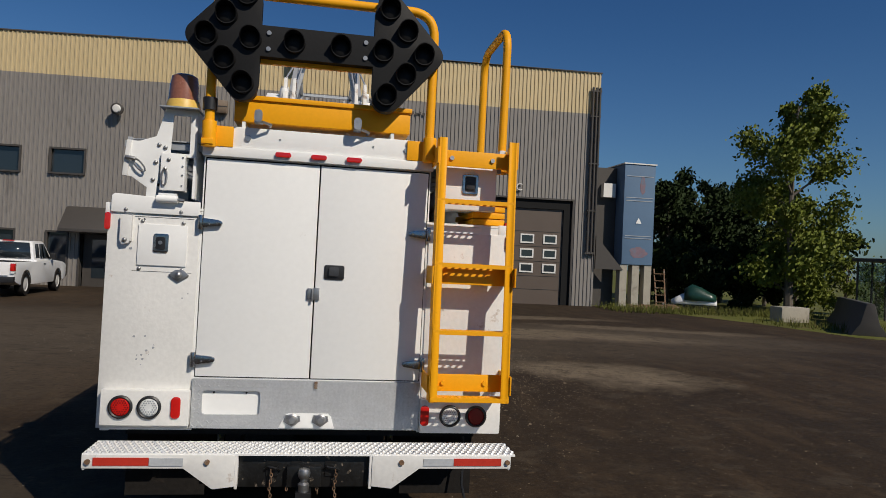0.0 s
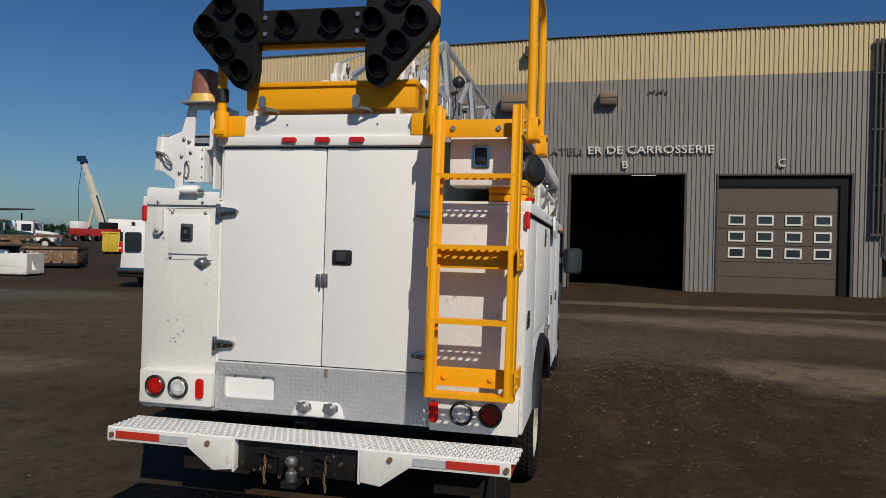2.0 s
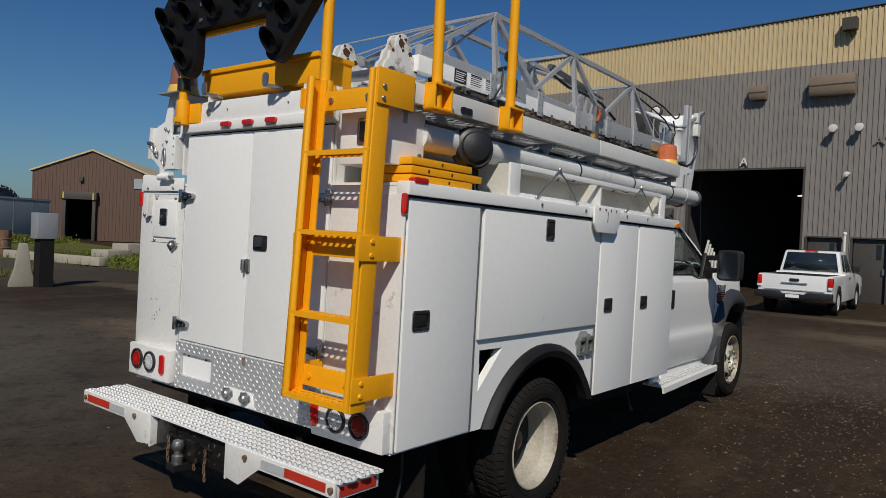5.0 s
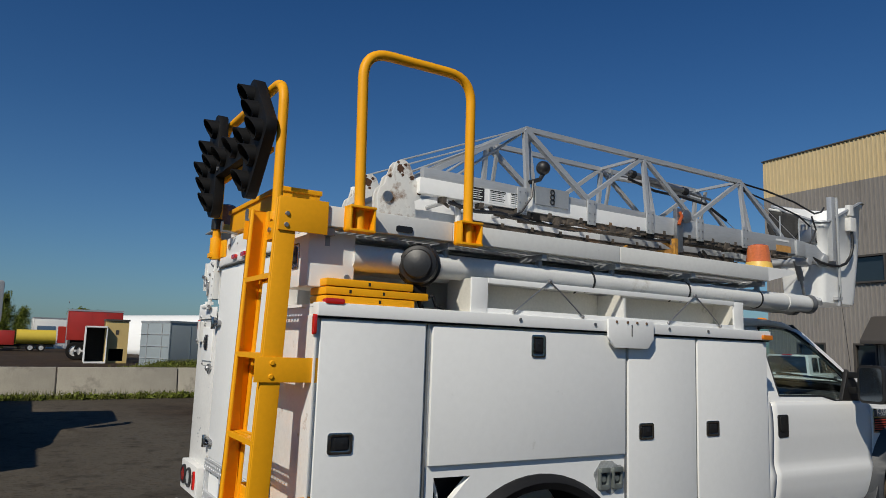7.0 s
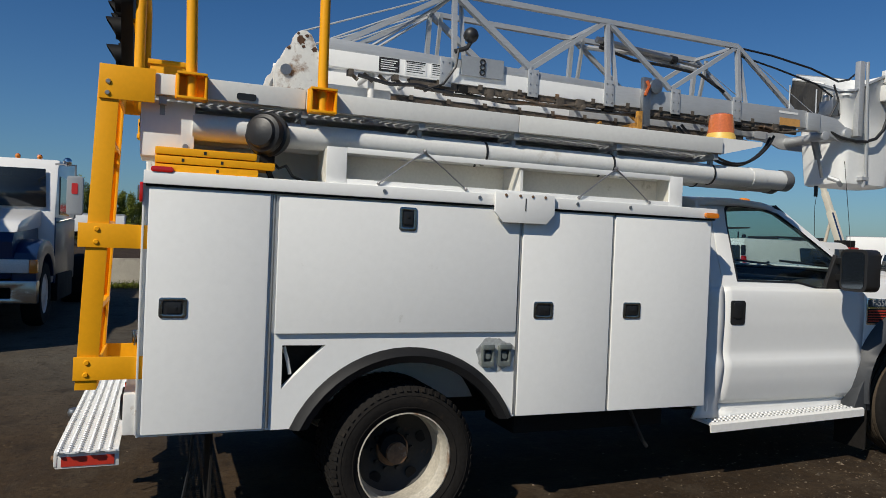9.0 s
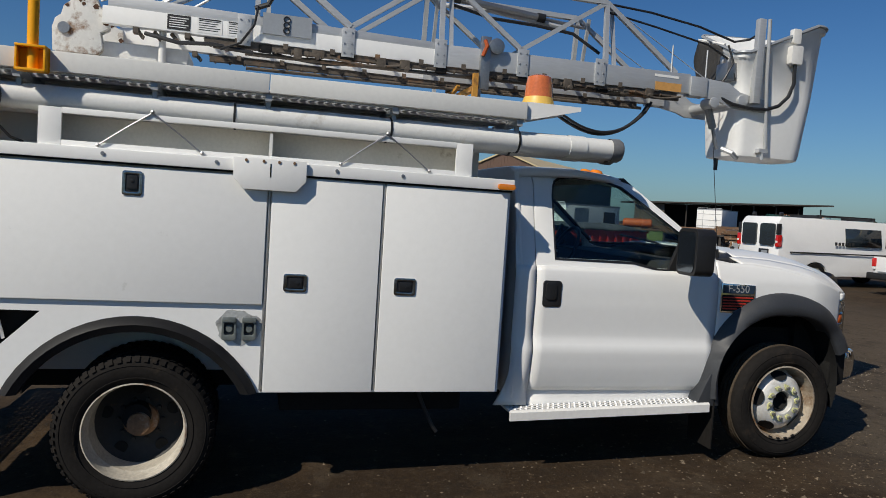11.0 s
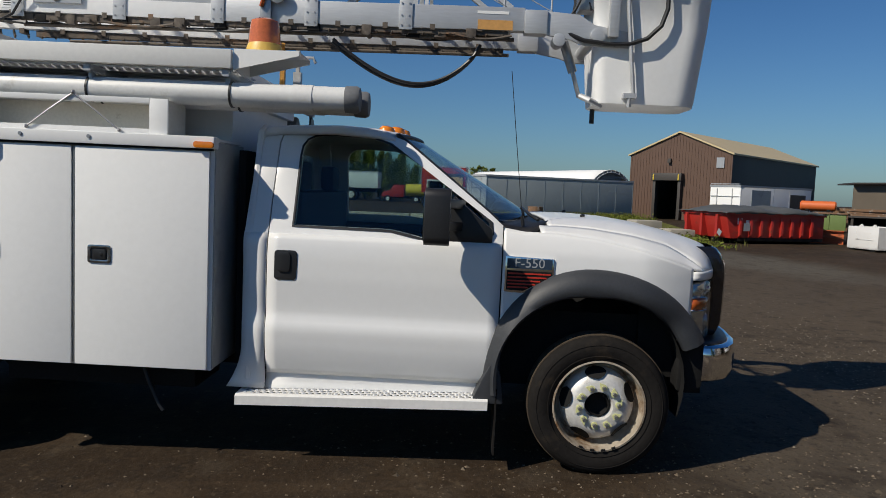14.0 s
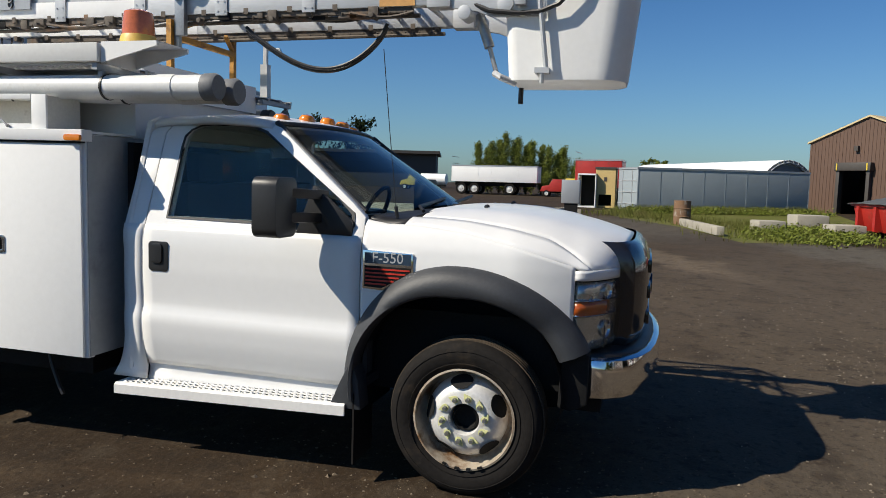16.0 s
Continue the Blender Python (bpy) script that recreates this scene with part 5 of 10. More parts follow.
def hood_z(y):
    pts = ((3.70, 1.478), (3.80, 1.490), (3.95, 1.500), (4.10, 1.503), (4.30, 1.496), (4.50, 1.470), (4.65, 1.436), (4.78, 1.396), (4.90, 1.350))
    for (y0, z0), (y1, z1) in zip(pts, pts[1:]):
        if y <= y1:
            return z0 + (z1 - z0) * max(0, (y - y0)) / (y1 - y0)
    return 1.350


def hood_half(y):
    """Half width of the hood surface at y."""
    if y <= 4.655:
        return side_x(y, shoulder(y)) - 0.004
    t = min(1.0, ((y - 4.655) / 0.20) ** (1 / 0.75))
    return nose(t)[0] - 0.004


def hood_point(y, u):
    zs, zc = shoulder(y), hood_z(y)
    z = zc - (zc - zs) * (0.75 * abs(u) ** 5 + 0.25 * u ** 2)
    ridge = 0.007 * math.exp(-((abs(u) - 0.62) / 0.15) ** 2) * min(1, max(0, (4.80 - y) / 0.4))
    return hood_half(y) * u, y + 0.05 * (1 - u * u) * max(0, (y - 4.60) / 0.25), z + ridge


def seam(y):
    """Where across the hood its shut line runs."""
    return 0.86 if y < 4.50 else min(1.0, 0.86 + 0.14 * ((y - 4.50) / 0.24) ** 1.3)


def side_sheet(s, y0, y1, z0, top, ny, nz, cut=False):
    rows = []
    for i in range(ny + 1):
        y = y0 + (y1 - y0) * i / ny
        row = []
        for j in range(nz + 1):
            z = z0 + (top(y) - z0) * j / nz
            gone = cut and ((y > 4.58 and z < 0.84) or (y - FY) ** 2 + (z - FZ) ** 2 < 0.54 ** 2 or (z < FZ and abs(y - FY) < 0.54))
            row.append(None if gone else (s * side_x(y, z), y, z))
        rows.append(row)
    return Build().grid(rows)


def climb(b):
    """The running board rises a little towards the front wheel."""
    for v in b.bm.verts:
        v.co.z += 0.030 * (v.co.y - 2.13)
    return b


for s in (1, -1):
    rows = []
    for j in range(25):
        z = 0.46 + 0.886 * j / 24
        low, mid = max(0.0, (0.72 - z) / 0.26) ** 2, min(1.0, (1.346 - z) / 0.15)
        back = side_x(2.1, z) * (1 - 0.75 * mid) + (0.984 + 0.012 * low) * 0.75 * mid
        rows.append([(s * (back + (side_x(2.2, z) + 0.035 * low - back) * u), 2.135 - 0.085 * low + (0.131 + 0.085 * low) * u, z) for u in (0, 0.33, 0.66, 1.0)])
    part("cab_corner", Build().grid(rows), CABWHITE, T, "white cab corner panel", solid=0.02)
    dr = part("cab_door", side_sheet(s, 2.274, 3.575, 0.548, lambda y: 1.346, 20, 26), CABWHITE, T, "white cab door with a pressed crease", solid=0.02)
    b = side_sheet(s, 2.266, 3.56, 0.44, lambda y: 0.560, 8, 3)
    for v in b.bm.verts:
        v.co.x += s * (0.020 * max(0.0, (0.52 - v.co.z) / 0.08) - 0.012)
    part("sill", b, CABWHITE, T, "white sill tucked under the door", solid=0.02)
    b = side_sheet(s, 3.583, 4.655, 0.50, shoulder, 56, 44, True)
    b.grid([[tuple(c * (s if i == 0 else 1) for i, c in enumerate(hood_point(y, seam(y) + (1.0 - seam(y)) * u))) for u in (0, 0.25, 0.5, 0.75, 1.0)] for y in (3.79 + (4.735 - 3.79) * k / 30 for k in range(31))])
    b.grid([[(s * nose(t)[0], nose(t)[1], z) for z in (1.188, 1.205, 1.222, 1.236)] for t in (k / 10 for k in range(11))])
    part("front_fender", b, CABWHITE, T, "white front fender", solid=0.012)
    b = Build().box(s * 0.86, s * 0.935, 2.15, 3.60, 0.62, 1.33)
    part("door_liner", b, INTERIOR, T)
    # flare over the front wheel
    rows = []
    for k in range(33):
        a = radians(190 - 169 * k / 32)
        ro = 0.632 - 0.04 * max(0, -math.cos(a)) ** 3 + 0.075 * max(0, math.cos(a)) ** 2
        ri = 0.475 + 0.05 * abs(math.cos(a)) + 0.03 * max(0, math.cos(a)) ** 2
        ca, sa = math.cos(a), math.sin(a)
        x0 = side_x(min(FY + ro * ca, 4.64), 0.95)
        rows.append([(s * (x0 - 0.02), FY + ro * ca, FZ + ro * sa), (s * (x0 + 0.035), FY + (ro - 0.012) * ca, FZ + (ro - 0.012) * sa), (s * (x0 + 0.085), FY + (ro - 0.07) * ca, FZ + (ro - 0.07) * sa), (s * (x0 + 0.090), FY + (ri + 0.012) * ca, FZ + (ri + 0.012) * sa), (s * (x0 + 0.075), FY + ri * ca, FZ + ri * sa), (s * (x0 - 0.03), FY + ri * ca, FZ + ri * sa)])
    part("front_flare", Build().grid(rows), GREYPLASTIC, T, "charcoal plastic wheel arch flare", sharp=60)
    rows = [[(s * 0.55, FY + 0.53 * math.cos(a), FZ + 0.53 * math.sin(a)), (s * 1.0, FY + 0.53 * math.cos(a), FZ + 0.53 * math.sin(a))] for a in (radians(200 - 220 * k / 20) for k in range(21))]
    part("wheel_well", Build().grid(rows), DARK, T)
    b = Build().plate([(3.44, 0.46), (3.62, 0.46), (3.60, 0.62), (3.56, 0.72), (3.50, 0.60)], [], "x", s * 0.94, s * 1.06)
    part("flare_foot", b, GREYPLASTIC, T, bevel=0.01)
    # step
    b = Build().plate([(0.885, 0.446), (1.065, 0.446), (1.078, 0.436), (1.078, 0.385), (1.066, 0.385), (1.060, 0.430), (0.885, 0.434)] if s > 0 else [(-0.885, 0.446), (-1.065, 0.446), (-1.078, 0.436), (-1.078, 0.385), (-1.066, 0.385), (-1.060, 0.430), (-0.885, 0.434)], [], "y", 2.13, 3.535)
    climb(b)
    sp = part("running_board", b, OLDWHITE, T, "white grip-tread running board")
    b = Build()
    for i in range(38):
        for j in range(4):
            b.cyl((s * (0.91 + j * 0.042), 2.16 + i * 0.0365 + (0.018 if j % 2 else 0), 0.446), (s * (0.91 + j * 0.042), 2.16 + i * 0.0365 + (0.018 if j % 2 else 0), 0.452), 0.013, 0.008, n=6)
    tagged(part("step_button", climb(b), TREAD, sp), kind="stuff")
    b = Build()
    for i in range(38):
        for j in range(4):
            x, y = s * (0.91 + j * 0.042), 2.178 + i * 0.0365 + (0.018 if j % 2 else 0)
            b.cyl((x, y, 0.445), (x, y, 0.4468), 0.0075, 0.0075, n=6)
    tagged(part("drain_hole", climb(b), DARK, sp), kind="stuff")
    # greenhouse side
    def gx(z):
        return 0.982 - max(0, z - 1.335) * 0.335 - max(0, z - 1.86) * 0.8
    outer = [(2.272, 1.337), (2.276, 1.60), (2.284, 1.86), (2.292, 1.951), (2.60, 1.972), (2.84, 1.964), (2.94, 1.938), (3.02, 1.885), (3.30, 1.668), (3.50, 1.512), (3.578, 1.445), (3.578, 1.337)]
    hole = [(2.408, 1.395), (2.412, 1.78), (2.420, 1.84), (2.440, 1.878), (2.48, 1.902), (2.56, 1.912), (2.80, 1.905), (2.915, 1.872), (3.10, 1.755), (3.40, 1.545), (3.50, 1.455), (3.515, 1.40), (3.48, 1.357), (3.13, 1.357), (3.06, 1.372), (2.96, 1.392), (2.87, 1.395)]
    b = Build().plate([(2.135, 1.337), (2.145, 1.60), (2.175, 1.86), (2.215, 1.941), (2.286, 1.950), (2.278, 1.86), (2.270, 1.60), (2.266, 1.337)], [], "x", 0.0, -0.05)
    for v in b.bm.verts:
        v.co.x = s * (gx(v.co.z) + v.co.x)
    part("cab_pillar", b, CABWHITE, T, "white rear cab pillar", bevel=0.003)
    b = Build().plate(outer, [hole], "x", 0.0, -0.05)
    for v in b.bm.verts:
        v.co.x = s * (gx(v.co.z) + v.co.x)
    part("cab_side_frame", b, CABWHITE, T, "white window frame of the cab", bevel=0.003)
    b = Build().plate(hole, [], "x", -0.018, -0.022)
    for v in b.bm.verts:
        v.co.x = s * (gx(v.co.z) + v.co.x)
    g = part("side_window", b, CABGLASS, dr, "tinted cab side window")
    g.visible_shadow = False
    b = Build().plate([(2.398, 1.385), (2.402, 1.785), (2.410, 1.848), (2.432, 1.888), (2.475, 1.914), (2.56, 1.923), (2.81, 1.916), (2.925, 1.882), (3.52, 1.462), (3.528, 1.395), (3.487, 1.345), (3.12, 1.345), (2.95, 1.380)], [hole], "x", 0.004, -0.02)
    for v in b.bm.verts:
        v.co.x = s * (gx(v.co.z) + v.co.x)
    part("window_seal", b, BLACK, dr, "black window seal")
    # handle
    h = part("door_handle", Build().plate(rounded(2.315, 2.440, 1.090, 1.255, 0.02), [], "x", s * 0.998, s * 1.012), BLACK, dr, "black plastic door handle", bevel=0.005)
    part("handle_grip", Build().plate(rounded(2.332, 2.405, 1.135, 1.245, 0.02), [], "x", s * 1.011, s * 1.020), BLACK, h, bevel=0.008)
    # tow mirror
    b = Build().plate(rounded(1.135, 1.345, 1.345, 1.637, 0.045) if s > 0 else rounded(-1.345, -1.135, 1.345, 1.637, 0.045), [], "y", 3.155, 3.285)
    mi = part("tow_mirror", b, BLACK, T, "tall black tow mirror", bevel=0.018)
    part("mirror_glass", Build().plate(rounded(s * 1.24 - 0.085, s * 1.24 + 0.085, 1.365, 1.617, 0.03), [], "y", 3.149, 3.156), BLUEGREY, mi, "mirror glass")
    b = Build()
    for z in (1.44, 1.56):
        b.beam((s * 0.93, 3.34, z - 0.01), (s * 1.20, 3.25, z), 0.055, 0.05)
    b.plate([(3.20, 1.345), (3.52, 1.345), (3.52, 1.42), (3.30, 1.60)], [], "x", s * 0.95, s * 0.985)
    parts("mirror_arm", b, BLACK, mi, bevel=0.008)
    # vent badge on the fender
    xb = side_x(3.7, 1.18)
    b = Build().plate([(3.596, 1.088), (3.596, 1.285), (3.862, 1.276), (3.866, 1.180), (3.80, 1.135), (3.70, 1.083)], [], "x", s * (xb - 0.01), s * (xb + 0.008))
    vb = part("fender_badge", b, CHROME, T, "chrome fender vent badge", bevel=0.003)
    part("badge_name_plate", Build().box(min(s * (xb + 0.006), s * (xb + 0.010)), max(s * (xb + 0.006), s * (xb + 0.010)), 3.606, 3.854, 1.218, 1.272), NAMEPLATE, vb)
    part("badge_mesh", Build().plate([(3.606, 1.098), (3.606, 1.206), (3.854, 1.204), (3.856, 1.186), (3.795, 1.146), (3.70, 1.095)], [], "x", s * (xb + 0.006), s * (xb + 0.0095)), DARK, vb, "dark vent mesh")
    b = Build()
    for z, y1 in ((1.190, 3.848), (1.170, 3.826), (1.150, 3.792), (1.132, 3.765), (1.114, 3.725)):
        b.box(min(s * (xb + 0.008), s * (xb + 0.0125)), max(s * (xb + 0.008), s * (xb + 0.0125)), 3.612, y1, z - 0.004, z + 0.004)
    parts("badge_bar", b, REDTAPE, vb, "dark red vent bar")
    text("badge_text", "F-550", 0.074, GALV, pose(s * (xb + 0.0102), 3.73, 1.247, 90, 0, 90 * s), vb, 0.0006)
    # head lamp
    ts = [k / 12 for k in range(13)]

    def lamp_row(z, off, n0=0, n1=12):
        return [(s * (nose(t)[0] + off * (1 - t * 0.8)), nose(t)[1] + off * t, z) for t in ts[n0:n1 + 1]]
    hl = part("headlamp", Build().grid([lamp_row(z, -0.02) for z in (0.845, 0.90, 0.98, 1.06, 1.12, 1.178)]), REFLECTOR, T, "tall clear headlamp with amber corner", solid=0.03)
    g = part("headlamp_lens", Build().grid([lamp_row(z, o) for z, o in ((0.845, -0.012), (0.86, 0.004), (0.93, 0.010), (1.02, 0.012), (1.10, 0.010), (1.165, 0.003), (1.18, -0.012))]), LENSGLASS, hl, "clear lens")
    g.visible_shadow = False
    part("turn_signal", Build().grid([lamp_row(z, -0.004, 0, 9) for z in (1.022, 1.05, 1.082)]), SIGNAL, hl, "amber turn signal", solid=0.012)
    b = Build()
    for z in (1.016, 1.088):
        b.grid([lamp_row(z - 0.009, -0.012), lamp_row(z, 0.0), lamp_row(z + 0.009, -0.012)])
    parts("headlamp_trim", b, CHROME, hl, "chrome lamp divider", solid=0.004)
    for z in (0.935, 1.13):
        c, d = Vector((s * nose(0.72)[0], nose(0.72)[1], z)), Vector((s * 0.35, 1, 0)).normalized()
        part("lamp_bowl", Build().lathe(c - d * 0.02, d, [(0.046, 0.016), (0.034, -0.006), (0.016, -0.02), (0.012, 0.0), (0.0, 0.004)], 16), CHROME, hl)

# cab back, roof, windshield, hood
def mirror_rows(half):
    return [[(-x, y, z) for x, y, z in row[::-1]] + row[1:] if abs(row[0][0]) < 1e-6 else row for row in half]


b = Build().plate([(-0.985, 0.50), (0.985, 0.50), (0.985, 1.34), (0.80, 1.93), (0.70, 1.965), (-0.70, 1.965), (-0.80, 1.93), (-0.985, 1.34)], [rounded(-0.62, 0.62, 1.45, 1.83, 0.06)], "y", 2.145, 2.185)
part("cab_back", b, CABWHITE, T, "white cab rear wall", bevel=0.02)
g = part("rear_window", Build().plate(rounded(-0.62, 0.62, 1.45, 1.83, 0.06), [], "y", 2.160, 2.166), CABGLASS, T, "tinted cab rear window")
g.visible_shadow = False
half = []
for y, zc, ze, w, bow in ((2.15, 1.925, 1.90, 0.745, 0), (2.19, 1.972, 1.945, 0.752, 0), (2.30, 1.995, 1.957, 0.756, 0), (2.60, 2.005, 1.968, 0.756, 0.02), (2.80, 1.992, 1.958, 0.745, 0.06), (2.90, 1.968, 1.942, 0.735, 0.09), (2.945, 1.945, 1.925, 0.728, 0.10)):
    half.append([(w * k / 6, y + bow * (1 - (k / 6) ** 2), zc - (zc - ze) * (k / 6) ** 3) for k in range(7)] + [(w + 0.035, y, ze - 0.03)])
part("cab_roof", Build().grid(mirror_rows(half)), CABWHITE, T, "white cab roof", solid=0.03)
def shield(t, u):
    return ((0.728 + 0.142 * t) * u, 2.945 + 0.60 * t + (0.10 + 0.15 * t) * (1 - u * u), 1.930 - 0.468 * t + (0.012 + 0.02 * t) * (1 - u * u))


half = [[shield(i / 10, k / 8) for k in range(9)] for i in range(11)]
ws = part("windshield", Build().grid(mirror_rows(half)), WINDSHIELD, T, "raked windshield glass")
ws.visible_shadow = False
b = Build()
for s in (1, -1):
    b.tube([(s * p[0], p[1] + 0.004, p[2] + 0.004) for p in (shield(i / 8, 1.0) for i in range(9))], 0.017, 8)
b.tube([shield(0, -1 + k / 8) for k in range(17)], 0.014, 8)
parts("windshield_seal", b, BLACK, T, "black windshield seal")
rows = [[hood_point(y, (seam(y) - 0.006) * (k / 24)) for k in range(-24, 25)] for y in [3.84 + 0.9 * j / 26 for j in range(27)] + [4.77, 4.80, 4.83, 4.853]]
ho = part("hood", Build().grid(rows), CABWHITE, T, "white sculpted hood", solid=0.014)
b = Build()
for x in (0.42, -0.42):
    b.lathe((x, 4.10, hood_z(4.10) - 0.004), (0, -0.2, 1), [(0.016, 0.0), (0.015, 0.012), (0.006, 0.018), (0.0, 0.018)], 10)
parts("washer_jet", b, BLACK, ho, "black washer jet")
half = []
for k in range(11):
    u = k / 10
    p = Vector(shield(1.0, u)) - Vector((0, 0, 0.012))
    f = Vector((0.88 * u, 3.90 - 0.125 * u ** 4, 1.487 - 0.067 * u ** 8))
    half.append([tuple(p.lerp(f, w) - Vector((0, 0, 0.018 * math.sin(math.pi * w)))) for w in (0, 0.25, 0.5, 0.75, 1)])
rows = [list(r) for r in zip(*half)]
part("cowl", Build().grid(mirror_rows(rows)), BLACK, T, "black windshield cowl", solid=0.012)
b = Build()
for x in (0.60, -0.12):
    b.tube([(x + 0.06, 3.80, 1.475), (x, 3.76, 1.498), (x - 0.3, 3.755, 1.515), (x - 0.55, 3.745, 1.530)], 0.010, 6)
parts("wiper", b, BLACK, T, "black wiper arm")
b = Build().tube([(0.80, 3.70, 1.44), (0.80, 3.69, 1.50)], 0.010, 8).tube([(0.80, 3.69, 1.50), (0.79, 3.64, 1.9), (0.775, 3.59, 2.32)], 0.0022, 6)
part("antenna", b, BLACK, T, "thin whip antenna")
rows = []
for z, y in ((1.362, 4.84), (1.350, 4.87), (1.315, 4.90), (1.262, 4.925), (1.20, 4.930), (1.02, 4.930), (0.90, 4.925), (0.84, 4.90), (0.80, 4.84)):
    w = 0.630 if z < 1.3 else 0.630 - (z - 1.30) * 0.25
    mid = [(w * k / 10, y + 0.075 * (1 - abs(k / 10) ** 5), z) for k in range(-10, 11)]
    rows.append([(-w - 0.012, 4.70, z), (-w - 0.012, y - 0.03, z)] + mid + [(w + 0.012, y - 0.03, z), (w + 0.012, 4.70, z)])
gr = part("grille", Build().grid(rows), GLOSSBLACK, T, "tall black grille surround")
b = Build()
for z in (0.94, 1.08, 1.22):
    b.box(-0.38, 0.38, 4.97, 5.012, z - 0.035, z + 0.035)
parts("grille_bar", b, GLOSSBLACK, gr, "black grille bar", bevel=0.008)
part("grille_emblem", Build().lathe((0, 5.012, 1.08), (0, 1, 0), [(0.06, 0), (0.058, 0.01), (0.0, 0.014)], 24), BLUEGREY, gr, "oval emblem")
part("nose_filler", Build().box(-0.80, 0.80, 4.40, 4.62, 0.60, 1.17).box(-0.55, 0.55, 4.62, 4.82, 0.62, 1.25), DARK, T)
plan = ((0.0, 5.085), (0.20, 5.082), (0.42, 5.065), (0.60, 5.035), (0.74, 4.985), (0.84, 4.915), (0.895, 4.83), (0.915, 4.73))
half = []
for z, o in ((0.60, 0.035), (0.615, 0.010), (0.66, 0.0), (0.76, 0.0), (0.80, 0.008), (0.812, 0.026), (0.812, 0.045)):
    half.append([(x * (1 - o), y - o, z + 0.025 * (1 - x / 0.915)) for x, y in plan])
bu = part("front_bumper", Build().grid(mirror_rows(half)), CHROME, T, "chrome front bumper", solid=0.012)
half = [[(x * f, y - d, z + 0.025 * (1 - x / 0.915)) for x, y in plan] for f, d, z in ((0.955, 0.042, 0.813), (0.93, 0.09, 0.825), (0.86, 0.17, 0.828), (0.75, 0.26, 0.828))]
part("bumper_pad", Build().grid(mirror_rows(half)), BLACK, bu, "black plastic bumper top pad", solid=0.01)
for s in (1, -1):
    b = Build().plate([(4.600, 0.560), (4.610, 0.82), (4.63, 0.875), (4.70, 0.850), (4.742, 0.83), (4.742, 0.585), (4.66, 0.545)], [], "x", s * 0.80, s * 0.935)
    part("bumper_end", b, DARK, bu, "charcoal plastic bumper end", bevel=0.012)
for x in (0.52, 0.27, 0.0, -0.27, -0.52):
    y = 2.86 + 0.055 * (1 - (x / 0.52) ** 2)
    b = Build().lathe((x, y, 1.985 - 0.03 * (x / 0.6) ** 2), (0, 0.15, 1), [(0.052, -0.01), (0.050, 0.015), (0.036, 0.034), (0.0, 0.042)], 16)
    parts("roof_marker", b, AMBER, T, "amber cab roof marker light")
# added black sheet: stands in for the shade in the gap behind the cab
part("gap_panel", Build().box(-0.88, 0.86, 2.06, 2.10, 0.58, 1.80), DARK, T, "black sheet added to darken the gap between cab and body")
# cab interior
b = Build().box(-0.80, 0.80, 2.25, 2.42, 0.85, 1.58).box(-0.80, 0.80, 2.25, 2.85, 0.75, 1.02)
for x in (-0.5, 0.5):
    b.box(x - 0.13, x + 0.13, 2.28, 2.38, 1.58, 1.76)
part("bench_seat", b, INTERIOR, T, "dark cloth bench seat", bevel=0.03)
b = Build().box(-0.92, 0.92, 3.25, 3.70, 1.0, 1.40)
part("dashboard", b, INTERIOR, T, "dark dashboard", bevel=0.05)
b = Build()
c = Vector((-0.42, 3.10, 1.40))
u, w = Vector((1, 0, 0)), Vector((0, 0.42, 0.90)).normalized()
b.tube([c + (u * math.cos(a) + w * math.sin(a)) * 0.19 for a in (2 * math.pi * k / 24 for k in range(25))], 0.016, 8)
b.beam(c - u * 0.18, c + u * 0.18, 0.05, 0.02)
part("steering_wheel", b, BLACK, T, "black steering wheel")
part("cab_floor", Build().box(-0.95, 0.95, 2.2, 3.6, 0.55, 0.60), INTERIOR, T)

# ---- boom: hinge head, box rails, truss, rollers ----
b = Build()
for x in (0.275, 0.215, -0.275, -0.215):
    b.plate([(-0.665, 2.46), (-0.672, 2.60), (-0.655, 2.655), (-0.625, 2.68), (-0.610, 2.735), (-0.575, 2.765), (-0.562, 2.800), *[(-0.500 + 0.062 * math.cos(radians(q)), 2.800 + 0.058 * math.sin(radians(q))) for q in (160, 130, 100, 70, 40, 15)], (-0.405, 2.735), (-0.36, 2.72), (-0.36, 2.62), (-0.405, 2.595), (-0.39, 2.50), (-0.42, 2.46)], [], "x", x - 0.012, x + 0.012)
hb = parts("boom_hinge", b, CHIPPED, T, "white boom hinge plate with chipped rusty edge", bevel=0.003)[0]
rp_ = random.Random(12)
for x in (0.2875, -0.2025):
    for cy, cz, r in ((-0.520, 2.795, 0.034), (-0.480, 2.825, 0.014), (-0.535, 2.835, 0.012), (-0.430, 2.745, 0.020), (-0.500, 2.755, 0.012), (-0.590, 2.735, 0.013), (-0.370, 2.650, 0.018)):
        out = [(cy + r * rp_.uniform(0.6, 1.15) * math.cos(a), cz + r * rp_.uniform(0.5, 1.05) * math.sin(a)) for a in (2 * math.pi * k / 16 for k in range(16))]
        part("rust_patch", Build().plate(out, [], "x", x - 0.002, x + 0.0012), DARKRUST, hb, "peeled patch of dark rust")
part("hinge_pin", Build().cyl((-0.30, -0.605, 2.60), (0.30, -0.605, 2.60), 0.034, n=18), STEEL, hb)
b = Build().box(-0.32, 0.32, -0.66, 0.30, 2.30, 2.42).box(-0.22, 0.22, -0.52, 0.10, 2.42, 2.56)
b.cyl((0.26, -0.05, 2.42), (0.26, -0.05, 2.66), 0.022, n=12)
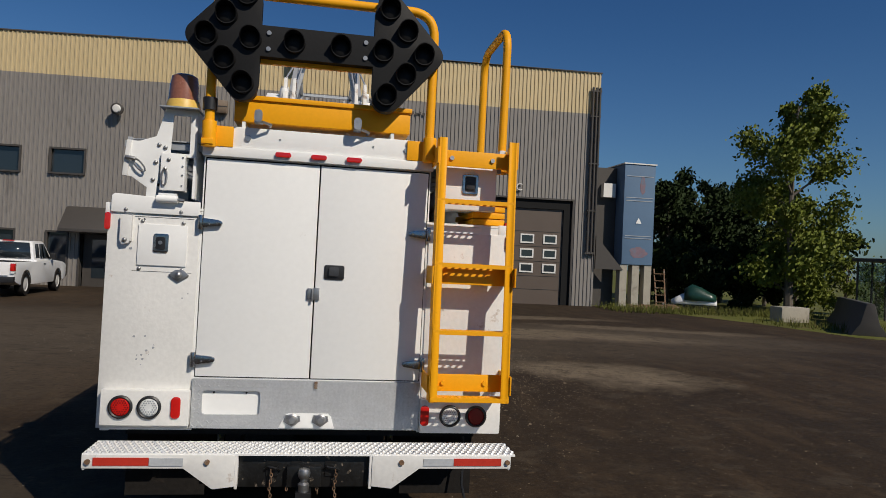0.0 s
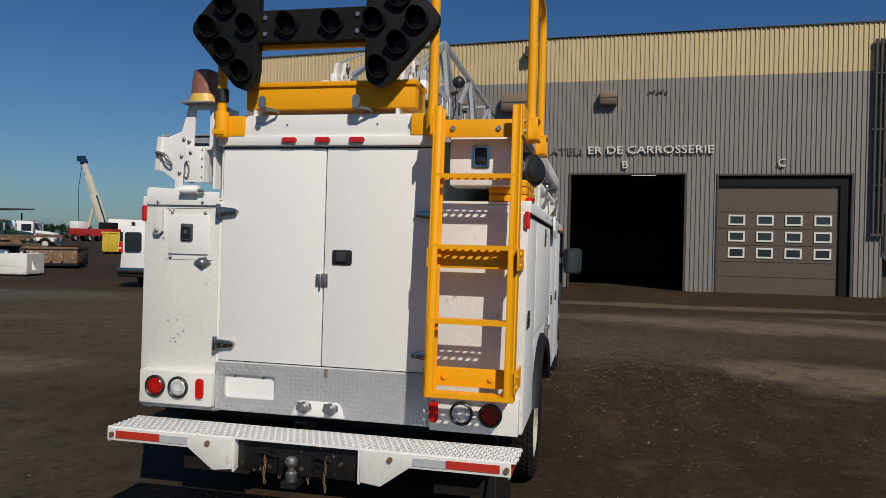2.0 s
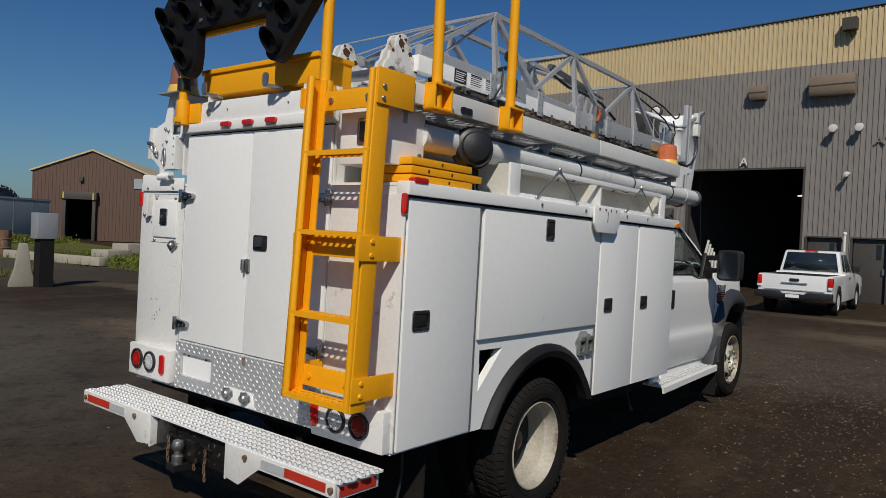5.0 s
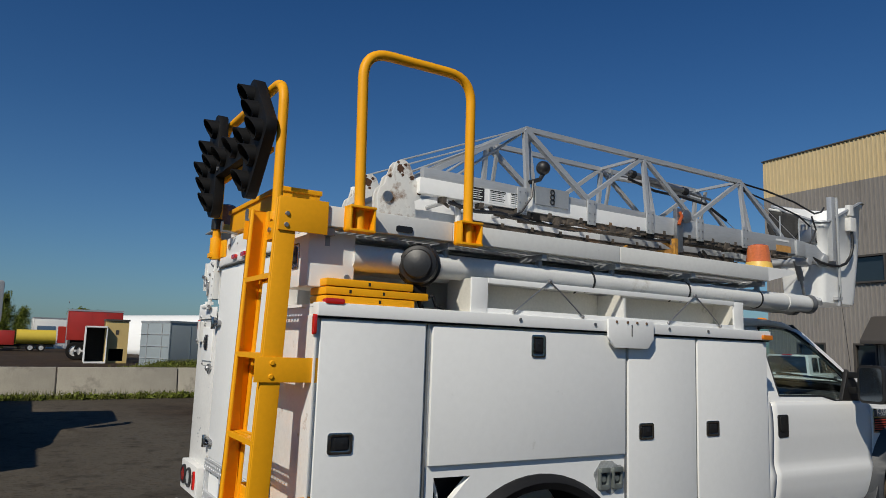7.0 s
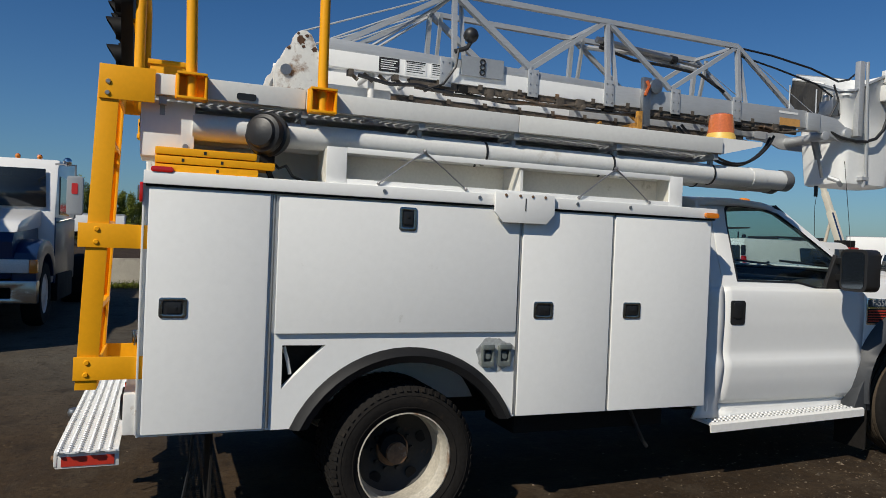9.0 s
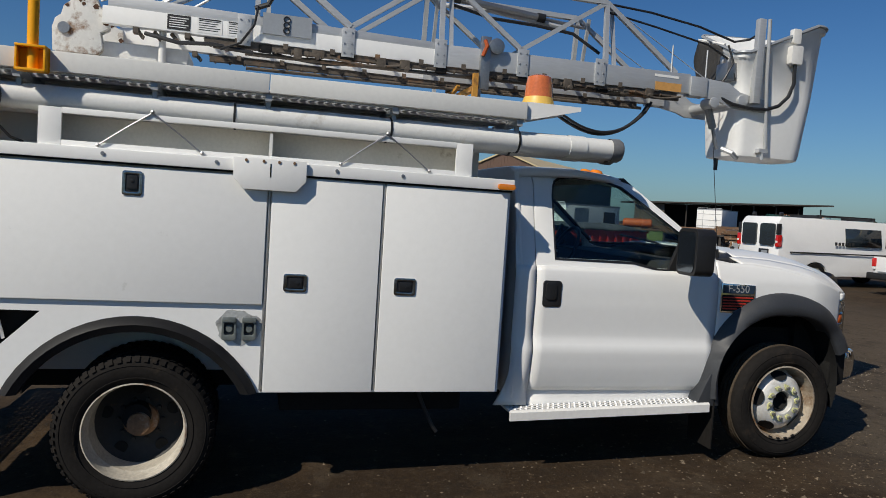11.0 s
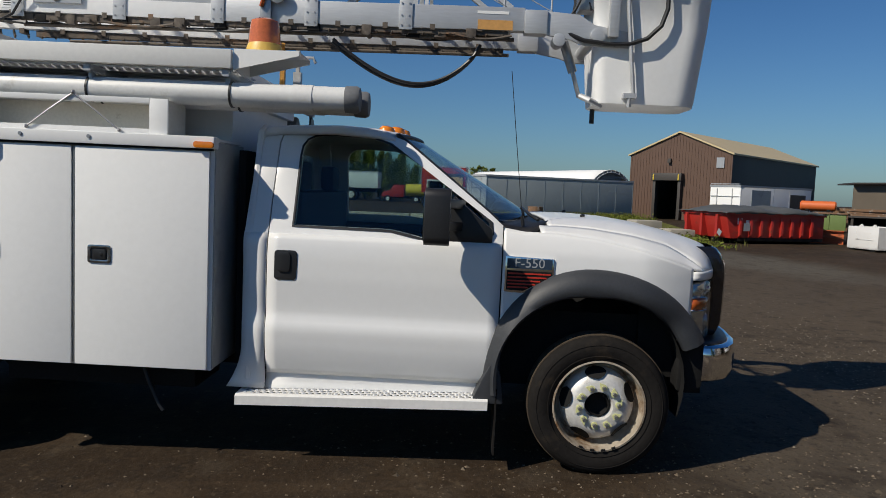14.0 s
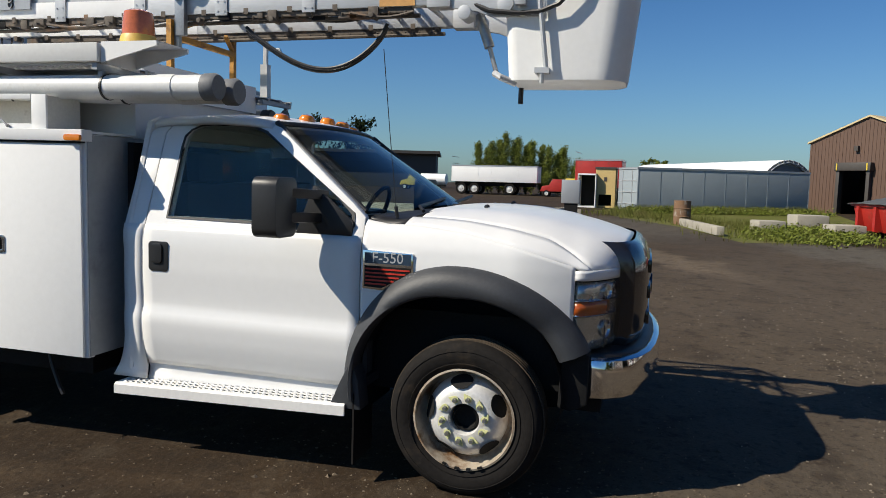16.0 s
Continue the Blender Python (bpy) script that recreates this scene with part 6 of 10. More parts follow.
part("turntable", b, OLDWHITE, T, "worn white boom pedestal", bevel=0.01)
b = Build().plate([(-0.62, 2.46), (-0.58, 2.70), (-0.50, 2.74), (-0.30, 2.62), (-0.30, 2.46)], [], "x", -0.40, -0.25)
b.cyl((-0.28, -0.58, 2.66), (-0.28, -0.58, 2.76), 0.03, n=12)
part("winch_bracket", b, WHITE, T, "white winch bracket", bevel=0.006)


def rail_z(y):
    return 2.757 + 0.006 * y


ZB = 0.145
for s in (1, -1):
    x = 0.29 * s
    b = Build()
    b.beam((x, -0.39, rail_z(-0.39) - 0.052), (x, 1.75, rail_z(1.75) - 0.052 - 0.03), 0.07, 0.105)
    wb = part("boom_rail", b, WHITE, T, "white boom side rail", bevel=0.004)
    part("boom_rail_top", Build().beam((x, -0.36, rail_z(-0.36) + 0.035), (x, 1.75, rail_z(1.75) - 0.02), 0.055, 0.075), GALV, wb, bevel=0.003)
    b = Build().beam((x, 1.75, rail_z(1.75) - ZB / 2 + 0.01), (x, 3.68, rail_z(3.68) - ZB / 2 + 0.01), 0.07, ZB)
    ob = part("boom_rail", b, GALV, T, "aluminium boom side rail", bevel=0.004)
    for y in (0.44, 1.10, 1.73, 2.33, 2.93):
        z = rail_z(y)
        b = Build().box(x + s * 0.034, x + s * 0.044, y - 0.042, y + 0.042, z - 0.15, z + 0.04)
        pl = part("splice_plate", b, GALV, ob, "riveted aluminium plate", bevel=0.002)
        bb = Build()
        for e in (-0.024, 0.024):
            for h in (-0.125, -0.065, 0.01):
                bb.cyl((x + s * 0.043, y + e, z + h), (x + s * 0.048, y + e, z + h), 0.006, n=6)
        parts("rivet", bb, STEEL, pl)
    b = Build()
    b.beam((x, 0.20, 2.615), (x, 3.58, 2.632), 0.045, 0.040)
    b.tube([(x - s * 0.02, 0.45, 2.572), (x - s * 0.02, 3.62, 2.600)], 0.013, 8)
    for k in range(38):
        y = -0.2 + k * 0.10
        z = 2.618 + 0.006 * y
        b.beam((x - 0.03, y, z + 0.025), (x + 0.02, y + 0.045, z - 0.030), 0.012, 0.022)
        if k % 3 == 0:
            b.box(x - 0.030, x + 0.036, y - 0.016, y + 0.016, z - 0.005, z + 0.030)
    part("rail_underside", b, GRIMY, T, "grimy roller track and hose carrier under the boom")
    # truss frame above
    xt = 0.245 * s
    nodes = [(0.515, 3.268), (1.742, 3.262), (2.985, 3.245)]
    low = [(-0.30, 2.80), (1.12, 2.83), (2.34, 2.825), (3.60, 2.80)]
    b = Build()
    b.beam((xt, *nodes[0]), (xt, *nodes[2]), 0.038, 0.036)
    tr = part("truss_chord", b, GALV, T, "aluminium truss top chord")
    for p, q in ((low[0], nodes[0]), (nodes[0], low[1]), (low[1], nodes[1]), (nodes[1], low[2]), (low[2], nodes[2]), (nodes[2], low[3])):
        w = 0.040 if p == nodes[0] else 0.032
        part("truss_diagonal", Build().beam((xt, *p), (xt, *q), w, w), GALV, tr)
    for (y, z) in nodes:
        parts("truss_post", Build().beam((xt, y, z), (x, y, 2.78), 0.032, 0.032), GALV, tr)
        parts("truss_post", Build().beam((xt - s * 0.06, y + 0.07, z - 0.01), (x, y + 0.07, 2.78), 0.024, 0.024), GALV, tr)
    parts("guy_wire", Build().tube([(xt, 0.515, 3.272), (xt + s * 0.03, -0.52, 2.85)], 0.0065, 6).tube([(xt - s * 0.05, 0.50, 3.25), (xt - s * 0.03, -0.42, 2.80)], 0.0065, 6).tube([(xt - s * 0.02, 0.49, 3.23), (xt - s * 0.02, -0.10, 2.80)], 0.010, 6).tube([(xt, 2.985, 3.24), (xt, 3.95, 2.74)], 0.0035, 5), GALV, tr)
b = Build()
for y, z in ((0.515, 3.268), (1.742, 3.262), (2.985, 3.245), (1.12, 2.80), (2.34, 2.79), (0.2, 2.74), (3.4, 2.74)):
    b.beam((-0.26, y, z), (0.26, y, z), 0.024, 0.024)
for y in [0.0 + 0.3 * k for k in range(13)]:
    b.cyl((-0.28, y, rail_z(y) - 0.07), (0.28, y, rail_z(y) - 0.07), 0.016, n=8)
parts("boom_rung", b, GALV, T, "aluminium ladder rungs across the boom")
b = Build().tube([(-0.24, 1.8, 3.20), (-0.1, 2.2, 3.17), (-0.05, 2.8, 3.10)], 0.02, 8)
part("hydraulic_tube", b, GALV, T)
# decals and fittings on the near rail
for y0, y1, mt in ((-0.02, 0.12, INK), (0.155, 0.31, PAPER), (0.335, 0.475, PAPER)):
    z = rail_z(y0) - 0.052
    dc = part("decal", Build().box(0.3255, 0.3275, y0, y1 - 0.004, z - 0.046, z + 0.044), mt, T, "safety decal on the boom")
    bb = Build()
    for k in range(5):
        bb.box(0.3276, 0.3284, y0 + 0.012, y1 - 0.016 - 0.012 * (k % 3), z + 0.024 - k * 0.014, z + 0.029 - k * 0.014)
    if mt is PAPER:
        bb.box(0.3276, 0.3284, y0 + 0.008, y1 - 0.012, z + 0.033, z + 0.041)
    parts("print_line", bb, INK if mt is PAPER else PAPER, dc)
part("decal", Build().box(0.3255, 0.3275, 3.385, 3.605, 2.645, 2.705), ORANGE, T, "faded orange maker's decal")
part("decal", Build().box(0.3255, 0.3275, 3.38, 3.58, 2.742, 2.760), PAPER, T, "white decal strip")
b = Build().ball((0.36, 0.60, 2.965), 0.052, 16)
b.tube([(0.36, 0.60, 2.92), (0.35, 0.58, 2.88), (0.33, 0.50, 2.85)], 0.016, 8)
part("boom_knob", b, BLACK, T, "round black padded lever")
part("control_plate", Build().box(0.33, 0.345, 0.55, 0.86, 2.70, 2.83), GREYPAINT, T, "grey control plate")
b = Build()
for z in (2.80, 2.765, 2.73):
    b.tube([(0.347 + 0.002, 0.70 + 0.018 * math.cos(a), z + 0.018 * math.sin(a)) for a in (2 * math.pi * k / 10 for k in range(11))], 0.005, 5)
parts("control_ring", b, BLACK, T)
b = Build().tube([(0.35, 0.52, 2.86), (0.36, 0.50, 2.74), (0.35, 0.42, 2.62), (0.33, 0.30, 2.57)], 0.008, 6)
b.tube([(0.30, -0.15, 2.62), (0.33, 0.05, 2.58), (0.31, 0.25, 2.60), (0.33, 0.5, 2.57)], 0.014, 6)
parts("boom_cable", b, BLACK, T, "black control cable")
b = Build().box(0.32, 0.36, 2.01, 2.08, 2.50, 2.86).box(0.31, 0.345, 1.98, 2.03, 2.42, 2.60)
b.cyl((0.35, 2.12, 2.80), (0.37, 2.12, 2.80), 0.055, n=18)
lk = part("boom_latch", b, STEEL, T, "dark boom latch", bevel=0.004)
b = Build().tube([(0.37, 2.03, 2.83), (0.38, 2.045, 2.79), (0.372, 2.03, 2.75), (0.37, 2.02, 2.72)], 0.014, 8)
part("latch_handle", b, SIGNAL, lk, "rusty orange latch handle")
# boom rest stand
b = Build()
for s in (1, -1):
    b.beam((s * 0.36, 1.98, 2.25), (s * 0.36, 1.98, 2.60), 0.035, 0.035)
    b.beam((s * 0.36, 1.98, 2.52), (s * 0.20, 2.02, 2.60), 0.025, 0.025)
b.beam((-0.36, 1.98, 2.50), (0.36, 1.98, 2.50), 0.035, 0.035)
part("boom_rest", b, OLDYELLOW, T, "rusty dull yellow boom rest frame")
b = Build().box(-0.86, -0.80, 1.95, 2.01, 2.20, 2.50).box(-0.845, -0.815, 1.965, 1.995, 2.50, 2.72)
b.tube([(-0.83, 2.0, 2.62), (-0.83, 2.10, 2.62), (-0.83, 2.12, 2.58)], 0.012, 8)
parts("side_post", b, GALV, T, "grey telescopic post with a crank")
# clutter under the boom: clamps, brackets and sagging hoses
rc = random.Random(41)
for k in range(16):
    y = 0.35 + k * 0.20 + rc.uniform(-0.06, 0.06)
    z, x, h = 2.600 + 0.006 * y, 0.285 + rc.uniform(-0.02, 0.035), rc.uniform(0.005, 0.035)
    b = Build().box(x - 0.02, x + 0.02, y - rc.uniform(0.015, 0.05), y + rc.uniform(0.015, 0.06), z - h, z + 0.03)
    if k % 3 == 0:
        b.cyl((x - 0.05, y, z - h), (x + 0.05, y, z - h), 0.016, n=10)
    part("rail_clamp", b, (GRIMY, DARK, GRIMY)[k % 3], T, "grimy clamp under the boom", bevel=0.003)
for k in range(9):
    y0, ln, x = 0.25 + k * 0.37, rc.uniform(0.35, 0.7), 0.28 + rc.uniform(-0.05, 0.05)
    sag = rc.uniform(0.01, 0.035)
    part("rail_hose", Build().tube([(x + 0.012 * math.sin(5 * u + k), y0 + ln * u, 2.592 + 0.006 * y0 - sag * math.sin(math.pi * u)) for u in (j / 8 for j in range(9))], 0.009, 6), BLACK if k % 2 else GRIMY, T, "sagging hose under the boom")
b = Build().cyl((-0.05, 1.85, 3.215), (-0.05, 2.62, 3.150), 0.026, n=16).cyl((-0.05, 2.62, 3.150), (-0.05, 2.95, 3.122), 0.012, n=12)
ic = part("extension_cylinder", b, STEEL, T, "grey cylinder inside the truss")
parts("cylinder_clamp", Build().cyl((-0.05, 1.90, 3.211), (-0.05, 1.95, 3.207), 0.034, n=14).cyl((-0.05, 2.56, 3.155), (-0.05, 2.62, 3.150), 0.034, n=14), BLACK, ic)
part("cylinder_hose", Build().tube([(-0.05, 1.88, 3.16), (-0.05, 2.2, 3.10), (-0.04, 2.55, 3.09), (-0.02, 2.85, 3.06), (0.05, 3.05, 2.92)], 0.013, 8), BLACK, ic, "black hose along the cylinder")
# hanging hose loop under the boom tip
loop = [(0.22, 2.45 + 0.95 * u, 2.55 - 0.26 * math.sin(math.pi * u ** 1.25) ** 0.72) for u in (k / 24 for k in range(25))]
part("hose_loop", Build().tube(loop, 0.013, 8).tube([(x + 0.03, y + 0.01, z + 0.012) for x, y, z in loop], 0.011, 8).tube([(0.20, 2.46, 2.53), (0.2, 2.60, 2.44), (0.2, 2.76, 2.36)], 0.006, 6), BLACK, T, "hanging black hydraulic hoses")
# tip, arm and basket
b = Build().box(0.24, 0.34, 3.68, 3.82, 2.63, 2.775).box(-0.34, -0.24, 3.68, 3.82, 2.63, 2.775)
b.plate([(3.80, 2.775), (4.02, 2.76), (4.12, 2.70), (4.36, 2.66), (4.36, 2.565), (4.06, 2.57), (3.98, 2.60), (3.80, 2.63)], [], "x", 0.30, 0.325)
b.plate([(3.80, 2.775), (4.02, 2.76), (4.12, 2.70), (4.36, 2.66), (4.36, 2.565), (4.06, 2.57), (3.98, 2.60), (3.80, 2.63)], [], "x", -0.325, -0.30)
b.cyl((-0.34, 4.14, 2.635), (0.345, 4.14, 2.635), 0.045, n=18)
b.cyl((0.20, 3.90, 2.60), (0.33, 3.90, 2.60), 0.04, n=14)
part("basket_arm", b, GALV, T, "grey basket pivot arm", bevel=0.004)
b = Build().cyl((0.16, 3.95, 2.62), (0.16, 4.02, 2.43), 0.030, n=14).cyl((0.16, 4.02, 2.43), (0.16, 4.07, 2.27), 0.014, n=10)
part("tilt_cylinder", b, STEEL, T, "levelling cylinder")


def ring(z, grow):
    y0, y1, w = 4.16 - grow * 0.06, 4.735 + grow * 0.085, 0.29 + grow * 0.06
    y1 += 0.075
    plan = arc(y1 - 0.17, w - 0.17, 0.17, 0, 90, 6) + arc(y0 + 0.07, w - 0.07, 0.07, 90, 180, 4) + arc(y0 + 0.07, 0.07 - w, 0.07, 180, 270, 4) + arc(y1 - 0.17, 0.17 - w, 0.17, 270, 360, 6)
    return [(x if x > 0 else x * (w - 0.17) / w, y, z - (0.27 - 0.36 * max(0.0, 0.30 - x)) * min(1.0, max(0.0, (z - 2.9) / 0.3)) * min(1.0, max(0.0, (4.22 - y) / 0.05))) for y, x in plan]


rows = [ring(z, g) for z, g in ((2.215, -0.3), (2.225, 0.0), (2.26, 0.1), (2.70, 0.6), (3.22, 1.0), (3.235, 1.25), (3.275, 1.25), (3.278, 1.1), (3.24, 0.85), (2.40, 0.1))]
b = Build()
vs = [[b.bm.verts.new(p) for p in r] for r in rows]
n = len(vs[0])
for a, c in zip(vs, vs[1:]):
    for k in range(n):
        b.bm.faces.new((a[k], a[(k + 1) % n], c[(k + 1) % n], c[k]))
b.bm.faces.new(vs[0][::-1]), b.bm.faces.new(vs[-1])
bk = part("work_basket", b, WHITE, T, "tapered white fibreglass work basket", sharp=50)
part("basket_rim", Build().tube(ring(3.272, 1.3) + [tuple(ring(3.272, 1.3)[0])], 0.014, 6), GREYPAINT, bk)
b = Build().tube([(0.385, 4.285, 3.26), (0.37, 4.315, 2.80), (0.335, 4.385, 2.26)], 0.014, 8).box(0.29, 0.35, 4.32, 4.40, 2.255, 2.285).tube([(0.335, 4.36, 2.26), (0.33, 4.36, 2.20)], 0.014, 8)
part("basket_rod", b, GALV, bk, "long release rod")
b = Build().box(0.335, 0.385, 4.20, 4.26, 2.62, 3.26)
part("basket_post", b, GALV, bk, bevel=0.004)
b = Build().plate(rounded(4.50, 4.60, 2.95, 3.09, 0.01), [], "x", 0.345, 0.40).plate(rounded(4.51, 4.58, 3.11, 3.22, 0.01), [], "x", 0.345, 0.39)
part("control_box", b, OLDWHITE, bk, "small white control box", bevel=0.005)
b = Build().tube([(0.38, 4.55, 2.95), (0.385, 4.55, 2.80), (0.375, 4.52, 2.70), (0.37, 4.44, 2.62), (0.36, 4.34, 2.585), (0.35, 4.22, 2.58), (0.34, 4.05, 2.60), (0.30, 3.92, 2.66)], 0.014, 8)
part("basket_cable", b, BLACK, bk, "black cable to the control box")
b = Build().tube([(0.24, 3.0, 3.24), (0.25, 3.35, 3.22), (0.28, 3.75, 3.16), (0.30, 4.05, 3.08), (0.28, 4.20, 3.12), (0.25, 4.30, 3.18)], 0.009, 6)
b.tube([(0.24, 3.0, 3.18), (0.25, 3.4, 3.12), (0.26, 3.85, 3.04), (0.26, 4.05, 2.95), (0.28, 4.10, 2.80)], 0.008, 6)
b.tube([(0.30, 4.0, 3.05), (0.31, 4.05, 2.92), (0.29, 4.00, 2.80), (0.30, 3.92, 2.70)], 0.008, 6)
parts("control_hose", b, BLACK, T, "black hoses to the basket")
part("valve_block", Build().box(0.14, 0.28, 4.02, 4.16, 2.80, 2.93).cyl((0.18, 4.05, 2.92), (0.18, 4.05, 2.99), 0.025, n=12).cyl((0.25, 4.05, 2.92), (0.25, 4.05, 2.97), 0.022, n=12), STEEL, T, "dark valve block", bevel=0.01)
rows = []
for k in range(9):
    u = k / 8
    rows.append([(-0.20 + 0.32 * u + 0.012 * math.sin(9 * w + 3 * u), 4.075 - 0.02 * math.sin(11 * u + 5 * w) - 0.03 * w, 3.20 - 0.10 * u - (0.36 + 0.05 * math.sin(7 * u)) * w) for w in (j / 8 for j in range(9))])
part("hanging_tarp", Build().grid(rows), TARPDARK, bk, "crumpled dark tarp hanging on the basket", solid=0.006)
part("fold_edge", Build().tube([r_[0] for r_ in rows], 0.012, 6), OLDWHITE, bk)
b = Build().tube([(0.22, 4.07, 2.27), (0.28, 4.12, 2.24), (0.24, 4.20, 2.21)], 0.02, 8)
part("basket_foot", b, GALV, bk)
part("drain_stub", Build().cyl((0.0, 4.19, 2.22), (0.0, 4.19, 2.12), 0.016, n=10), BLACK, bk)
for y in (3.55, 3.85):
    part("whip_post", Build().tube([(0.26, y, 2.75), (0.26, y, 3.0)], 0.006, 6), GALV, T)

# ---- surroundings: materials ----
DIRT = ground_material()
GREYCLAD = mat("grey_corrugated_cladding", (0.235, 0.215, 0.195), 0.55, 0.1, var=0.10, scale=0.6, fine=12, bump=0.05, stain=(0.15, 0.135, 0.12), stain_amount=0.2, stain_scale=0.8, stretch=(1, 1, 0.3))
TANCLAD = mat("tan_corrugated_cladding", (0.56, 0.44, 0.25), 0.55, 0.05, var=0.08, scale=0.6, fine=12, bump=0.05, stretch=(1, 1, 0.3))
DARKTRIM = mat("dark_brown_trim", (0.055, 0.048, 0.042), 0.6, var=0.15)
BROWNDOOR = mat("brown_garage_door", (0.105, 0.078, 0.060), 0.5, var=0.08, scale=1.5)
# near-black wall colour puts the shade inside the open bays into paint
BAYSHADE = mat("bay_shade_wall", (0.05, 0.05, 0.05), 0.9, var=0.2, scale=1)
CONCRETE = mat("weathered_concrete", (0.36, 0.33, 0.27), 0.9, var=0.15, scale=2.5, fine=35, bump=0.25, stain=(0.20, 0.18, 0.15), stain_amount=0.3, stain_scale=1.5)
WINGLASS = mat("dark_window_glass", (0.02, 0.028, 0.035), 0.06, var=0.05, bump=0, coat=0.5)
MARKRED = mat("faded_red_mark", (0.19, 0.125, 0.155), 0.7, var=0.25, scale=5, stain=(0.12, 0.16, 0.22), stain_amount=0.5, stain_scale=4)
BLUEPAINT = mat("faded_blue_container_paint", (0.105, 0.175, 0.27), 0.6, var=0.12, scale=1.2, stain=(0.20, 0.14, 0.14), stain_amount=0.14, stain_scale=1.1, spec=0.25)
GREENLEAF = mat("poplar_leaves", (0.125, 0.150, 0.022), 0.6, var=0.35, scale=1.2, fine=9, bump=0, by_object=0.08, spec=0.2)
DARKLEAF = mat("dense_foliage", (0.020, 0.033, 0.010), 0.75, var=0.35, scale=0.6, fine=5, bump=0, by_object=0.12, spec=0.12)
BARK = mat("grey_bark", (0.12, 0.10, 0.08), 0.9, var=0.3, scale=6, bump=0.4)
GRASS = mat("verge_grass", (0.105, 0.112, 0.026), 0.85, var=0.4, scale=0.8, fine=10, bump=0.3, stain=(0.13, 0.11, 0.045), stain_amount=0.4, stain_scale=1.0, spec=0.15)
REDPAINT = mat("red_paint", (0.38, 0.025, 0.018), 0.45, var=0.15, scale=1.5, stain=(0.16, 0.05, 0.03), stain_amount=0.25, stain_scale=2)
DARKGREEN = mat("dark_green_cover", (0.010, 0.045, 0.032), 0.35, var=0.2, scale=3, bump=0.05)
TARP = mat("dark_grey_tarp", (0.075, 0.080, 0.080), 0.7, var=0.2, scale=2, bump=0.2)
BARNBROWN = mat("brown_barn_cladding", (0.105, 0.058, 0.038), 0.6, var=0.08, scale=0.7)
TANROOF = mat("tan_metal_roof", (0.52, 0.42, 0.24), 0.5, var=0.06, scale=0.5)
TRAILERGREY = mat("blue_grey_trailer", (0.285, 0.325, 0.345), 0.6, var=0.1, scale=0.6, stain=(0.19, 0.21, 0.23), stain_amount=0.2, stain_scale=0.8, spec=0.25)
TENTWHITE = mat("white_tent_fabric", (0.82, 0.82, 0.80), 0.6, var=0.03, scale=0.5)
VANWHITE = mat("white_vehicle_paint", (0.80, 0.80, 0.79), 0.3, var=0.03, coat=0.5)
NAVY = mat("dark_blue_truck_paint", (0.012, 0.034, 0.095), 0.38, var=0.1, coat=0.2, spec=0.3)
SIGNWHITE = mat("white_metal_letters", (0.72, 0.70, 0.66), 0.5, var=0.05, bump=0)
FADED = mat("dull_metal_letters", (0.20, 0.185, 0.17), 0.6, var=0.1, bump=0)
GREENPAINT = mat("dull_green_paint", (0.14, 0.20, 0.06), 0.6, var=0.15, scale=1.5)
BINYELLOW = mat("yellow_bin_paint", (0.62, 0.45, 0.05), 0.5, var=0.1, scale=1.5)
SHEDTAN = mat("tan_shed_panel", (0.58, 0.42, 0.17), 0.55, var=0.08)
PEBBLE = mat("pale_dusty_pebble", (0.165, 0.140, 0.108), 0.9, var=0.2, fine=20, by_island=0.5, bump=0.1, spec=0.2)
BOOMCREAM = mat("cream_crane_paint", (0.62, 0.57, 0.46), 0.5, var=0.08, scale=1)
STONE = mat("dirty_gravel_stone", (0.115, 0.090, 0.064), 0.95, var=0.3, fine=20, by_island=0.55, bump=0.2, spec=0.15)
VENTTAN = mat("tan_vent_hood", (0.23, 0.17, 0.12), 0.6, var=0.1)
TUBELIGHT = mat("lit_tube_lamp", (1.0, 0.98, 0.92), 0.5, var=0.0, bump=0, emit=1.2)

# ---- ground ----
b = Build()
N, S = 28, 1500.0
ks = [math.copysign(abs(k) ** 2.2, k) * S for k in (2 * i / N - 1 for i in range(N + 1))]
near = [-14.0 + k for k in range(32)]
b.grid([[(x, y, rise(x) + sway(x, y)) for y in sorted([k for k in ks if abs(k) > 0.01] + [n + 0.5 for n in near])] for x in sorted([k for k in ks if abs(k) > 0.01] + near + [-70.0])])
tagged(part("ground", b, DIRT), "dark packed dirt yard with dusty patches and grit", "ground", kind="structure")
b = Build()
rnd = random.Random(5)
for k in range(15000):
    x, y = rnd.gauss(2.4, 1.3), rnd.gauss(5.2, 2.2)
    if k % 4 == 0:
        x, y = rnd.gauss(3.2, 2.4), rnd.gauss(2.0, 4.5)
    if k % 8 == 0:
        x, y = rnd.uniform(-8, 14), rnd.uniform(-7, 20)
    r = rnd.choice((0.003, 0.004, 0.005, 0.006, 0.008, 0.011)) * (1.9 if k % 31 == 0 else 1)
    q, z = rnd.uniform(0, 6.28), sway(x, y) + rise(x) - 0.001
    ps = [(x + r * math.cos(q + t) * rnd.uniform(0.7, 1.4), y + r * math.sin(q + t) * rnd.uniform(0.7, 1.4), z) for t in (0, 1.57, 3.14, 4.71)]
    top = b.bm.verts.new((x + r * 0.2, y, z + r * rnd.uniform(0.5, 0.9)))
    vs = [b.bm.verts.new(p) for p in ps]
    for n in range(4):
        b.bm.faces.new((vs[n], vs[(n + 1) % 4], top))
tagged(part("gravel", b, STONE, sharp=10), "pale loose gravel scattered over the yard", "gravel", kind="stuff")
b = Build()
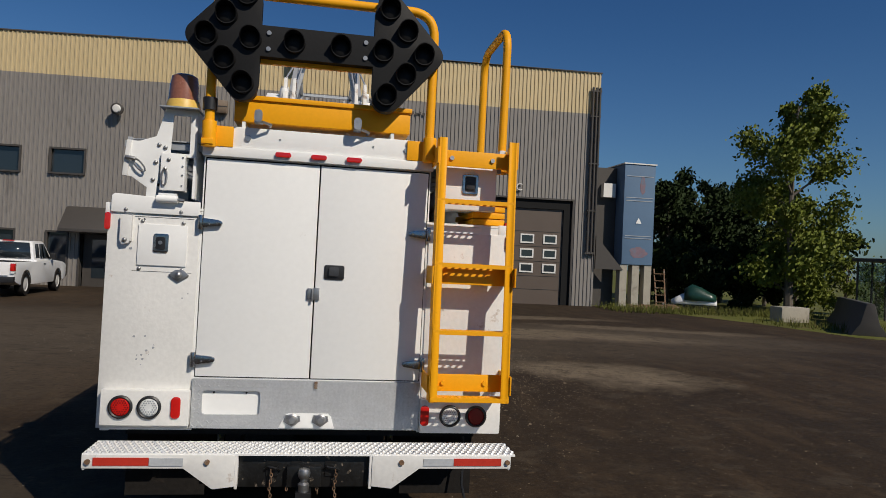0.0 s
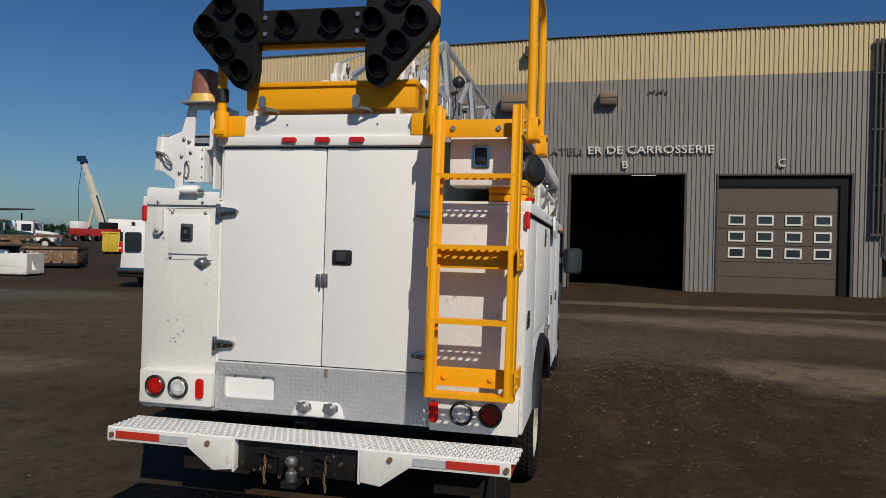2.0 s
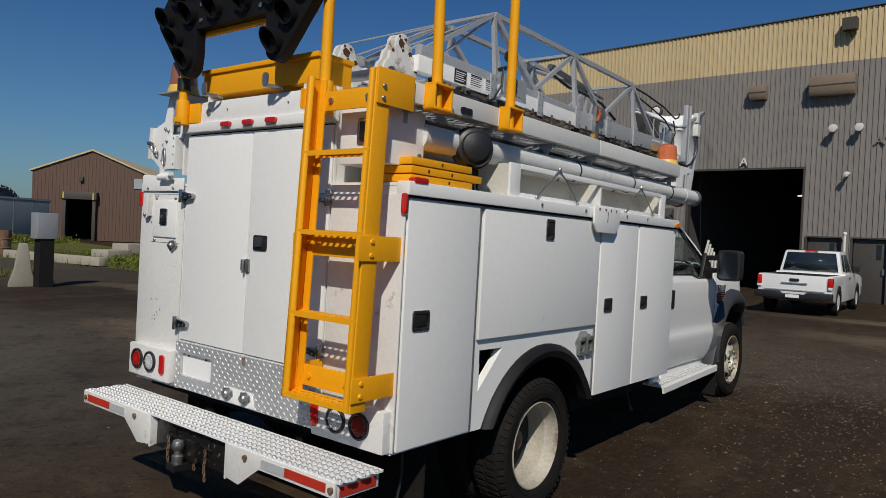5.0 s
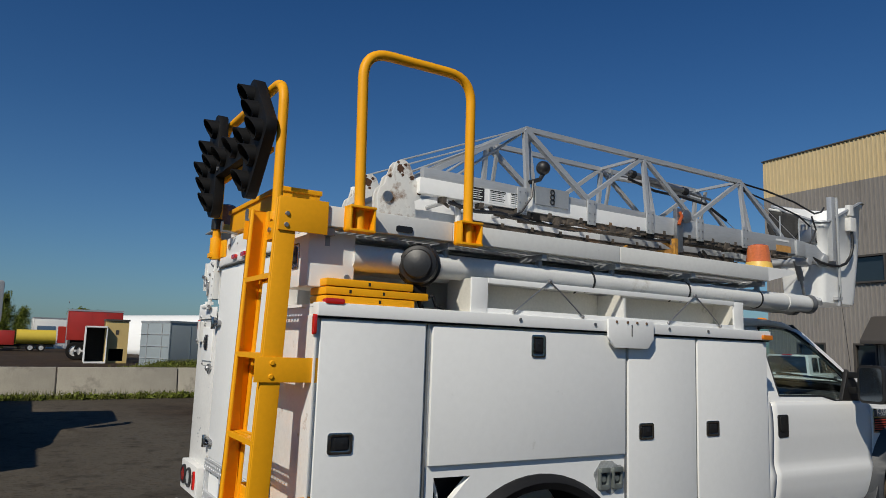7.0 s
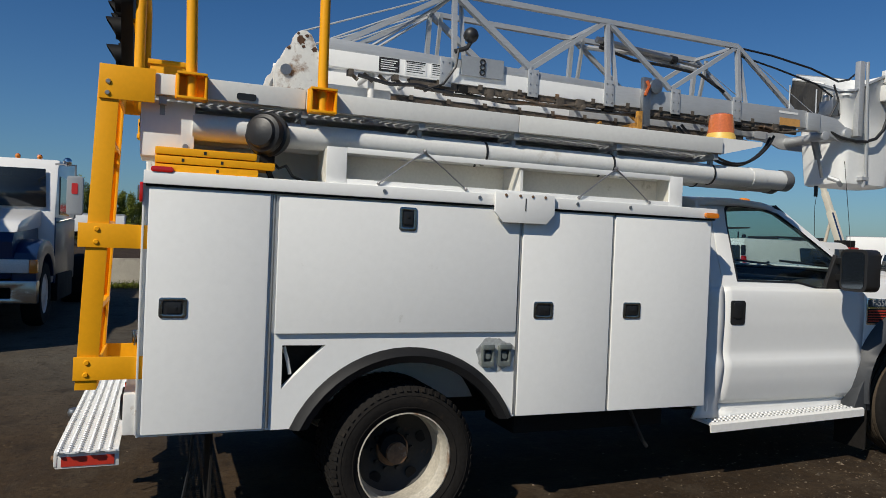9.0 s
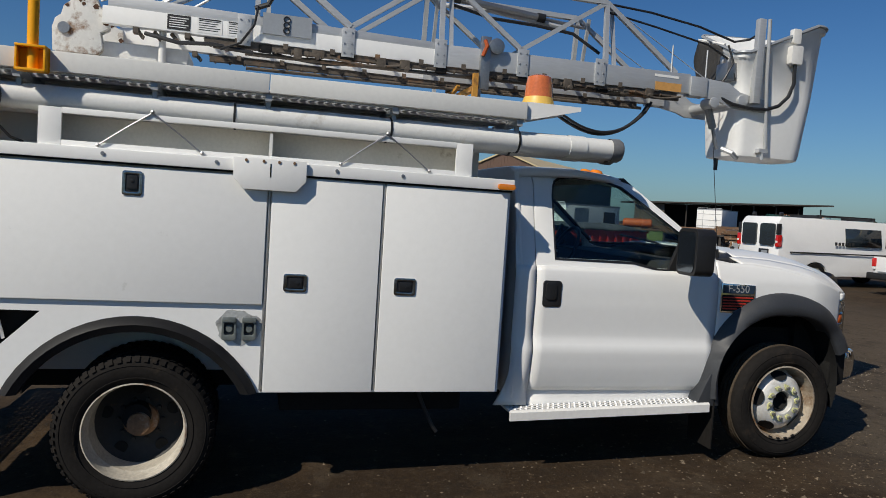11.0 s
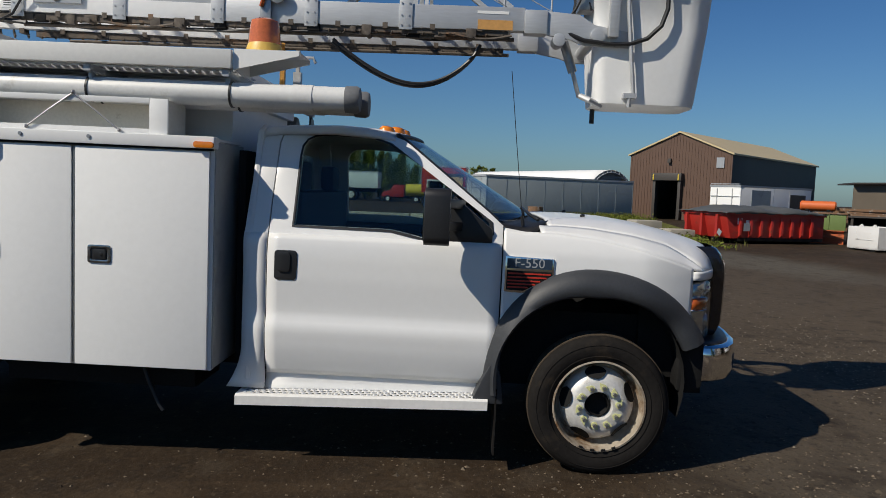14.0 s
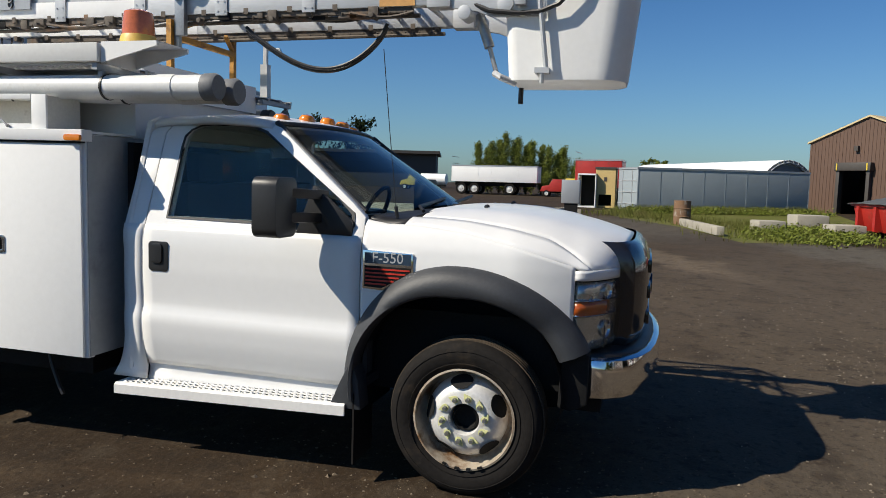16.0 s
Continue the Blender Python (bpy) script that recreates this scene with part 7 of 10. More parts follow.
for k in range(1900):
    u = rnd.random()
    x, y = rnd.uniform(-7.5, 3.5), 5.2 + 3.4 * u ** 1.5 + rnd.gauss(0, 0.25) + 0.35 * math.sin(3.0 * u)
    if k % 3 == 0:
        x, y = rnd.gauss(-3.0, 0.9) + 0.6 * (k % 5), 6.6 + 0.22 * (k % 7) + rnd.gauss(0, 0.12)
    if k % 6 == 1:
        x, y = rnd.uniform(-3, 8), rnd.uniform(-6, 18)
    r = rnd.choice((0.004, 0.005, 0.007, 0.010)) * (1.7 if k % 23 == 0 else 1)
    q, z = rnd.uniform(0, 6.28), sway(x, y) + rise(x) - 0.001
    vs = [b.bm.verts.new((x + r * math.cos(q + t) * rnd.uniform(0.7, 1.3), y + r * math.sin(q + t) * rnd.uniform(0.7, 1.3), z)) for t in (0, 1.26, 2.51, 3.77, 5.03)]
    top = [b.bm.verts.new((x + 0.5 * (v.co.x - x), y + 0.5 * (v.co.y - y), z + r * rnd.uniform(0.5, 0.9))) for v in vs]
    b.bm.faces.new(top)
    for n in range(5):
        b.bm.faces.new((vs[n], vs[(n + 1) % 5], top[(n + 1) % 5], top[n]))
tagged(part("pebbles", b, PEBBLE, sharp=20), "pale dusty pebbles lying on the dirt", "gravel", kind="stuff")


def sheet(name, pts, material, label, z=0.004):
    b = Build()
    b.face([(x, y, z + rise(x)) for x, y in pts])
    return tagged(part(name, b, material), label, "grass", kind="structure")


sheet("grass_verge", [(14.6, 16.2), (15.0, 12.2), (18.0, 8.5), (60, -30), (700, -200), (900, 600), (60, 700), (11.5, 60), (11.5, 23.6), (13.2, 21.0)], GRASS, "rough green grass beside the yard")
sheet("grass_verge", [(-16.2, -7), (-16.4, 4.0), (-18.5, 4.6), (-18.6, -7)], GRASS, "weedy strip along the concrete barriers")
sheet("grass_verge", [(-17.2, 7.6), (-18.0, 10.0), (-24.0, 13.2), (-44, 15.5), (-41, 9), (-34.5, 2.4), (-29.0, 3.6), (-23.0, 6.2)], GRASS, "overgrown weedy island")


def blades(name, region, count, h, seed, label):
    b = Build()
    r = random.Random(seed)
    for k in range(count):
        x, y = region(r)
        for j in range(3):
            a, hh = r.uniform(0, 6.28), h * r.uniform(0.4, 1.2)
            w = 0.012 + 0.01 * r.random()
            dx, dy = math.cos(a), math.sin(a)
            lean = 0.35 * hh
            w *= 0.6
            z = rise(x)
            b.face([(x - dy * w, y + dx * w, z), (x + dy * w, y - dx * w, z), (x + dx * lean, y + dy * lean, z + hh)])
    return tagged(part(name, b, GRASS, sharp=180), label, "grass", kind="stuff")


blades("weeds", lambda r: (r.uniform(-16.2, -17.0), r.uniform(-6.5, 4.2)), 900, 0.22, 1, "weeds at the foot of the barriers")
blades("weeds", lambda r: (11.2 + r.uniform(0, 9), 22.9 - r.uniform(0, 3.0) - 0.6 * r.random()), 1300, 0.30, 2, "weeds along the yard edge")
blades("weeds", lambda r: (lambda u: (15.0 + u * 9 + r.gauss(0, 0.5), 16.0 - u * 7 + r.gauss(0, 0.8)))(r.random()), 900, 0.28, 3, "weeds along the yard edge")
blades("weeds", lambda r: (lambda u: (-18.0 - u * 14 + r.gauss(0, 0.7), 9.0 + 1.5 * math.sin(u * 5) - u * 3.5 + r.gauss(0, 1.2)))(r.random()), 2600, 0.26, 4, "tall weeds on the island")
blades("weeds", lambda r: (lambda u: (-32.6 - u * 4.4 + r.gauss(0, 0.35), 4.0 + u * 9.4 + r.gauss(0, 0.4)))(r.random()), 3000, 0.42, 6, "tall weeds before the trailer")

def clumps(name, region, count, h, seed, label, material):
    """Low bushy weeds: small leaves piled in uneven domes."""
    r, b = random.Random(seed), Build()
    for k in range(count):
        x, y = region(r)
        w, hh, z = h * r.uniform(0.5, 1.1), h * r.uniform(0.35, 1.1), rise(x)
        for j in range(16):
            a, q = r.uniform(0, 6.283), r.random() ** 0.5
            o = Vector((x + w * q * math.cos(a), y + w * q * math.sin(a), z + hh * (1 - 0.6 * q * q) * r.uniform(0.25, 1.0)))
            n1 = Vector((r.gauss(0, 1), r.gauss(0, 1), r.gauss(0.6, 0.8))).normalized()
            u = n1.orthogonal().normalized() * 0.05 * r.uniform(0.5, 1.3)
            v = n1.cross(u) * 0.55
            b.bm.faces.new([b.bm.verts.new(o + d) for d in (-u, v, u, -v)])
    return tagged(part(name, b, material, sharp=180), label, "weeds", kind="stuff")


clumps("leafy_weeds", lambda r: (lambda u: (-18.2 - u * 7 + r.gauss(0, 0.6), 8.3 + 2.6 * r.random() + 1.2 * u + r.gauss(0, 0.4)))(r.random()), 900, 0.34, 21, "bushy green weeds round the concrete blocks", GREENLEAF)
clumps("leafy_weeds", lambda r: (lambda u: (-32.6 - u * 4.4 + r.gauss(0, 0.5), 4.0 + u * 9.4 + r.gauss(0, 0.5)))(r.random()), 900, 0.45, 22, "bushy weeds before the storage trailer", GREENLEAF)
clumps("leafy_weeds", lambda r: (r.uniform(-16.3, -16.9), r.uniform(-6.5, 3.0)), 260, 0.16, 23, "low weeds at the foot of the barriers", GREENLEAF)

# ---- workshop building ----
WY, WX0, WX1, WH, STRIPE = 23.15, -13.70, 11.43, 9.88, 8.15
OPEN = [(0.50, 4.75, -0.1, 4.45), (5.95, 10.42, -0.1, 4.40), (-6.45, -2.40, -0.1, 4.53), (-0.78, 0.23, -0.1, 2.13), (-2.18, -1.16, -0.1, 2.13),
        (-10.16, -8.97, 4.38, 5.28), (-12.55, -11.30, 4.36, 5.28), (-8.95, -7.75, -0.1, 2.06), (-10.15, -9.45, 0.5, 2.06), (-12.40, -11.35, 1.15, 2.08)]


def cladding(x0, x1, z0, z1, holes, y, pitch=0.163, depth=0.036, turn=None):
    """Ribbed sheet facing -y, with openings left out."""
    xs = []
    k = math.floor(x0 / pitch)
    prof = ((0.0, 0.0), (0.55, 0.0), (0.66, -1.0), (0.90, -1.0))
    pts = []
    while k * pitch < x1:
        pts += [(k * pitch + u * pitch, y + d * depth) for u, d in prof]
        k += 1

    def yy(x):
        u = (x / pitch) % 1.0
        q = prof + ((1.0, 0.0),)
        for (u0, d0), (u1, d1) in zip(q, q[1:]):
            if u <= u1 + 1e-9:
                return y + depth * (d0 + (d1 - d0) * (u - u0) / (u1 - u0))
        return y
    xs = sorted({x for x, _ in pts if x0 < x < x1} | {x0, x1} | {h[i] for h in holes for i in (0, 1) if x0 < h[i] < x1})
    b = Build()
    for xa, xb in zip(xs, xs[1:]):
        mid = (xa + xb) / 2
        cuts = sorted((h[2], h[3]) for h in holes if h[0] < mid < h[1])
        z = z0
        for c0, c1 in cuts + [(z1, z1)]:
            c0 = min(max(c0, z0), z1)
            if c0 > z + 1e-4:
                b.face([(xa, yy(xa), z), (xb, yy(xb), z), (xb, yy(xb), c0), (xa, yy(xa), c0)])
            z = max(z, c1)
    return b


hall = thing("workshop_building", "large grey and tan corrugated metal workshop with garage doors", "building", Matrix.Translation((11.43, 23.15, 0)) @ pose(0, 0, 0, 0, 0, -2.4) @ Matrix.Diagonal((1.010, 1, 1, 1)) @ Matrix.Translation((-11.43, -23.15, 0)))
part("lower_cladding", cladding(WX0, WX1, 0.0, STRIPE, OPEN, WY), GREYCLAD, hall, "grey ribbed metal cladding", sharp=20)


def fall(b):
    """Lets the roof line fall towards the far end."""
    for v in b.bm.verts:
        if v.co.z > 9.5:
            v.co.z -= 0.014 * max(0.0, -v.co.x)
    return b


part("upper_cladding", fall(cladding(WX0, WX1, STRIPE, WH, [], WY)), TANCLAD, hall, "tan ribbed metal cladding", sharp=20)
holes = [[(a, max(c, 0.0)), (b_, max(c, 0.0)), (b_, d), (a, d)] for a, b_, c, d in OPEN if c > 0]
pieces = sorted((a, b_, d) for a, b_, c, d in OPEN if c < 0)
edge = [(WX0, 0.0)]
for a, b_, d in pieces:
    edge += [(a, 0.0), (a, d), (b_, d), (b_, 0.0)]
edge += [(WX1, 0.0), (WX1, WH - 0.1), (WX0, WH - 0.6)]
part("inner_wall", Build().plate(edge, holes, "y", WY + 0.02, WY + 0.25), BAYSHADE, hall, "wall behind the cladding")
b = Build().box(WX0 - 0.02, WX0, WY, WY + 30, 0, WH).box(WX1, WX1 + 0.02, WY, WY + 30, 0, WH).box(WX0, WX1, WY + 29.9, WY + 30, 0, WH)
parts("side_wall", fall(b), GREYCLAD, hall, "grey end wall")
b = Build().box(WX0 - 0.05, 0.0, WY - 0.06, WY + 30.1, WH, WH + 0.05).box(0.0, WX1 + 0.05, WY - 0.06, WY + 30.1, WH, WH + 0.05)
part("roof", fall(b), DARKTRIM, hall, "flat roof with a dark edge trim")
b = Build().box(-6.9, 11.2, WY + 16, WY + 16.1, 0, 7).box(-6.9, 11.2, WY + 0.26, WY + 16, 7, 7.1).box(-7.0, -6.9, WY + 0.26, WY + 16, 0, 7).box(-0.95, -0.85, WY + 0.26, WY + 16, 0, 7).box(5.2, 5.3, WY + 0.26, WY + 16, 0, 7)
parts("inner_partition", b, BAYSHADE, hall)
for x, y, z in ((2.0, WY + 6, 5.4), (-4.3, WY + 9, 4.2), (3.4, WY + 10, 5.4)):
    part("tube_lamp", Build().box(x - 0.6, x + 0.6, y, y + 0.12, z, z + 0.06), TUBELIGHT, hall, "ceiling tube lamp")
for a, b_, c, d in OPEN:
    c = max(c, 0.0)
    k = 0.07 if d - c > 2.5 or c > 0 else 0.05
    fr = Build().box(a - k, a, WY - 0.06, WY + 0.2, c, d + k).box(b_, b_ + k, WY - 0.06, WY + 0.2, c, d + k).box(a, b_, WY - 0.06, WY + 0.2, d, d + k)
    if c > 0:
        fr.box(a - k, b_ + k, WY - 0.08, WY + 0.2, c - 0.06, c)
    part("opening_frame", fr, DARKTRIM, hall, "dark opening frame")
# garage door C: panel with twelve small windows
pn = part("garage_door", Build().box(5.95, 10.42, WY + 0.14, WY + 0.20, 0.0, 4.40), BROWNDOOR, hall, "brown sectional garage door, closed")
# black strips at top and right paint the opening's shade on the door
part("door_head", Build().box(5.95, 10.42, WY + 0.05, WY + 0.14, 4.02, 4.40).box(10.08, 10.42, WY + 0.05, WY + 0.14, 0, 4.02), DARK, pn)
b = Build()
for z in (0.62, 1.18, 1.80, 2.42, 3.05):
    b.box(5.96, 10.08, WY + 0.125, WY + 0.138, z, z + 0.015)
parts("panel_joint", b, DARKTRIM, pn)
for i in range(4):
    for j in range(3):
        x, z = 6.34 + i * 0.975, 2.55 - j * 0.615
        w = part("door_window", Build().plate([(x, z), (x + 0.58, z), (x + 0.58, z + 0.39), (x, z + 0.39)], [[(x + 0.06, z + 0.06), (x + 0.52, z + 0.06), (x + 0.52, z + 0.33), (x + 0.06, z + 0.33)]], "y", WY + 0.105, WY + 0.14), SIGNWHITE, pn, "white framed door light")
        part("pane", Build().box(x + 0.05, x + 0.53, WY + 0.128, WY + 0.134, z + 0.05, z + 0.34), WINGLASS, w)
for a, b_ in ((-0.78, 0.23), (-2.18, -1.16)):
    d = part("steel_door", Build().box(a + 0.02, b_ - 0.02, WY + 0.08, WY + 0.13, 0.0, 2.11), DARKTRIM, hall, "dark brown steel door", bevel=0.01)
    part("door_light", Build().box(b_ - 0.32, b_ - 0.17, WY + 0.07, WY + 0.082, 1.45, 1.95), WINGLASS, d)
    part("door_lever", Build().box(b_ - 0.13, b_ - 0.05, WY + 0.02, WY + 0.08, 0.95, 1.15), STEEL, d)
for a, b_, c, d in OPEN[5:7] + OPEN[8:]:
    w = part("window", Build().box(a, b_, WY + 0.10, WY + 0.12, c, d), WINGLASS, hall, "dark fixed window")
    part("sill", Build().box(a - 0.05, b_ + 0.05, WY - 0.12, WY + 0.02, c - 0.07, c - 0.02), DARKTRIM, w)
d = part("entrance_door", Build().box(-8.93, -7.77, WY + 0.30, WY + 0.35, 0.0, 2.05), DARKTRIM, hall, "dark glazed entrance door")
part("entrance_glass", Build().box(-8.60, -8.0, WY + 0.285, WY + 0.30, 0.35, 1.85), WINGLASS, d)
b = Build().plate([(WY - 0.05, 3.10), (WY - 0.20, 3.06), (WY - 0.95, 2.22), (WY - 0.95, 2.10), (WY - 0.05, 2.10)], [], "x", -9.45, -6.98)
part("awning", b, DARKTRIM, hall, "dark grey slanted entrance awning", bevel=0.02)
for x0, x1, z0, z1, dp in ((-2.28, -0.90, 6.98, 7.70, 0.42), (1.56, 2.20, 7.15, 7.70, 0.38), (-4.30, -3.72, 7.05, 7.58, 0.36)):
    b = Build().plate([(WY - 0.03, z1), (WY - dp, z1 - 0.04), (WY - dp, z0 + 0.16), (WY - dp * 0.75, z0), (WY - 0.03, z0 + 0.02)], [], "x", x0, x1)
    v = part("wall_vent", b, VENTTAN, hall, "brown box vent hood", bevel=0.02)
    part("vent_lip", Build().box(x0 - 0.02, x1 + 0.02, WY - dp - 0.012, WY - dp + 0.01, (z0 + z1) / 2 - 0.03, (z0 + z1) / 2 + 0.01), DARKTRIM, v)
for x, z in ((-1.48, 5.90), (-0.70, 5.89), (-1.0, 4.33)):
    r = 0.13 if z > 5 else 0.08
    b = Build().lathe((x, WY - 0.02, z), (0, -1, -0.15), [(r * 0.6, 0.0), (r * 0.6, 0.22), (r, 0.26), (r, 0.42), (0.0, 0.45)], 14)
    part("vent_pipe", b, SIGNWHITE, hall, "white wall vent pipe")
for x, z in ((-7.75, 6.95), (-1.15, 9.33)):
    if z < 8:
        b = Build().tube([(x, WY - 0.03, z - 0.25), (x, WY - 0.35, z - 0.1), (x, WY - 0.42, z)], 0.03, 8).lathe((x, WY - 0.42, z + 0.1), (0, -0.5, -1), [(0.05, 0.0), (0.16, 0.10), (0.25, 0.22), (0.24, 0.24), (0.0, 0.2)], 16)
        b = Build().lathe((x, WY - 0.03, z), (0, -1, -0.1), [(0.05, 0.0), (0.06, 0.18), (0.20, 0.22), (0.23, 0.30), (0.23, 0.40), (0.20, 0.42), (0.0, 0.43)], 20)
        part("lamp_lens", Build().lathe((x, WY - 0.46, z - 0.04), (0, -1, -0.1), [(0.16, 0.0), (0.13, 0.05), (0.0, 0.07)], 20), SIGNWHITE, hall, "white lamp lens")
    else:
        b = Build().box(x - 0.22, x + 0.22, WY - 0.42, WY - 0.12, z - 0.20, z + 0.20).tube([(x, WY - 0.02, z - 0.35), (x, WY - 0.2, z - 0.3), (x, WY - 0.25, z - 0.18)], 0.03, 8)
    part("wall_lamp", b, DARKTRIM, hall, "dark outdoor wall lamp")
b = Build()
for x in (11.08, 11.24, 11.38):
    b.cyl((x, WY - 0.14, 2.2), (x, WY - 0.14, 9.25), 0.05, n=10)
b.beam((10.98, WY - 0.14, 9.1), (11.45, WY - 0.14, 9.1), 0.06, 0.06).beam((11.0, WY - 0.14, 2.25), (11.42, WY - 0.14, 2.25), 0.08, 0.1)
for z in (4.0, 6.0, 8.0):
    b.box(10.99, 11.44, WY - 0.17, WY - 0.05, z, z + 0.05)
parts("wall_pipe", b, DARKTRIM, hall, "dark vertical pipes at the corner")
fc = pose(0, 0, 0, 90)
letters("letter", "ER DE CARROSSERIE", 0.42, SIGNWHITE, pose(3.44, WY - 0.09, 5.39, 90) @ Matrix.Diagonal((1.22, 1, 1, 1)), hall, 0.03, "white metal sign letters")
letters("letter", "ATELI", 0.42, FADED, pose(0.32, WY - 0.08, 5.39, 90) @ Matrix.Diagonal((1.22, 1, 1, 1)), hall, 0.02, "dull weathered sign letters")
for c, x, z in (("A", -4.42, 4.82), ("B", 2.54, 4.82), ("C", 8.10, 4.85)):
    text("bay_letter", c, 0.42, SIGNWHITE, pose(x, WY - 0.09, z, 90), hall, 0.03, "white bay letter")
for k in range(3):
    part("number_bar", Build().box(-7.02 + k * 0.15, -6.91 + k * 0.15, WY - 0.09, WY - 0.06, 1.96, 2.14), SIGNWHITE, hall)
for k in range(5):
    part("scribble_bar", Build().box(3.35 + k * 0.15, 3.45 + k * 0.15, WY - 0.065, WY - 0.055, 7.55 + 0.05 * (k % 2), 7.66 + 0.05 * (k % 2)), DARKTRIM, hall)
part("wall_post", Build().cyl((-0.97, WY - 0.25, 0), (-0.97, WY - 0.25, 2.25), 0.04, n=10).ball((-0.97, WY - 0.25, 2.28), 0.07, 10), SIGNWHITE, hall)
# clutter inside bay A
b = Build()
for k in range(7):
    b.tube([(-6.1 + 0.1 * k, WY + 0.9, 0.1), (-6.2 + 0.12 * k, WY + 0.8, 1.0), (-6.05 + 0.08 * k, WY + 0.9, 1.9 - 0.15 * k)], 0.05, 6)
tagged(part("rope_coil", b, SHELFWHITE, m=pose(0, 0.75, 0)), "coil of pale rope hanging inside the open bay", "rope")
tagged(part("plastic_drum", Build().lathe((-5.2, WY + 1.4, 0), (0, 0, 1), [(0.0, 0.0), (0.28, 0.0), (0.30, 0.1), (0.30, 0.8), (0.26, 0.88), (0.0, 0.9)], 20), SIGNWHITE), "white plastic drum by the open bay", "drum")

# ---- upright blue container, legs and odds beside the hall ----
bc = thing("blue_container", "faded blue steel box on concrete legs", "container")
b = Build().box(12.62, 14.02, 23.0, 25.4, 1.84, 6.12)
part("container_body", b, BLUEPAINT, bc, bevel=0.03)
b = Build()
for z in (2.95, 3.05, 4.55, 4.68, 5.6):
    b.box(12.72, 13.92, 22.985, 23.0, z, z + 0.03)
parts("container_seam", b, GREYPAINT, bc)
rb = random.Random(8)
for cx, cz, a, c in ((13.45, 5.25, 0.15, 0.42), (13.35, 2.35, 0.42, 0.26)):
    part("faded_mark", Build().plate([(cx + a * rb.uniform(0.7, 1.1) * math.cos(q), cz + c * rb.uniform(0.7, 1.1) * math.sin(q)) for q in (2 * math.pi * k / 18 for k in range(18))], [], "y", 22.994, 23.002), MARKRED, bc, "faded reddish mark")
part("roof_trim", Build().box(12.58, 14.06, 22.96, 25.44, 6.12, 6.17), SIGNWHITE, bc)
b = Build()
b.face([(13.18, 22.975, 3.60), (13.44, 22.975, 3.60), (13.31, 22.975, 3.85)])
part("triangle_sign", b, PAPER, bc, "white triangle sign")
for x in (12.75, 13.3, 13.85):
    part("leg", Build().box(x - 0.16, x + 0.16, 23.05, 23.45, 0, 1.84), CONCRETE, bc, "concrete leg")
part("lean_to", Build().box(11.46, 12.6, 23.8, 25.6, 0, 6.0).plate([(11.46, 1.6), (12.7, 1.6), (11.46, 3.0)], [], "y", 23.0, 23.1), DARKTRIM, bc, "dark lean-to wall")
part("vent_box", Build().box(11.9, 12.45, 23.5, 23.8, 4.7, 5.3), SIGNWHITE, bc)
b = Build()
for x, t in ((14.25, 0.05), (14.65, 0.12)):
    b.beam((x, 22.9, 0), (x + t, 23.4, 1.7), 0.05, 0.05)
for k in range(5):
    b.beam((14.25, 22.95 + 0.08 * k, 0.3 + 0.3 * k), (14.7, 22.95 + 0.08 * k, 0.3 + 0.3 * k), 0.04, 0.03)
tagged(part("old_ladder", b, RUSTY), "rusty ladder leaning on the concrete legs", "ladder")
for k in range(4):
    b = Build()
    for j in range(4):
        b.box(12.9 + k * 0.55, 13.35 + k * 0.55, 22.3 + j * 0.14, 22.38 + j * 0.14, 0.04 + 0.02 * j, 0.10 + 0.07 * k * 0.3 + 0.02 * j)
    b.box(12.95 + k * 0.55, 13.05 + k * 0.55, 22.25, 22.9, 0.0, 0.04)
    tagged(part("wood_scrap", b, RUSTY), "scrap of weathered timber on the ground", "scrap")
sm = thing("snowmobile", "white and dark green covered snowmobile in the weeds", "snowmobile", pose(16.0, 23.0, 0, 0, 0, 62) @ Matrix.Diagonal((0.85, 0.72, 1.0, 1)))
b = Build()
rows = []
for y, z, w in ((-1.3, 0.45, 0.20), (-1.1, 0.62, 0.26), (-0.5, 0.72, 0.28), (0.0, 0.85, 0.30), (0.4, 0.80, 0.34), (0.9, 0.60, 0.34), (1.3, 0.42, 0.22)):
    rows.append([(w * math.cos(a), y, 0.25 + (z - 0.25) * math.sin(a)) for a in (math.pi * k / 8 for k in range(9))])
part("cowling", b.grid(rows), VANWHITE, sm, "white cowling", solid=0.02)
b = Build()
rows = [[(w * math.cos(a) * 1.15, y, 0.42 + (z - 0.42) * math.sin(a)) for a in (math.pi * k / 6 for k in range(7))] for y, z, w in ((-1.25, 0.68, 0.22), (-0.9, 0.80, 0.28), (-0.4, 1.0, 0.31), (0.1, 1.12, 0.33), (0.55, 0.92, 0.32))]
part("cover", b.grid(rows), DARKGREEN, sm, "dark green cover", solid=0.02)
part("track", Build().box(-0.2, 0.2, -1.3, 0.6, 0.02, 0.3), BLACK, sm, bevel=0.05)
for x in (-0.4, 0.4):
    part("ski", Build().tube([(x, 0.5, 0.04), (x, 1.5, 0.04), (x, 1.8, 0.2)], 0.04, 6), BLACK, sm)
tagged(part("concrete_block", Build().box(16.2, 17.3, 17.3, 18.0, 0, 0.55), CONCRETE, bevel=0.04), "weathered concrete block in the grass", "concrete block")
dw = part("dark_barrier", Build().plate([(-0.5, 0), (0.5, 0), (0.25, 0.35), (0.1, 0.95), (-0.1, 0.95), (-0.25, 0.35)], [], "x", 0.0, 7.4), DARKTRIM, bevel=0.02, m=pose(19.9, 19.0, 0, 0, 0, -123))
tagged(dw, "dark stained concrete barrier at the yard edge", "barrier")
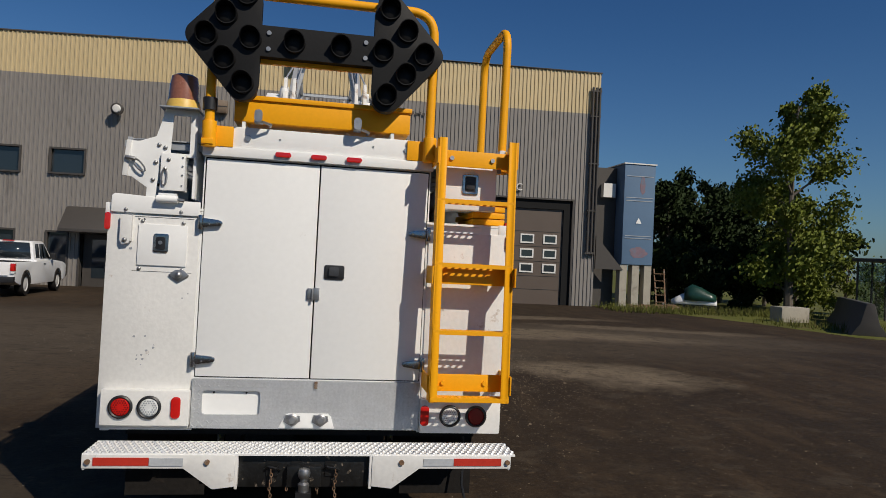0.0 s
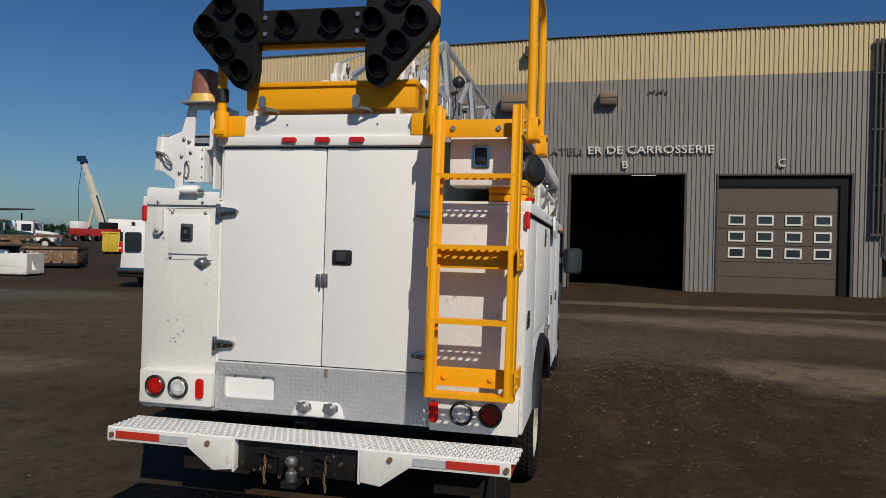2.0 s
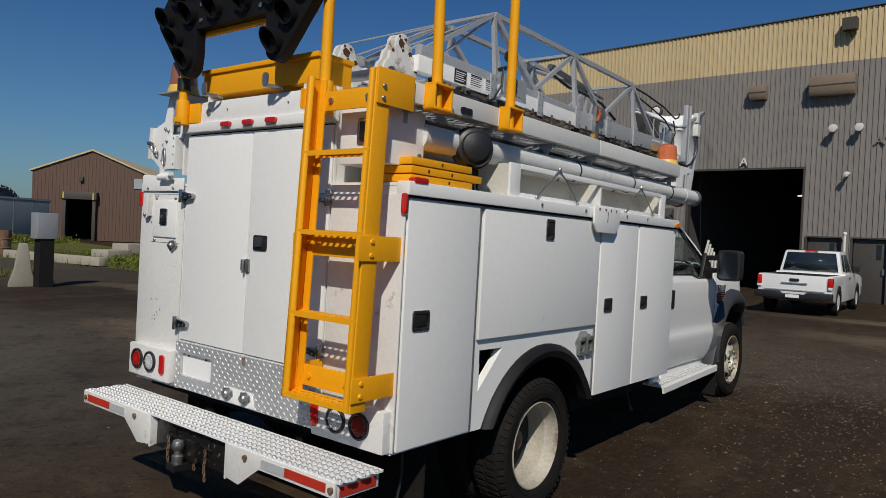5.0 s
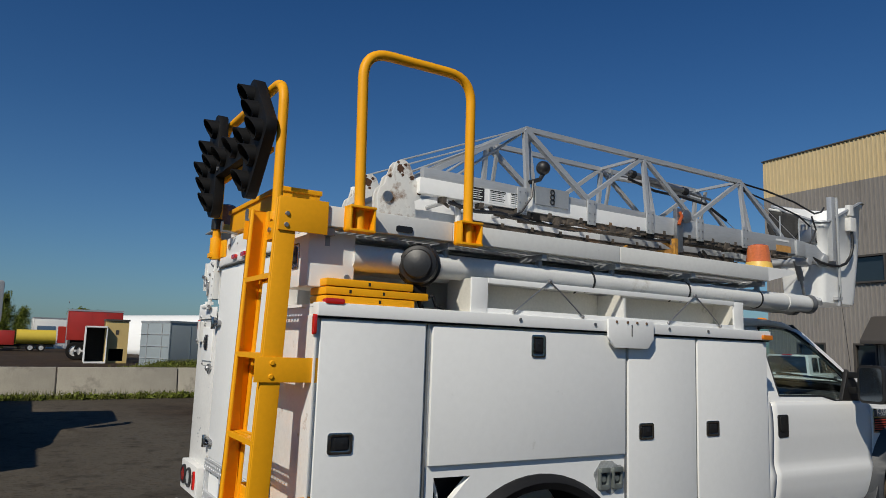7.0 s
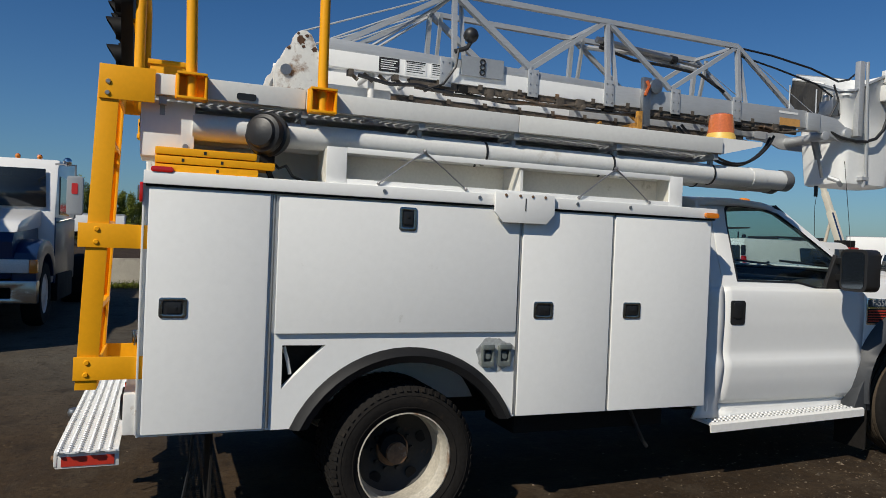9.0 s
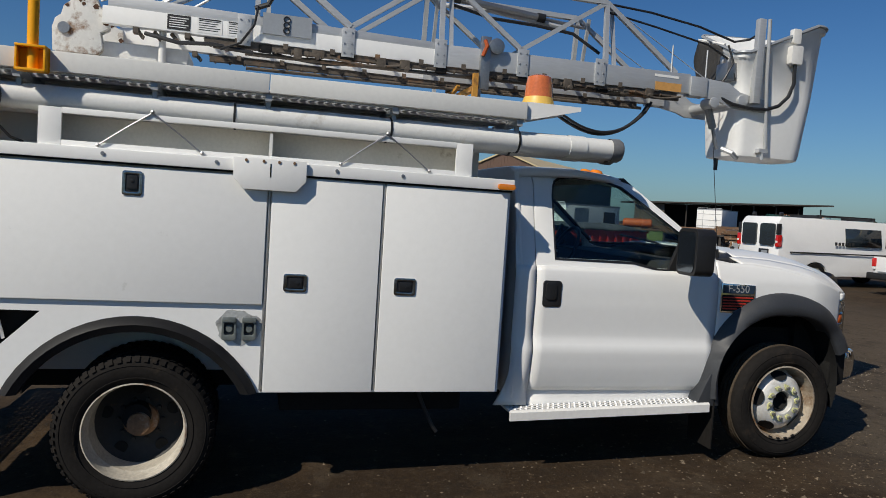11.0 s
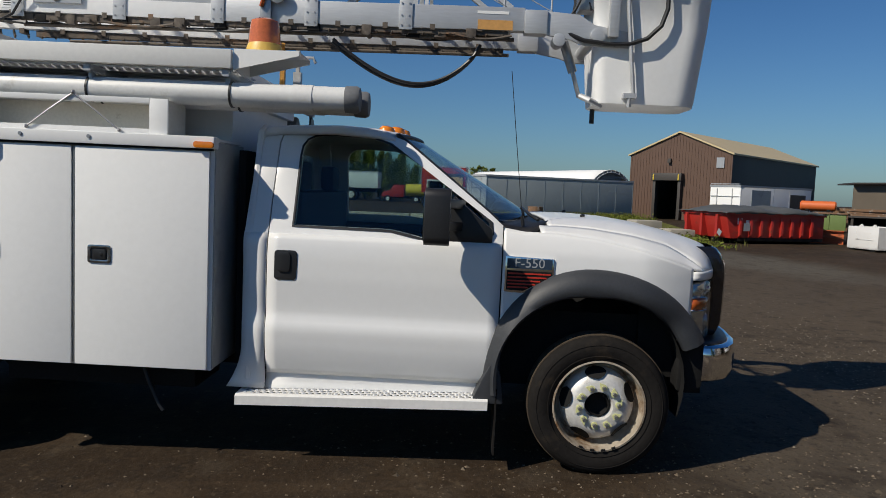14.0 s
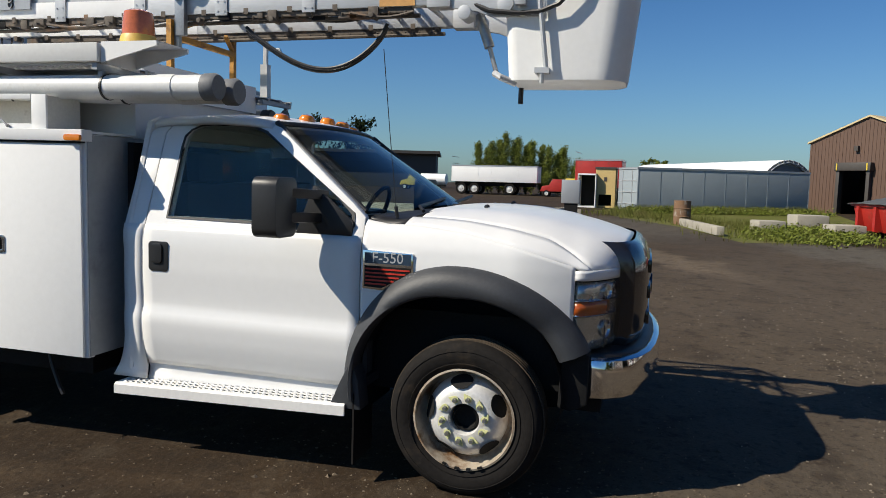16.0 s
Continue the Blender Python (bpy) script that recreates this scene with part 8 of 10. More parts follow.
bo = thing("glass_booth", "glass shelter with a dark flat roof", "shelter", pose(22.0, 18.9, 0, 0, 0, 20))
part("roof", Build().box(-1.15, 1.15, -0.9, 0.9, 2.35, 2.48), DARKTRIM, bo, bevel=0.02)
for x in (-1.0, 0.0, 1.0):
    for y in (-0.75, 0.75):
        part("post", Build().box(x - 0.03, x + 0.03, y - 0.03, y + 0.03, 0, 2.35), DARKTRIM, bo)
BOOTH = glass("booth_glass", (0.80, 0.86, 0.86))
for x0, x1, y0, y1 in ((-0.97, -0.03, -0.755, -0.745), (0.03, 0.97, -0.755, -0.745), (-1.005, -0.995, -0.72, 0.72), (0.995, 1.005, -0.72, 0.72), (-0.97, 0.97, 0.745, 0.755)):
    g = part("pane", Build().box(x0, x1, y0, y1, 0.15, 2.30), BOOTH, bo)
    g.visible_shadow = False


# ---- trees ----
def tree(name, at, h, spread, leaves, size, material, seed, label, slim=1.0, base=0.12):
    r = random.Random(seed)
    t = thing(name, label, "tree", pose(*at))
    b = Build()
    tips = []
    trunk = [Vector((0, 0, 0))]
    for k in range(1, 8):
        trunk.append(Vector((r.gauss(0, 0.06) * k * 0.4, r.gauss(0, 0.06) * k * 0.4, h * 0.92 * k / 7)))
    rad = h * 0.016 + 0.05
    for k in range(7):
        b.cyl(trunk[k], trunk[k + 1], rad * (1 - k / 7.6), rad * (1 - (k + 1) / 7.6), n=7)
    limbs = int(14 + h)
    for k in range(limbs):
        f = base + (0.97 - base) * (k + r.random()) / limbs
        i = min(6, int(f / 0.92 * 7))
        p = trunk[i].lerp(trunk[i + 1], (f / 0.92 * 7) % 1)
        a = r.uniform(0, 6.283)
        ln = spread * (0.35 + 0.75 * math.sin(math.pi * min(1, (f - base * 0.6)) ** 0.8) ** 0.8) * r.uniform(0.6, 1.15)
        up = (0.35 + 0.5 * slim) * r.uniform(0.5, 1.2)
        q = p + Vector((math.cos(a) * ln, math.sin(a) * ln, ln * up))
        mid = p.lerp(q, 0.5) + Vector((r.gauss(0, 0.1), r.gauss(0, 0.1), r.gauss(0, 0.1))) * ln * 0.4
        b.cyl(p, mid, rad * 0.28, rad * 0.18, n=5).cyl(mid, q, rad * 0.18, rad * 0.05, n=5)
        for e in range(5):
            tips.append((mid.lerp(q, 0.15 + 0.22 * e), ln * r.uniform(0.16, 0.30)))
    part("trunk", b, BARK, t, "grey tapered trunk and limbs")
    c = Build()
    for k in range(leaves):
        p, s = tips[r.randrange(len(tips))]
        g = Vector((r.gauss(0, 1), r.gauss(0, 1), r.gauss(0, 0.8))) * s * 0.75
        o = p + g
        n1 = Vector((r.gauss(0, 1), r.gauss(0, 1), r.gauss(0, 1))).normalized()
        u = n1.orthogonal().normalized() * size * r.uniform(0.6, 1.3)
        v = n1.cross(u)
        c.bm.faces.new([c.bm.verts.new(o + w) for w in (-u, v * 0.55, u, -v * 0.55)])
    part("crown", c, material, t, "uneven crown of small leaves", sharp=180)
    return t


def poplar(name, at, h, seed, label):
    """A slim, pointed tree of fine leaves round steep limbs."""
    r = random.Random(seed)
    t = thing(name, label, "tree", pose(*at))
    b, c = Build(), Build()
    b.cyl((0, 0, 0), (0, 0, h * 0.95), 0.09, 0.02, n=7)
    tips = []
    for k in range(46):
        f = 0.03 + 0.9 * (k + r.random()) / 46
        wide = 0.70 * min(1.0, f / 0.18) ** 0.5 * (1 - f) ** 0.62 + 0.06
        a, ln = r.uniform(0, 6.283), wide * r.uniform(0.5, 1.2)
        p = Vector((0, 0, h * f))
        q = p + Vector((math.cos(a) * ln, math.sin(a) * ln, ln * r.uniform(1.1, 1.9)))
        q.z = min(q.z, h)
        b.cyl(p, q, 0.022, 0.006, n=5)
        tips += [(p.lerp(q, e), 0.09 + 0.13 * ln) for e in (0.25, 0.5, 0.75, 1.0)]
    for k in range(6500):
        p, w = tips[r.randrange(len(tips))]
        o = p + Vector((r.gauss(0, 1), r.gauss(0, 1), r.gauss(0, 1.2))) * w
        n1 = Vector((r.gauss(0, 1), r.gauss(0, 1), r.gauss(0, 1))).normalized()
        u = n1.orthogonal().normalized() * 0.062 * r.uniform(0.6, 1.3)
        v = n1.cross(u)
        c.bm.faces.new([c.bm.verts.new(o + d) for d in (-u, v * 0.6, u, -v * 0.6)])
    part("trunk", b, BARK, t, "grey tapered trunk and limbs")
    part("crown", c, GREENLEAF, t, "slim uneven crown of small leaves", sharp=180)
    return t


tree("poplar_tree", (19.6, 21.7, 0), 9.7, 1.85, 25000, 0.100, GREENLEAF, 11, "tall loose poplar with bright green leaves", base=0.04)
tree("young_tree", (20.6, 22.9, 0), 5.2, 1.8, 11000, 0.10, GREENLEAF, 12, "young leafy tree beside the poplar", base=0.01)
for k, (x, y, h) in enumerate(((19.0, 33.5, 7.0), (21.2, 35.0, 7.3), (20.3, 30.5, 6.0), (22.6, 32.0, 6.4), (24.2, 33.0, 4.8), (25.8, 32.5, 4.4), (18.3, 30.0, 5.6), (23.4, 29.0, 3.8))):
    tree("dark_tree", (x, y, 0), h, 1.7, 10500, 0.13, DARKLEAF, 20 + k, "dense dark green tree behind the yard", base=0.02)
for x, y, h in ((-26.6, 48.0, 9.2), (-28.0, 52.0, 8.4), (-24.6, 50.5, 7.0)):
    tree("poplar_tree", (x, y, 0), h, 1.6, 9000, 0.13, GREENLEAF, int(70 - x), "tall green poplar behind the workshop", base=0.04)
# added dark shrubs: they stand in for the black shade under the trees
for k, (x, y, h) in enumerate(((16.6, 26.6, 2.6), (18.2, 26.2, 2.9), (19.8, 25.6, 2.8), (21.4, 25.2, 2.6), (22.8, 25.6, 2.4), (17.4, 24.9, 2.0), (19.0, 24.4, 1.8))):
    tree("dark_shrub", (x, y, 0), h, 1.15, 5200, 0.10, DARKLEAF, 90 + k, "dark undergrowth added to fill the shade under the trees", base=0.0)
tree("shrub", (23.4, 23.2, 0), 2.4, 1.1, 2400, 0.08, GREENLEAF, 40, "green shrub at the yard edge", base=0.01)
tree("shrub", (24.6, 22.6, 0), 1.9, 1.0, 2000, 0.08, GREENLEAF, 41, "green shrub at the yard edge", base=0.01)


# ---- vehicles ----
def car_wheel(parent, x, y, r, w, s):
    b = Build().lathe((x, y, r), (s, 0, 0), [(r * 0.6, -w), (r * 0.93, -w), (r, -w * 0.6), (r, w * 0.6), (r * 0.93, w), (r * 0.62, w * 0.95)], 28, closed=True)
    t = part("tyre", b, RUBBER, parent, "dusty tyre")
    b = Build().lathe((x, y, r), (s, 0, 0), [(r * 0.63, w * 0.9), (r * 0.56, w * 0.7), (r * 0.3, w * 0.85), (r * 0.12, w), (0, w)], 20)
    part("rim", b, WHEELPAINT, t, "grey rim")


def arch_cut(y, r, n=8):
    return arc(y, 0.33, r, 180, 0, n)


def pickup(m, label, clean=True):
    """A compact white pickup; rear bumper at y = 0, front at y = 5.1."""
    t = thing("pickup_truck", label, "pickup", m)
    out = [(0.05, 0.48), *arch_cut(1.05, 0.42), *arch_cut(4.15, 0.42), (5.05, 0.45), (5.10, 0.70), (5.0, 0.93), (4.6, 1.0), (3.75, 1.06), (1.95, 1.06), (1.95, 1.02), (0.03, 1.02)]
    part("body", Build().plate(out, [], "x", -0.86, 0.86), VANWHITE, t, "white pickup body", bevel=0.04)
    part("bed", Build().box(-0.72, 0.72, 0.12, 1.88, 0.98, 1.027), DARK, t)
    g = Build().plate([(1.95, 1.05), (2.05, 1.62), (2.20, 1.66), (3.0, 1.66), (3.15, 1.62), (3.78, 1.05)], [], "x", -0.78, 0.78)
    for v in g.bm.verts:
        if v.co.z > 1.3:
            v.co.x *= 0.86
    part("cab", g, VANWHITE, t, "white cab", bevel=0.03)
    for s in (1, -1):
        for q in ([(2.98, 1.10), (3.55, 1.10), (3.10, 1.57), (2.98, 1.57)], [(2.55, 1.10), (2.93, 1.10), (2.93, 1.57), (2.62, 1.57)], [(2.15, 1.12), (2.50, 1.12), (2.55, 1.57), (2.22, 1.57)]):
            b = Build()
            b.face([(s * (0.787 - (z - 1.05) * 0.19), y, z) for y, z in q])
            part("side_window", b, WINGLASS, t, "dark side window", solid=0.01)
        tl = part("tail_lamp", Build().box(min(s * 0.765, s * 0.872), max(s * 0.765, s * 0.872), -0.006, 0.17, 0.76, 0.985), REDLENS, t, "red tail lamp", bevel=0.015)
        part("reverse_lens", Build().box(min(s * 0.77, s * 0.874), max(s * 0.77, s * 0.874), -0.007, 0.165, 0.69, 0.755), CLEARLENS, tl, "white reverse lens", bevel=0.01)
        for y in (1.05, 4.15):
            part("wheel_arch", Build().plate(arc(y, 0.36, 0.425, 0, 180, 14) + arc(y, 0.36, 0.40, 180, 0, 14), [], "x", s * 0.70, s * 0.872), DARKTRIM, t, "dark wheel arch lip")
        part("mirror", Build().box(min(s * 0.84, s * 1.0), max(s * 0.84, s * 1.0), 3.25, 3.38, 1.10, 1.28), BLACK, t, bevel=0.02)
        part("head_lamp", Build().box(min(s * 0.6, s * 0.855), max(s * 0.6, s * 0.855), 4.98, 5.09, 0.72, 0.88), CLEARLENS, t)
        part("handle", Build().box(min(s * 0.855, s * 0.875), max(s * 0.855, s * 0.875), 2.62, 2.78, 0.92, 0.96), BLACK, t)
        for y in (1.05, 4.15):
            car_wheel(t, s * 0.76, y, 0.355, 0.11, s)
    b = Build()
    b.face([(-0.69, 1.948, 1.10), (0.69, 1.948, 1.10), (0.60, 2.030, 1.60), (-0.60, 2.030, 1.60)])
    part("rear_window", b, WINGLASS, t, "dark rear window", solid=0.01)
    b = Build()
    b.face([(-0.70, 3.74, 1.12), (0.70, 3.74, 1.12), (0.62, 3.19, 1.61), (-0.62, 3.19, 1.61)])
    part("windshield", b, WINGLASS, t, "windshield", solid=0.01)
    bu_ = part("bumper", Build().plate([(-0.90, 0.43), (0.90, 0.43), (0.90, 0.60), (0.32, 0.60), (0.26, 0.54), (-0.26, 0.54), (-0.32, 0.60), (-0.90, 0.60)], [], "y", -0.14, 0.04), BLACK, t, "black rear step bumper", bevel=0.025)
    part("number_bar", Build().box(-0.16, 0.16, -0.148, -0.141, 0.45, 0.53), PAPER, bu_)
    part("stop_lamp", Build().box(-0.16, 0.16, 2.02, 2.06, 1.635, 1.665), REDLENS, t, "high red stop lamp")
    part("tailgate_handle", Build().plate(rounded(-0.11, 0.11, 0.86, 0.93, 0.015), [], "y", 0.012, 0.032), BLACK, t, "black tailgate handle", bevel=0.004)
    part("tailgate_seam", Build().box(-0.70, 0.70, 0.02, 0.035, 0.62, 0.64).box(-0.30, 0.30, 0.0, 0.03, 0.80, 0.83), GREYPAINT, t)
    return t


pickup(pose(-9.45, 16.6, 0, 0, 0, 3), "white extended-cab pickup parked facing the workshop")
pickup(pose(-0.95, 15.9, 0, 0, 0, 1), "dented white pickup parked facing the workshop")


def van(m):
    """A white cargo van; rear at y = 0, front at y = 5.6."""
    t = thing("cargo_van", "white cargo van with roof beacons, parked in the yard", "van", m)
    out = [(0.05, 0.50), *arch_cut(1.3, 0.43), *arch_cut(4.6, 0.43), (5.55, 0.5), (5.6, 0.8), (5.5, 1.05), (5.05, 1.20), (4.40, 2.0), (4.15, 2.08), (0.15, 2.10), (0.03, 1.9)]
    b = Build().plate(out, [], "x", -0.98, 0.98)
    for v in b.bm.verts:
        if v.co.z > 1.2:
            v.co.x *= 1 - 0.16 * (v.co.z - 1.2)
    part("body", b, VANWHITE, t, "white van body", bevel=0.05)
    for s in (1, -1):
        part("rear_window", Build().plate(rounded(min(s * 0.10, s * 0.74), max(s * 0.07, s * 0.77), 1.22, 1.88, 0.08), [], "y", -0.005, 0.045), WINGLASS, t, "dark rear door window")
        tl = part("tail_lamp", Build().box(min(s * 0.84, s * 0.965), max(s * 0.84, s * 0.965), -0.02, 0.12, 1.18, 1.54), REDLENS, t, "red tail lamp", bevel=0.02)
        part("reverse_lens", Build().box(min(s * 0.86, s * 0.95), max(s * 0.86, s * 0.95), -0.026, -0.018, 1.30, 1.36), CLEARLENS, tl)
        part("lamp_housing", Build().box(min(s * 0.84, s * 0.935), max(s * 0.84, s * 0.935), -0.015, 0.10, 1.55, 1.88), BLACK, t, bevel=0.02)
        b = Build()
        b.face([(s * 0.965, y, z) for y, z in ((3.75, 1.28), (4.78, 1.28), (4.33, 1.85), (3.75, 1.85))])
        part("side_window", b, WINGLASS, t, "dark front door window", solid=0.01)
        b = Build()
        b.face([(s * (0.987 - (z - 1.2) * 0.155), y, z) for y, z in ((2.30, 1.28), (3.60, 1.28), (3.60, 1.84), (2.30, 1.84))])
        part("side_window", b, WINGLASS, t, "dark sliding door window", solid=0.01)
        part("mirror", Build().box(min(s * 0.98, s * 1.2), max(s * 0.98, s * 1.2), 4.58, 4.71, 1.2, 1.5), BLACK, t, bevel=0.02)
        part("side_trim", Build().box(min(s * 0.975, s * 0.992), max(s * 0.975, s * 0.992), 0.4, 4.1, 1.02, 1.06), BLACK, t)
        part("roof_beacon", Build().lathe((s * 0.62, 0.28, 2.08), (0, 0, 1), [(0.0, 0.0), (0.08, 0.0), (0.075, 0.04), (0.05, 0.05), (0.065, 0.07), (0.06, 0.14), (0.0, 0.16)], 14), BLACK, t, "dark round roof beacon")
        for y in (1.3, 4.6):
            car_wheel(t, s * 0.86, y, 0.37, 0.12, s)
    b = Build()
    b.face([(-0.8, 5.01, 1.28), (0.8, 5.01, 1.28), (0.75, 4.445, 1.97), (-0.75, 4.445, 1.97)])
    part("windshield", b, WINGLASS, t, solid=0.01)
    part("bumper", Build().box(-0.96, 0.96, -0.18, 0.06, 0.50, 0.68), DARKCHROME, t, "dull chrome rear bumper", bevel=0.04)
    part("bumper_skirt", Build().box(-0.90, 0.90, -0.14, 0.10, 0.36, 0.50), DARK, t, bevel=0.03)
    pp = part("plate_panel", Build().box(0.10, 0.52, -0.004, 0.03, 0.90, 1.10), BLACK, t, bevel=0.01)
    part("plate_bar", Build().box(0.22, 0.50, -0.010, -0.003, 0.93, 1.05), GREYPAINT, pp)
    b = Build()
    for k in range(6):
        b.box(0.994 - 0.004, 0.996, 1.9 + 0.12 * k, 1.98 + 0.12 * k, 1.30, 1.40)
    parts("letter_bar", b, INK, t)
    parts("roof_rack", Build().beam((-0.6, 1.5, 2.2), (-0.6, 3.6, 2.2), 0.04, 0.04).beam((0.6, 1.5, 2.2), (0.6, 3.6, 2.2), 0.04, 0.04).beam((-0.7, 1.6, 2.16), (0.7, 1.6, 2.16), 0.04, 0.1).beam((-0.7, 3.5, 2.16), (0.7, 3.5, 2.16), 0.04, 0.1), BLACK, t)
    return t


van(pose(-12.3, 14.5, 0, 0, 0, 4) @ Matrix.Diagonal((0.82, 1.06, 0.92, 1)))


def semi(m, low=NAVY, high=VANWHITE, label="white and dark blue conventional semi tractor"):
    """A conventional tractor in two colours; nose at y = 0, cab behind at -y."""
    t = thing("semi_tractor", label, "truck", m)
    b = Build().plate([(-0.1, 0.75), (0.0, 1.30), (-0.10, 1.42), (-0.30, 1.52), (-1.9, 1.70), (-1.9, 0.75)], [], "x", -0.80, 0.80)
    part("hood", b, low, t, "dark lower hood" if low is not high else "", bevel=0.08)
    b = Build().plate([(-0.10, 1.43), (-0.20, 1.54), (-0.45, 1.62), (-1.92, 1.82), (-1.92, 1.52), (-0.9, 1.46)], [], "x", -0.83, 0.83)
    part("hood_top", b, high, t, "upper hood", bevel=0.10)
    for k, z in enumerate((1.38, 1.44)):
        part("hood_stripe", Build().tube([(sx, y, z + 0.10 * max(0, -y - 0.5) ** 1.5 * 0.4) for sx in (0.835,) for y in (-0.35, -0.7, -1.1, -1.5, -1.88)], 0.012, 6), INK, t)
    b = Build().plate([(-1.9, 0.6), (-1.9, 1.75), (-2.15, 2.55), (-2.3, 2.68), (-4.1, 2.75), (-4.1, 0.6)], [], "x", -1.05, 1.05)
    part("cab", b, high, t, bevel=0.06)
    part("cab_band", Build().box(-1.06, 1.06, -4.05, -1.92, 0.6, 1.70), low, t, bevel=0.02)
    b = Build()
    b.face([(-0.9, -1.885, 1.86), (0.9, -1.885, 1.86), (0.85, -2.085, 2.50), (-0.85, -2.085, 2.50)])
    part("windshield", b, WINGLASS, t, solid=0.02)
    for s in (1, -1):
        b = Build().plate([(-0.06, 0.66), (-0.04, 0.95), (-0.10, 1.14), (-0.28, 1.27), (-0.60, 1.34), (-1.05, 1.33), (-1.42, 1.22), (-1.62, 1.02), (-1.66, 0.72), *[(-0.95 + 0.60 * math.cos(a), 0.52 + 0.60 * math.sin(a)) for a in (math.pi * (1 - k / 8) for k in range(1, 8))]], [], "x", min(s * 0.76, s * 1.12), max(s * 0.76, s * 1.12))
        part("fender", b, low, t, "rounded fender", bevel=0.06)
        part("convex_mirror", Build().ball((s * 1.22, -1.93, 2.63), 0.075, 12), CHROME, t, "round chrome spot mirror")
        part("headlamp", Build().box(min(s * 0.62, s * 1.02), max(s * 0.62, s * 1.02), -0.06, 0.03, 0.85, 1.05), CLEARLENS, t, bevel=0.02)
        part("turn_signal", Build().box(min(s * 1.02, s * 1.13), max(s * 1.02, s * 1.13), -0.12, 0.02, 0.85, 1.05), AMBER, t, bevel=0.02)
        part("side_window", Build().box(min(s * 1.055, s * 1.07), max(s * 1.055, s * 1.07), -3.2, -2.25, 1.75, 2.4), WINGLASS, t)
        b = Build().plate(rounded(min(s * 1.22, s * 1.48), max(s * 1.22, s * 1.48), 1.75, 2.40, 0.04), [], "y", -2.0, -1.88)
        mr = part("mirror", b, GREYPAINT, t, "grey upright mirror", bevel=0.02)
        part("mirror_reflector", Build().plate(rounded(s * 1.35 - 0.05, s * 1.35 + 0.05, 2.10, 2.28, 0.02), [], "y", -1.88, -1.872), REDLENS, mr, "red reflector")
        parts("mirror_arm", Build().tube([(s * 1.0, -2.1, 2.6), (s * 1.35, -1.95, 2.58), (s * 1.35, -1.95, 1.7), (s * 1.0, -2.0, 1.6)], 0.018, 6), STEEL, t)
        car_wheel(t, s * 0.95, -0.95, 0.5, 0.14, s)
        for y in (-5.2, -6.5):
            car_wheel(t, s * 0.95, y, 0.5, 0.25, s)
        part("side_step", Build().box(min(s * 0.85, s * 1.1), max(s * 0.85, s * 1.1), -3.6, -2.0, 0.3, 0.75), DARK, t, bevel=0.03)
    bp_ = part("bumper", Build().plate([(-1.15, 0.42), (1.15, 0.42), (1.15, 0.75), (-1.15, 0.75)], [rounded(-0.80, -0.55, 0.50, 0.64, 0.02), rounded(0.55, 0.80, 0.50, 0.64, 0.02)], "y", -0.1, 0.12), DARKCHROME, t, "dull dark bumper", bevel=0.02)
    part("bumper_back", Build().box(-1.1, 1.1, -0.14, -0.11, 0.44, 0.73), DARK, bp_)
    part("frame", Build().box(-0.45, 0.45, -7.2, -1.0, 0.55, 0.85), DARK, t)
    part("grille", Build().box(-0.55, 0.55, -0.06, 0.02, 0.8, 1.32), CHROME, t, bevel=0.02)
    b = Build()
    for x in (-0.7, -0.35, 0.0, 0.35, 0.7):
        b.ball((x, -2.35, 2.72), 0.05, 8)
    parts("roof_marker", b, AMBER, t)
    return t


semi(pose(-7.7, -4.2, 0, 0, 0, -92) @ Matrix.Diagonal((1, 1, 1.07, 1)))


# ---- far side of the yard ----
def barrier():
    b = Build().plate([(-0.30, 0.0), (0.30, 0.0), (0.30, 0.08), (0.16, 0.34), (0.10, 0.88), (-0.10, 0.88), (-0.16, 0.34), (-0.30, 0.08)], [], "y", 0.01, 2.99)
    return part("jersey_barrier", b, CONCRETE, bevel=0.02)


jb = barrier()
jb.matrix_basis = pose(-17.1, -1.32, 0)
tagged(jb, "weathered concrete jersey barrier in the weeds", "barrier", "row of concrete barriers")
for x, y, a in ((-17.1, -4.34, 0), (-17.1, -7.36, 0)):
    copy_thing(jb, pose(x, y, 0, 0, 0, a))
copy_thing(jb, pose(-17.12, 1.70, 0, 0, 0, 1) @ Matrix.Diagonal((1, 0.47, 1, 1)))
ub = thing("utility_box", "grey steel electrical box on a dark post", "utility box", pose(-13.5, 2.95, 0))
ft = Build().plate([(-0.34, 0.0), (0.26, 0.0), (0.14, 0.35), (0.05, 0.95), (-0.13, 0.95), (-0.22, 0.35)], [], "x", -0.9, 0.0)
for v in ft.bm.verts:
    v.co.x, v.co.y = v.co.x * 0.94 - 0.25, v.co.y - 0.12 - v.co.x * 0.34
part("foot", ft, CONCRETE, ub, "sloped concrete barrier end", bevel=0.02)
part("post", Build().box(-0.25, 0.05, 0.06, 0.36, 0, 1.1), DARK, ub)
part("cabinet", Build().box(-0.28, 0.08, -0.02, 0.42, 1.08, 1.66), GREYPAINT, ub, bevel=0.02)
tagged(part("steel_barrel", Build().lathe((-24.8, 6.3, rise(-24.8)), (0, 0, 1), [(0.0, 0.0), (0.32, 0.0), (0.32, 0.28), (0.34, 0.30), (0.32, 0.32), (0.32, 0.6), (0.34, 0.62), (0.32, 0.64), (0.32, 0.92), (0.0, 0.9)], 20), RUSTY), "rusty steel barrel standing in the weeds", "barrel")
b = Build()
b.box(0, 5.2, -0.12, 0.12, 0, 0.28)
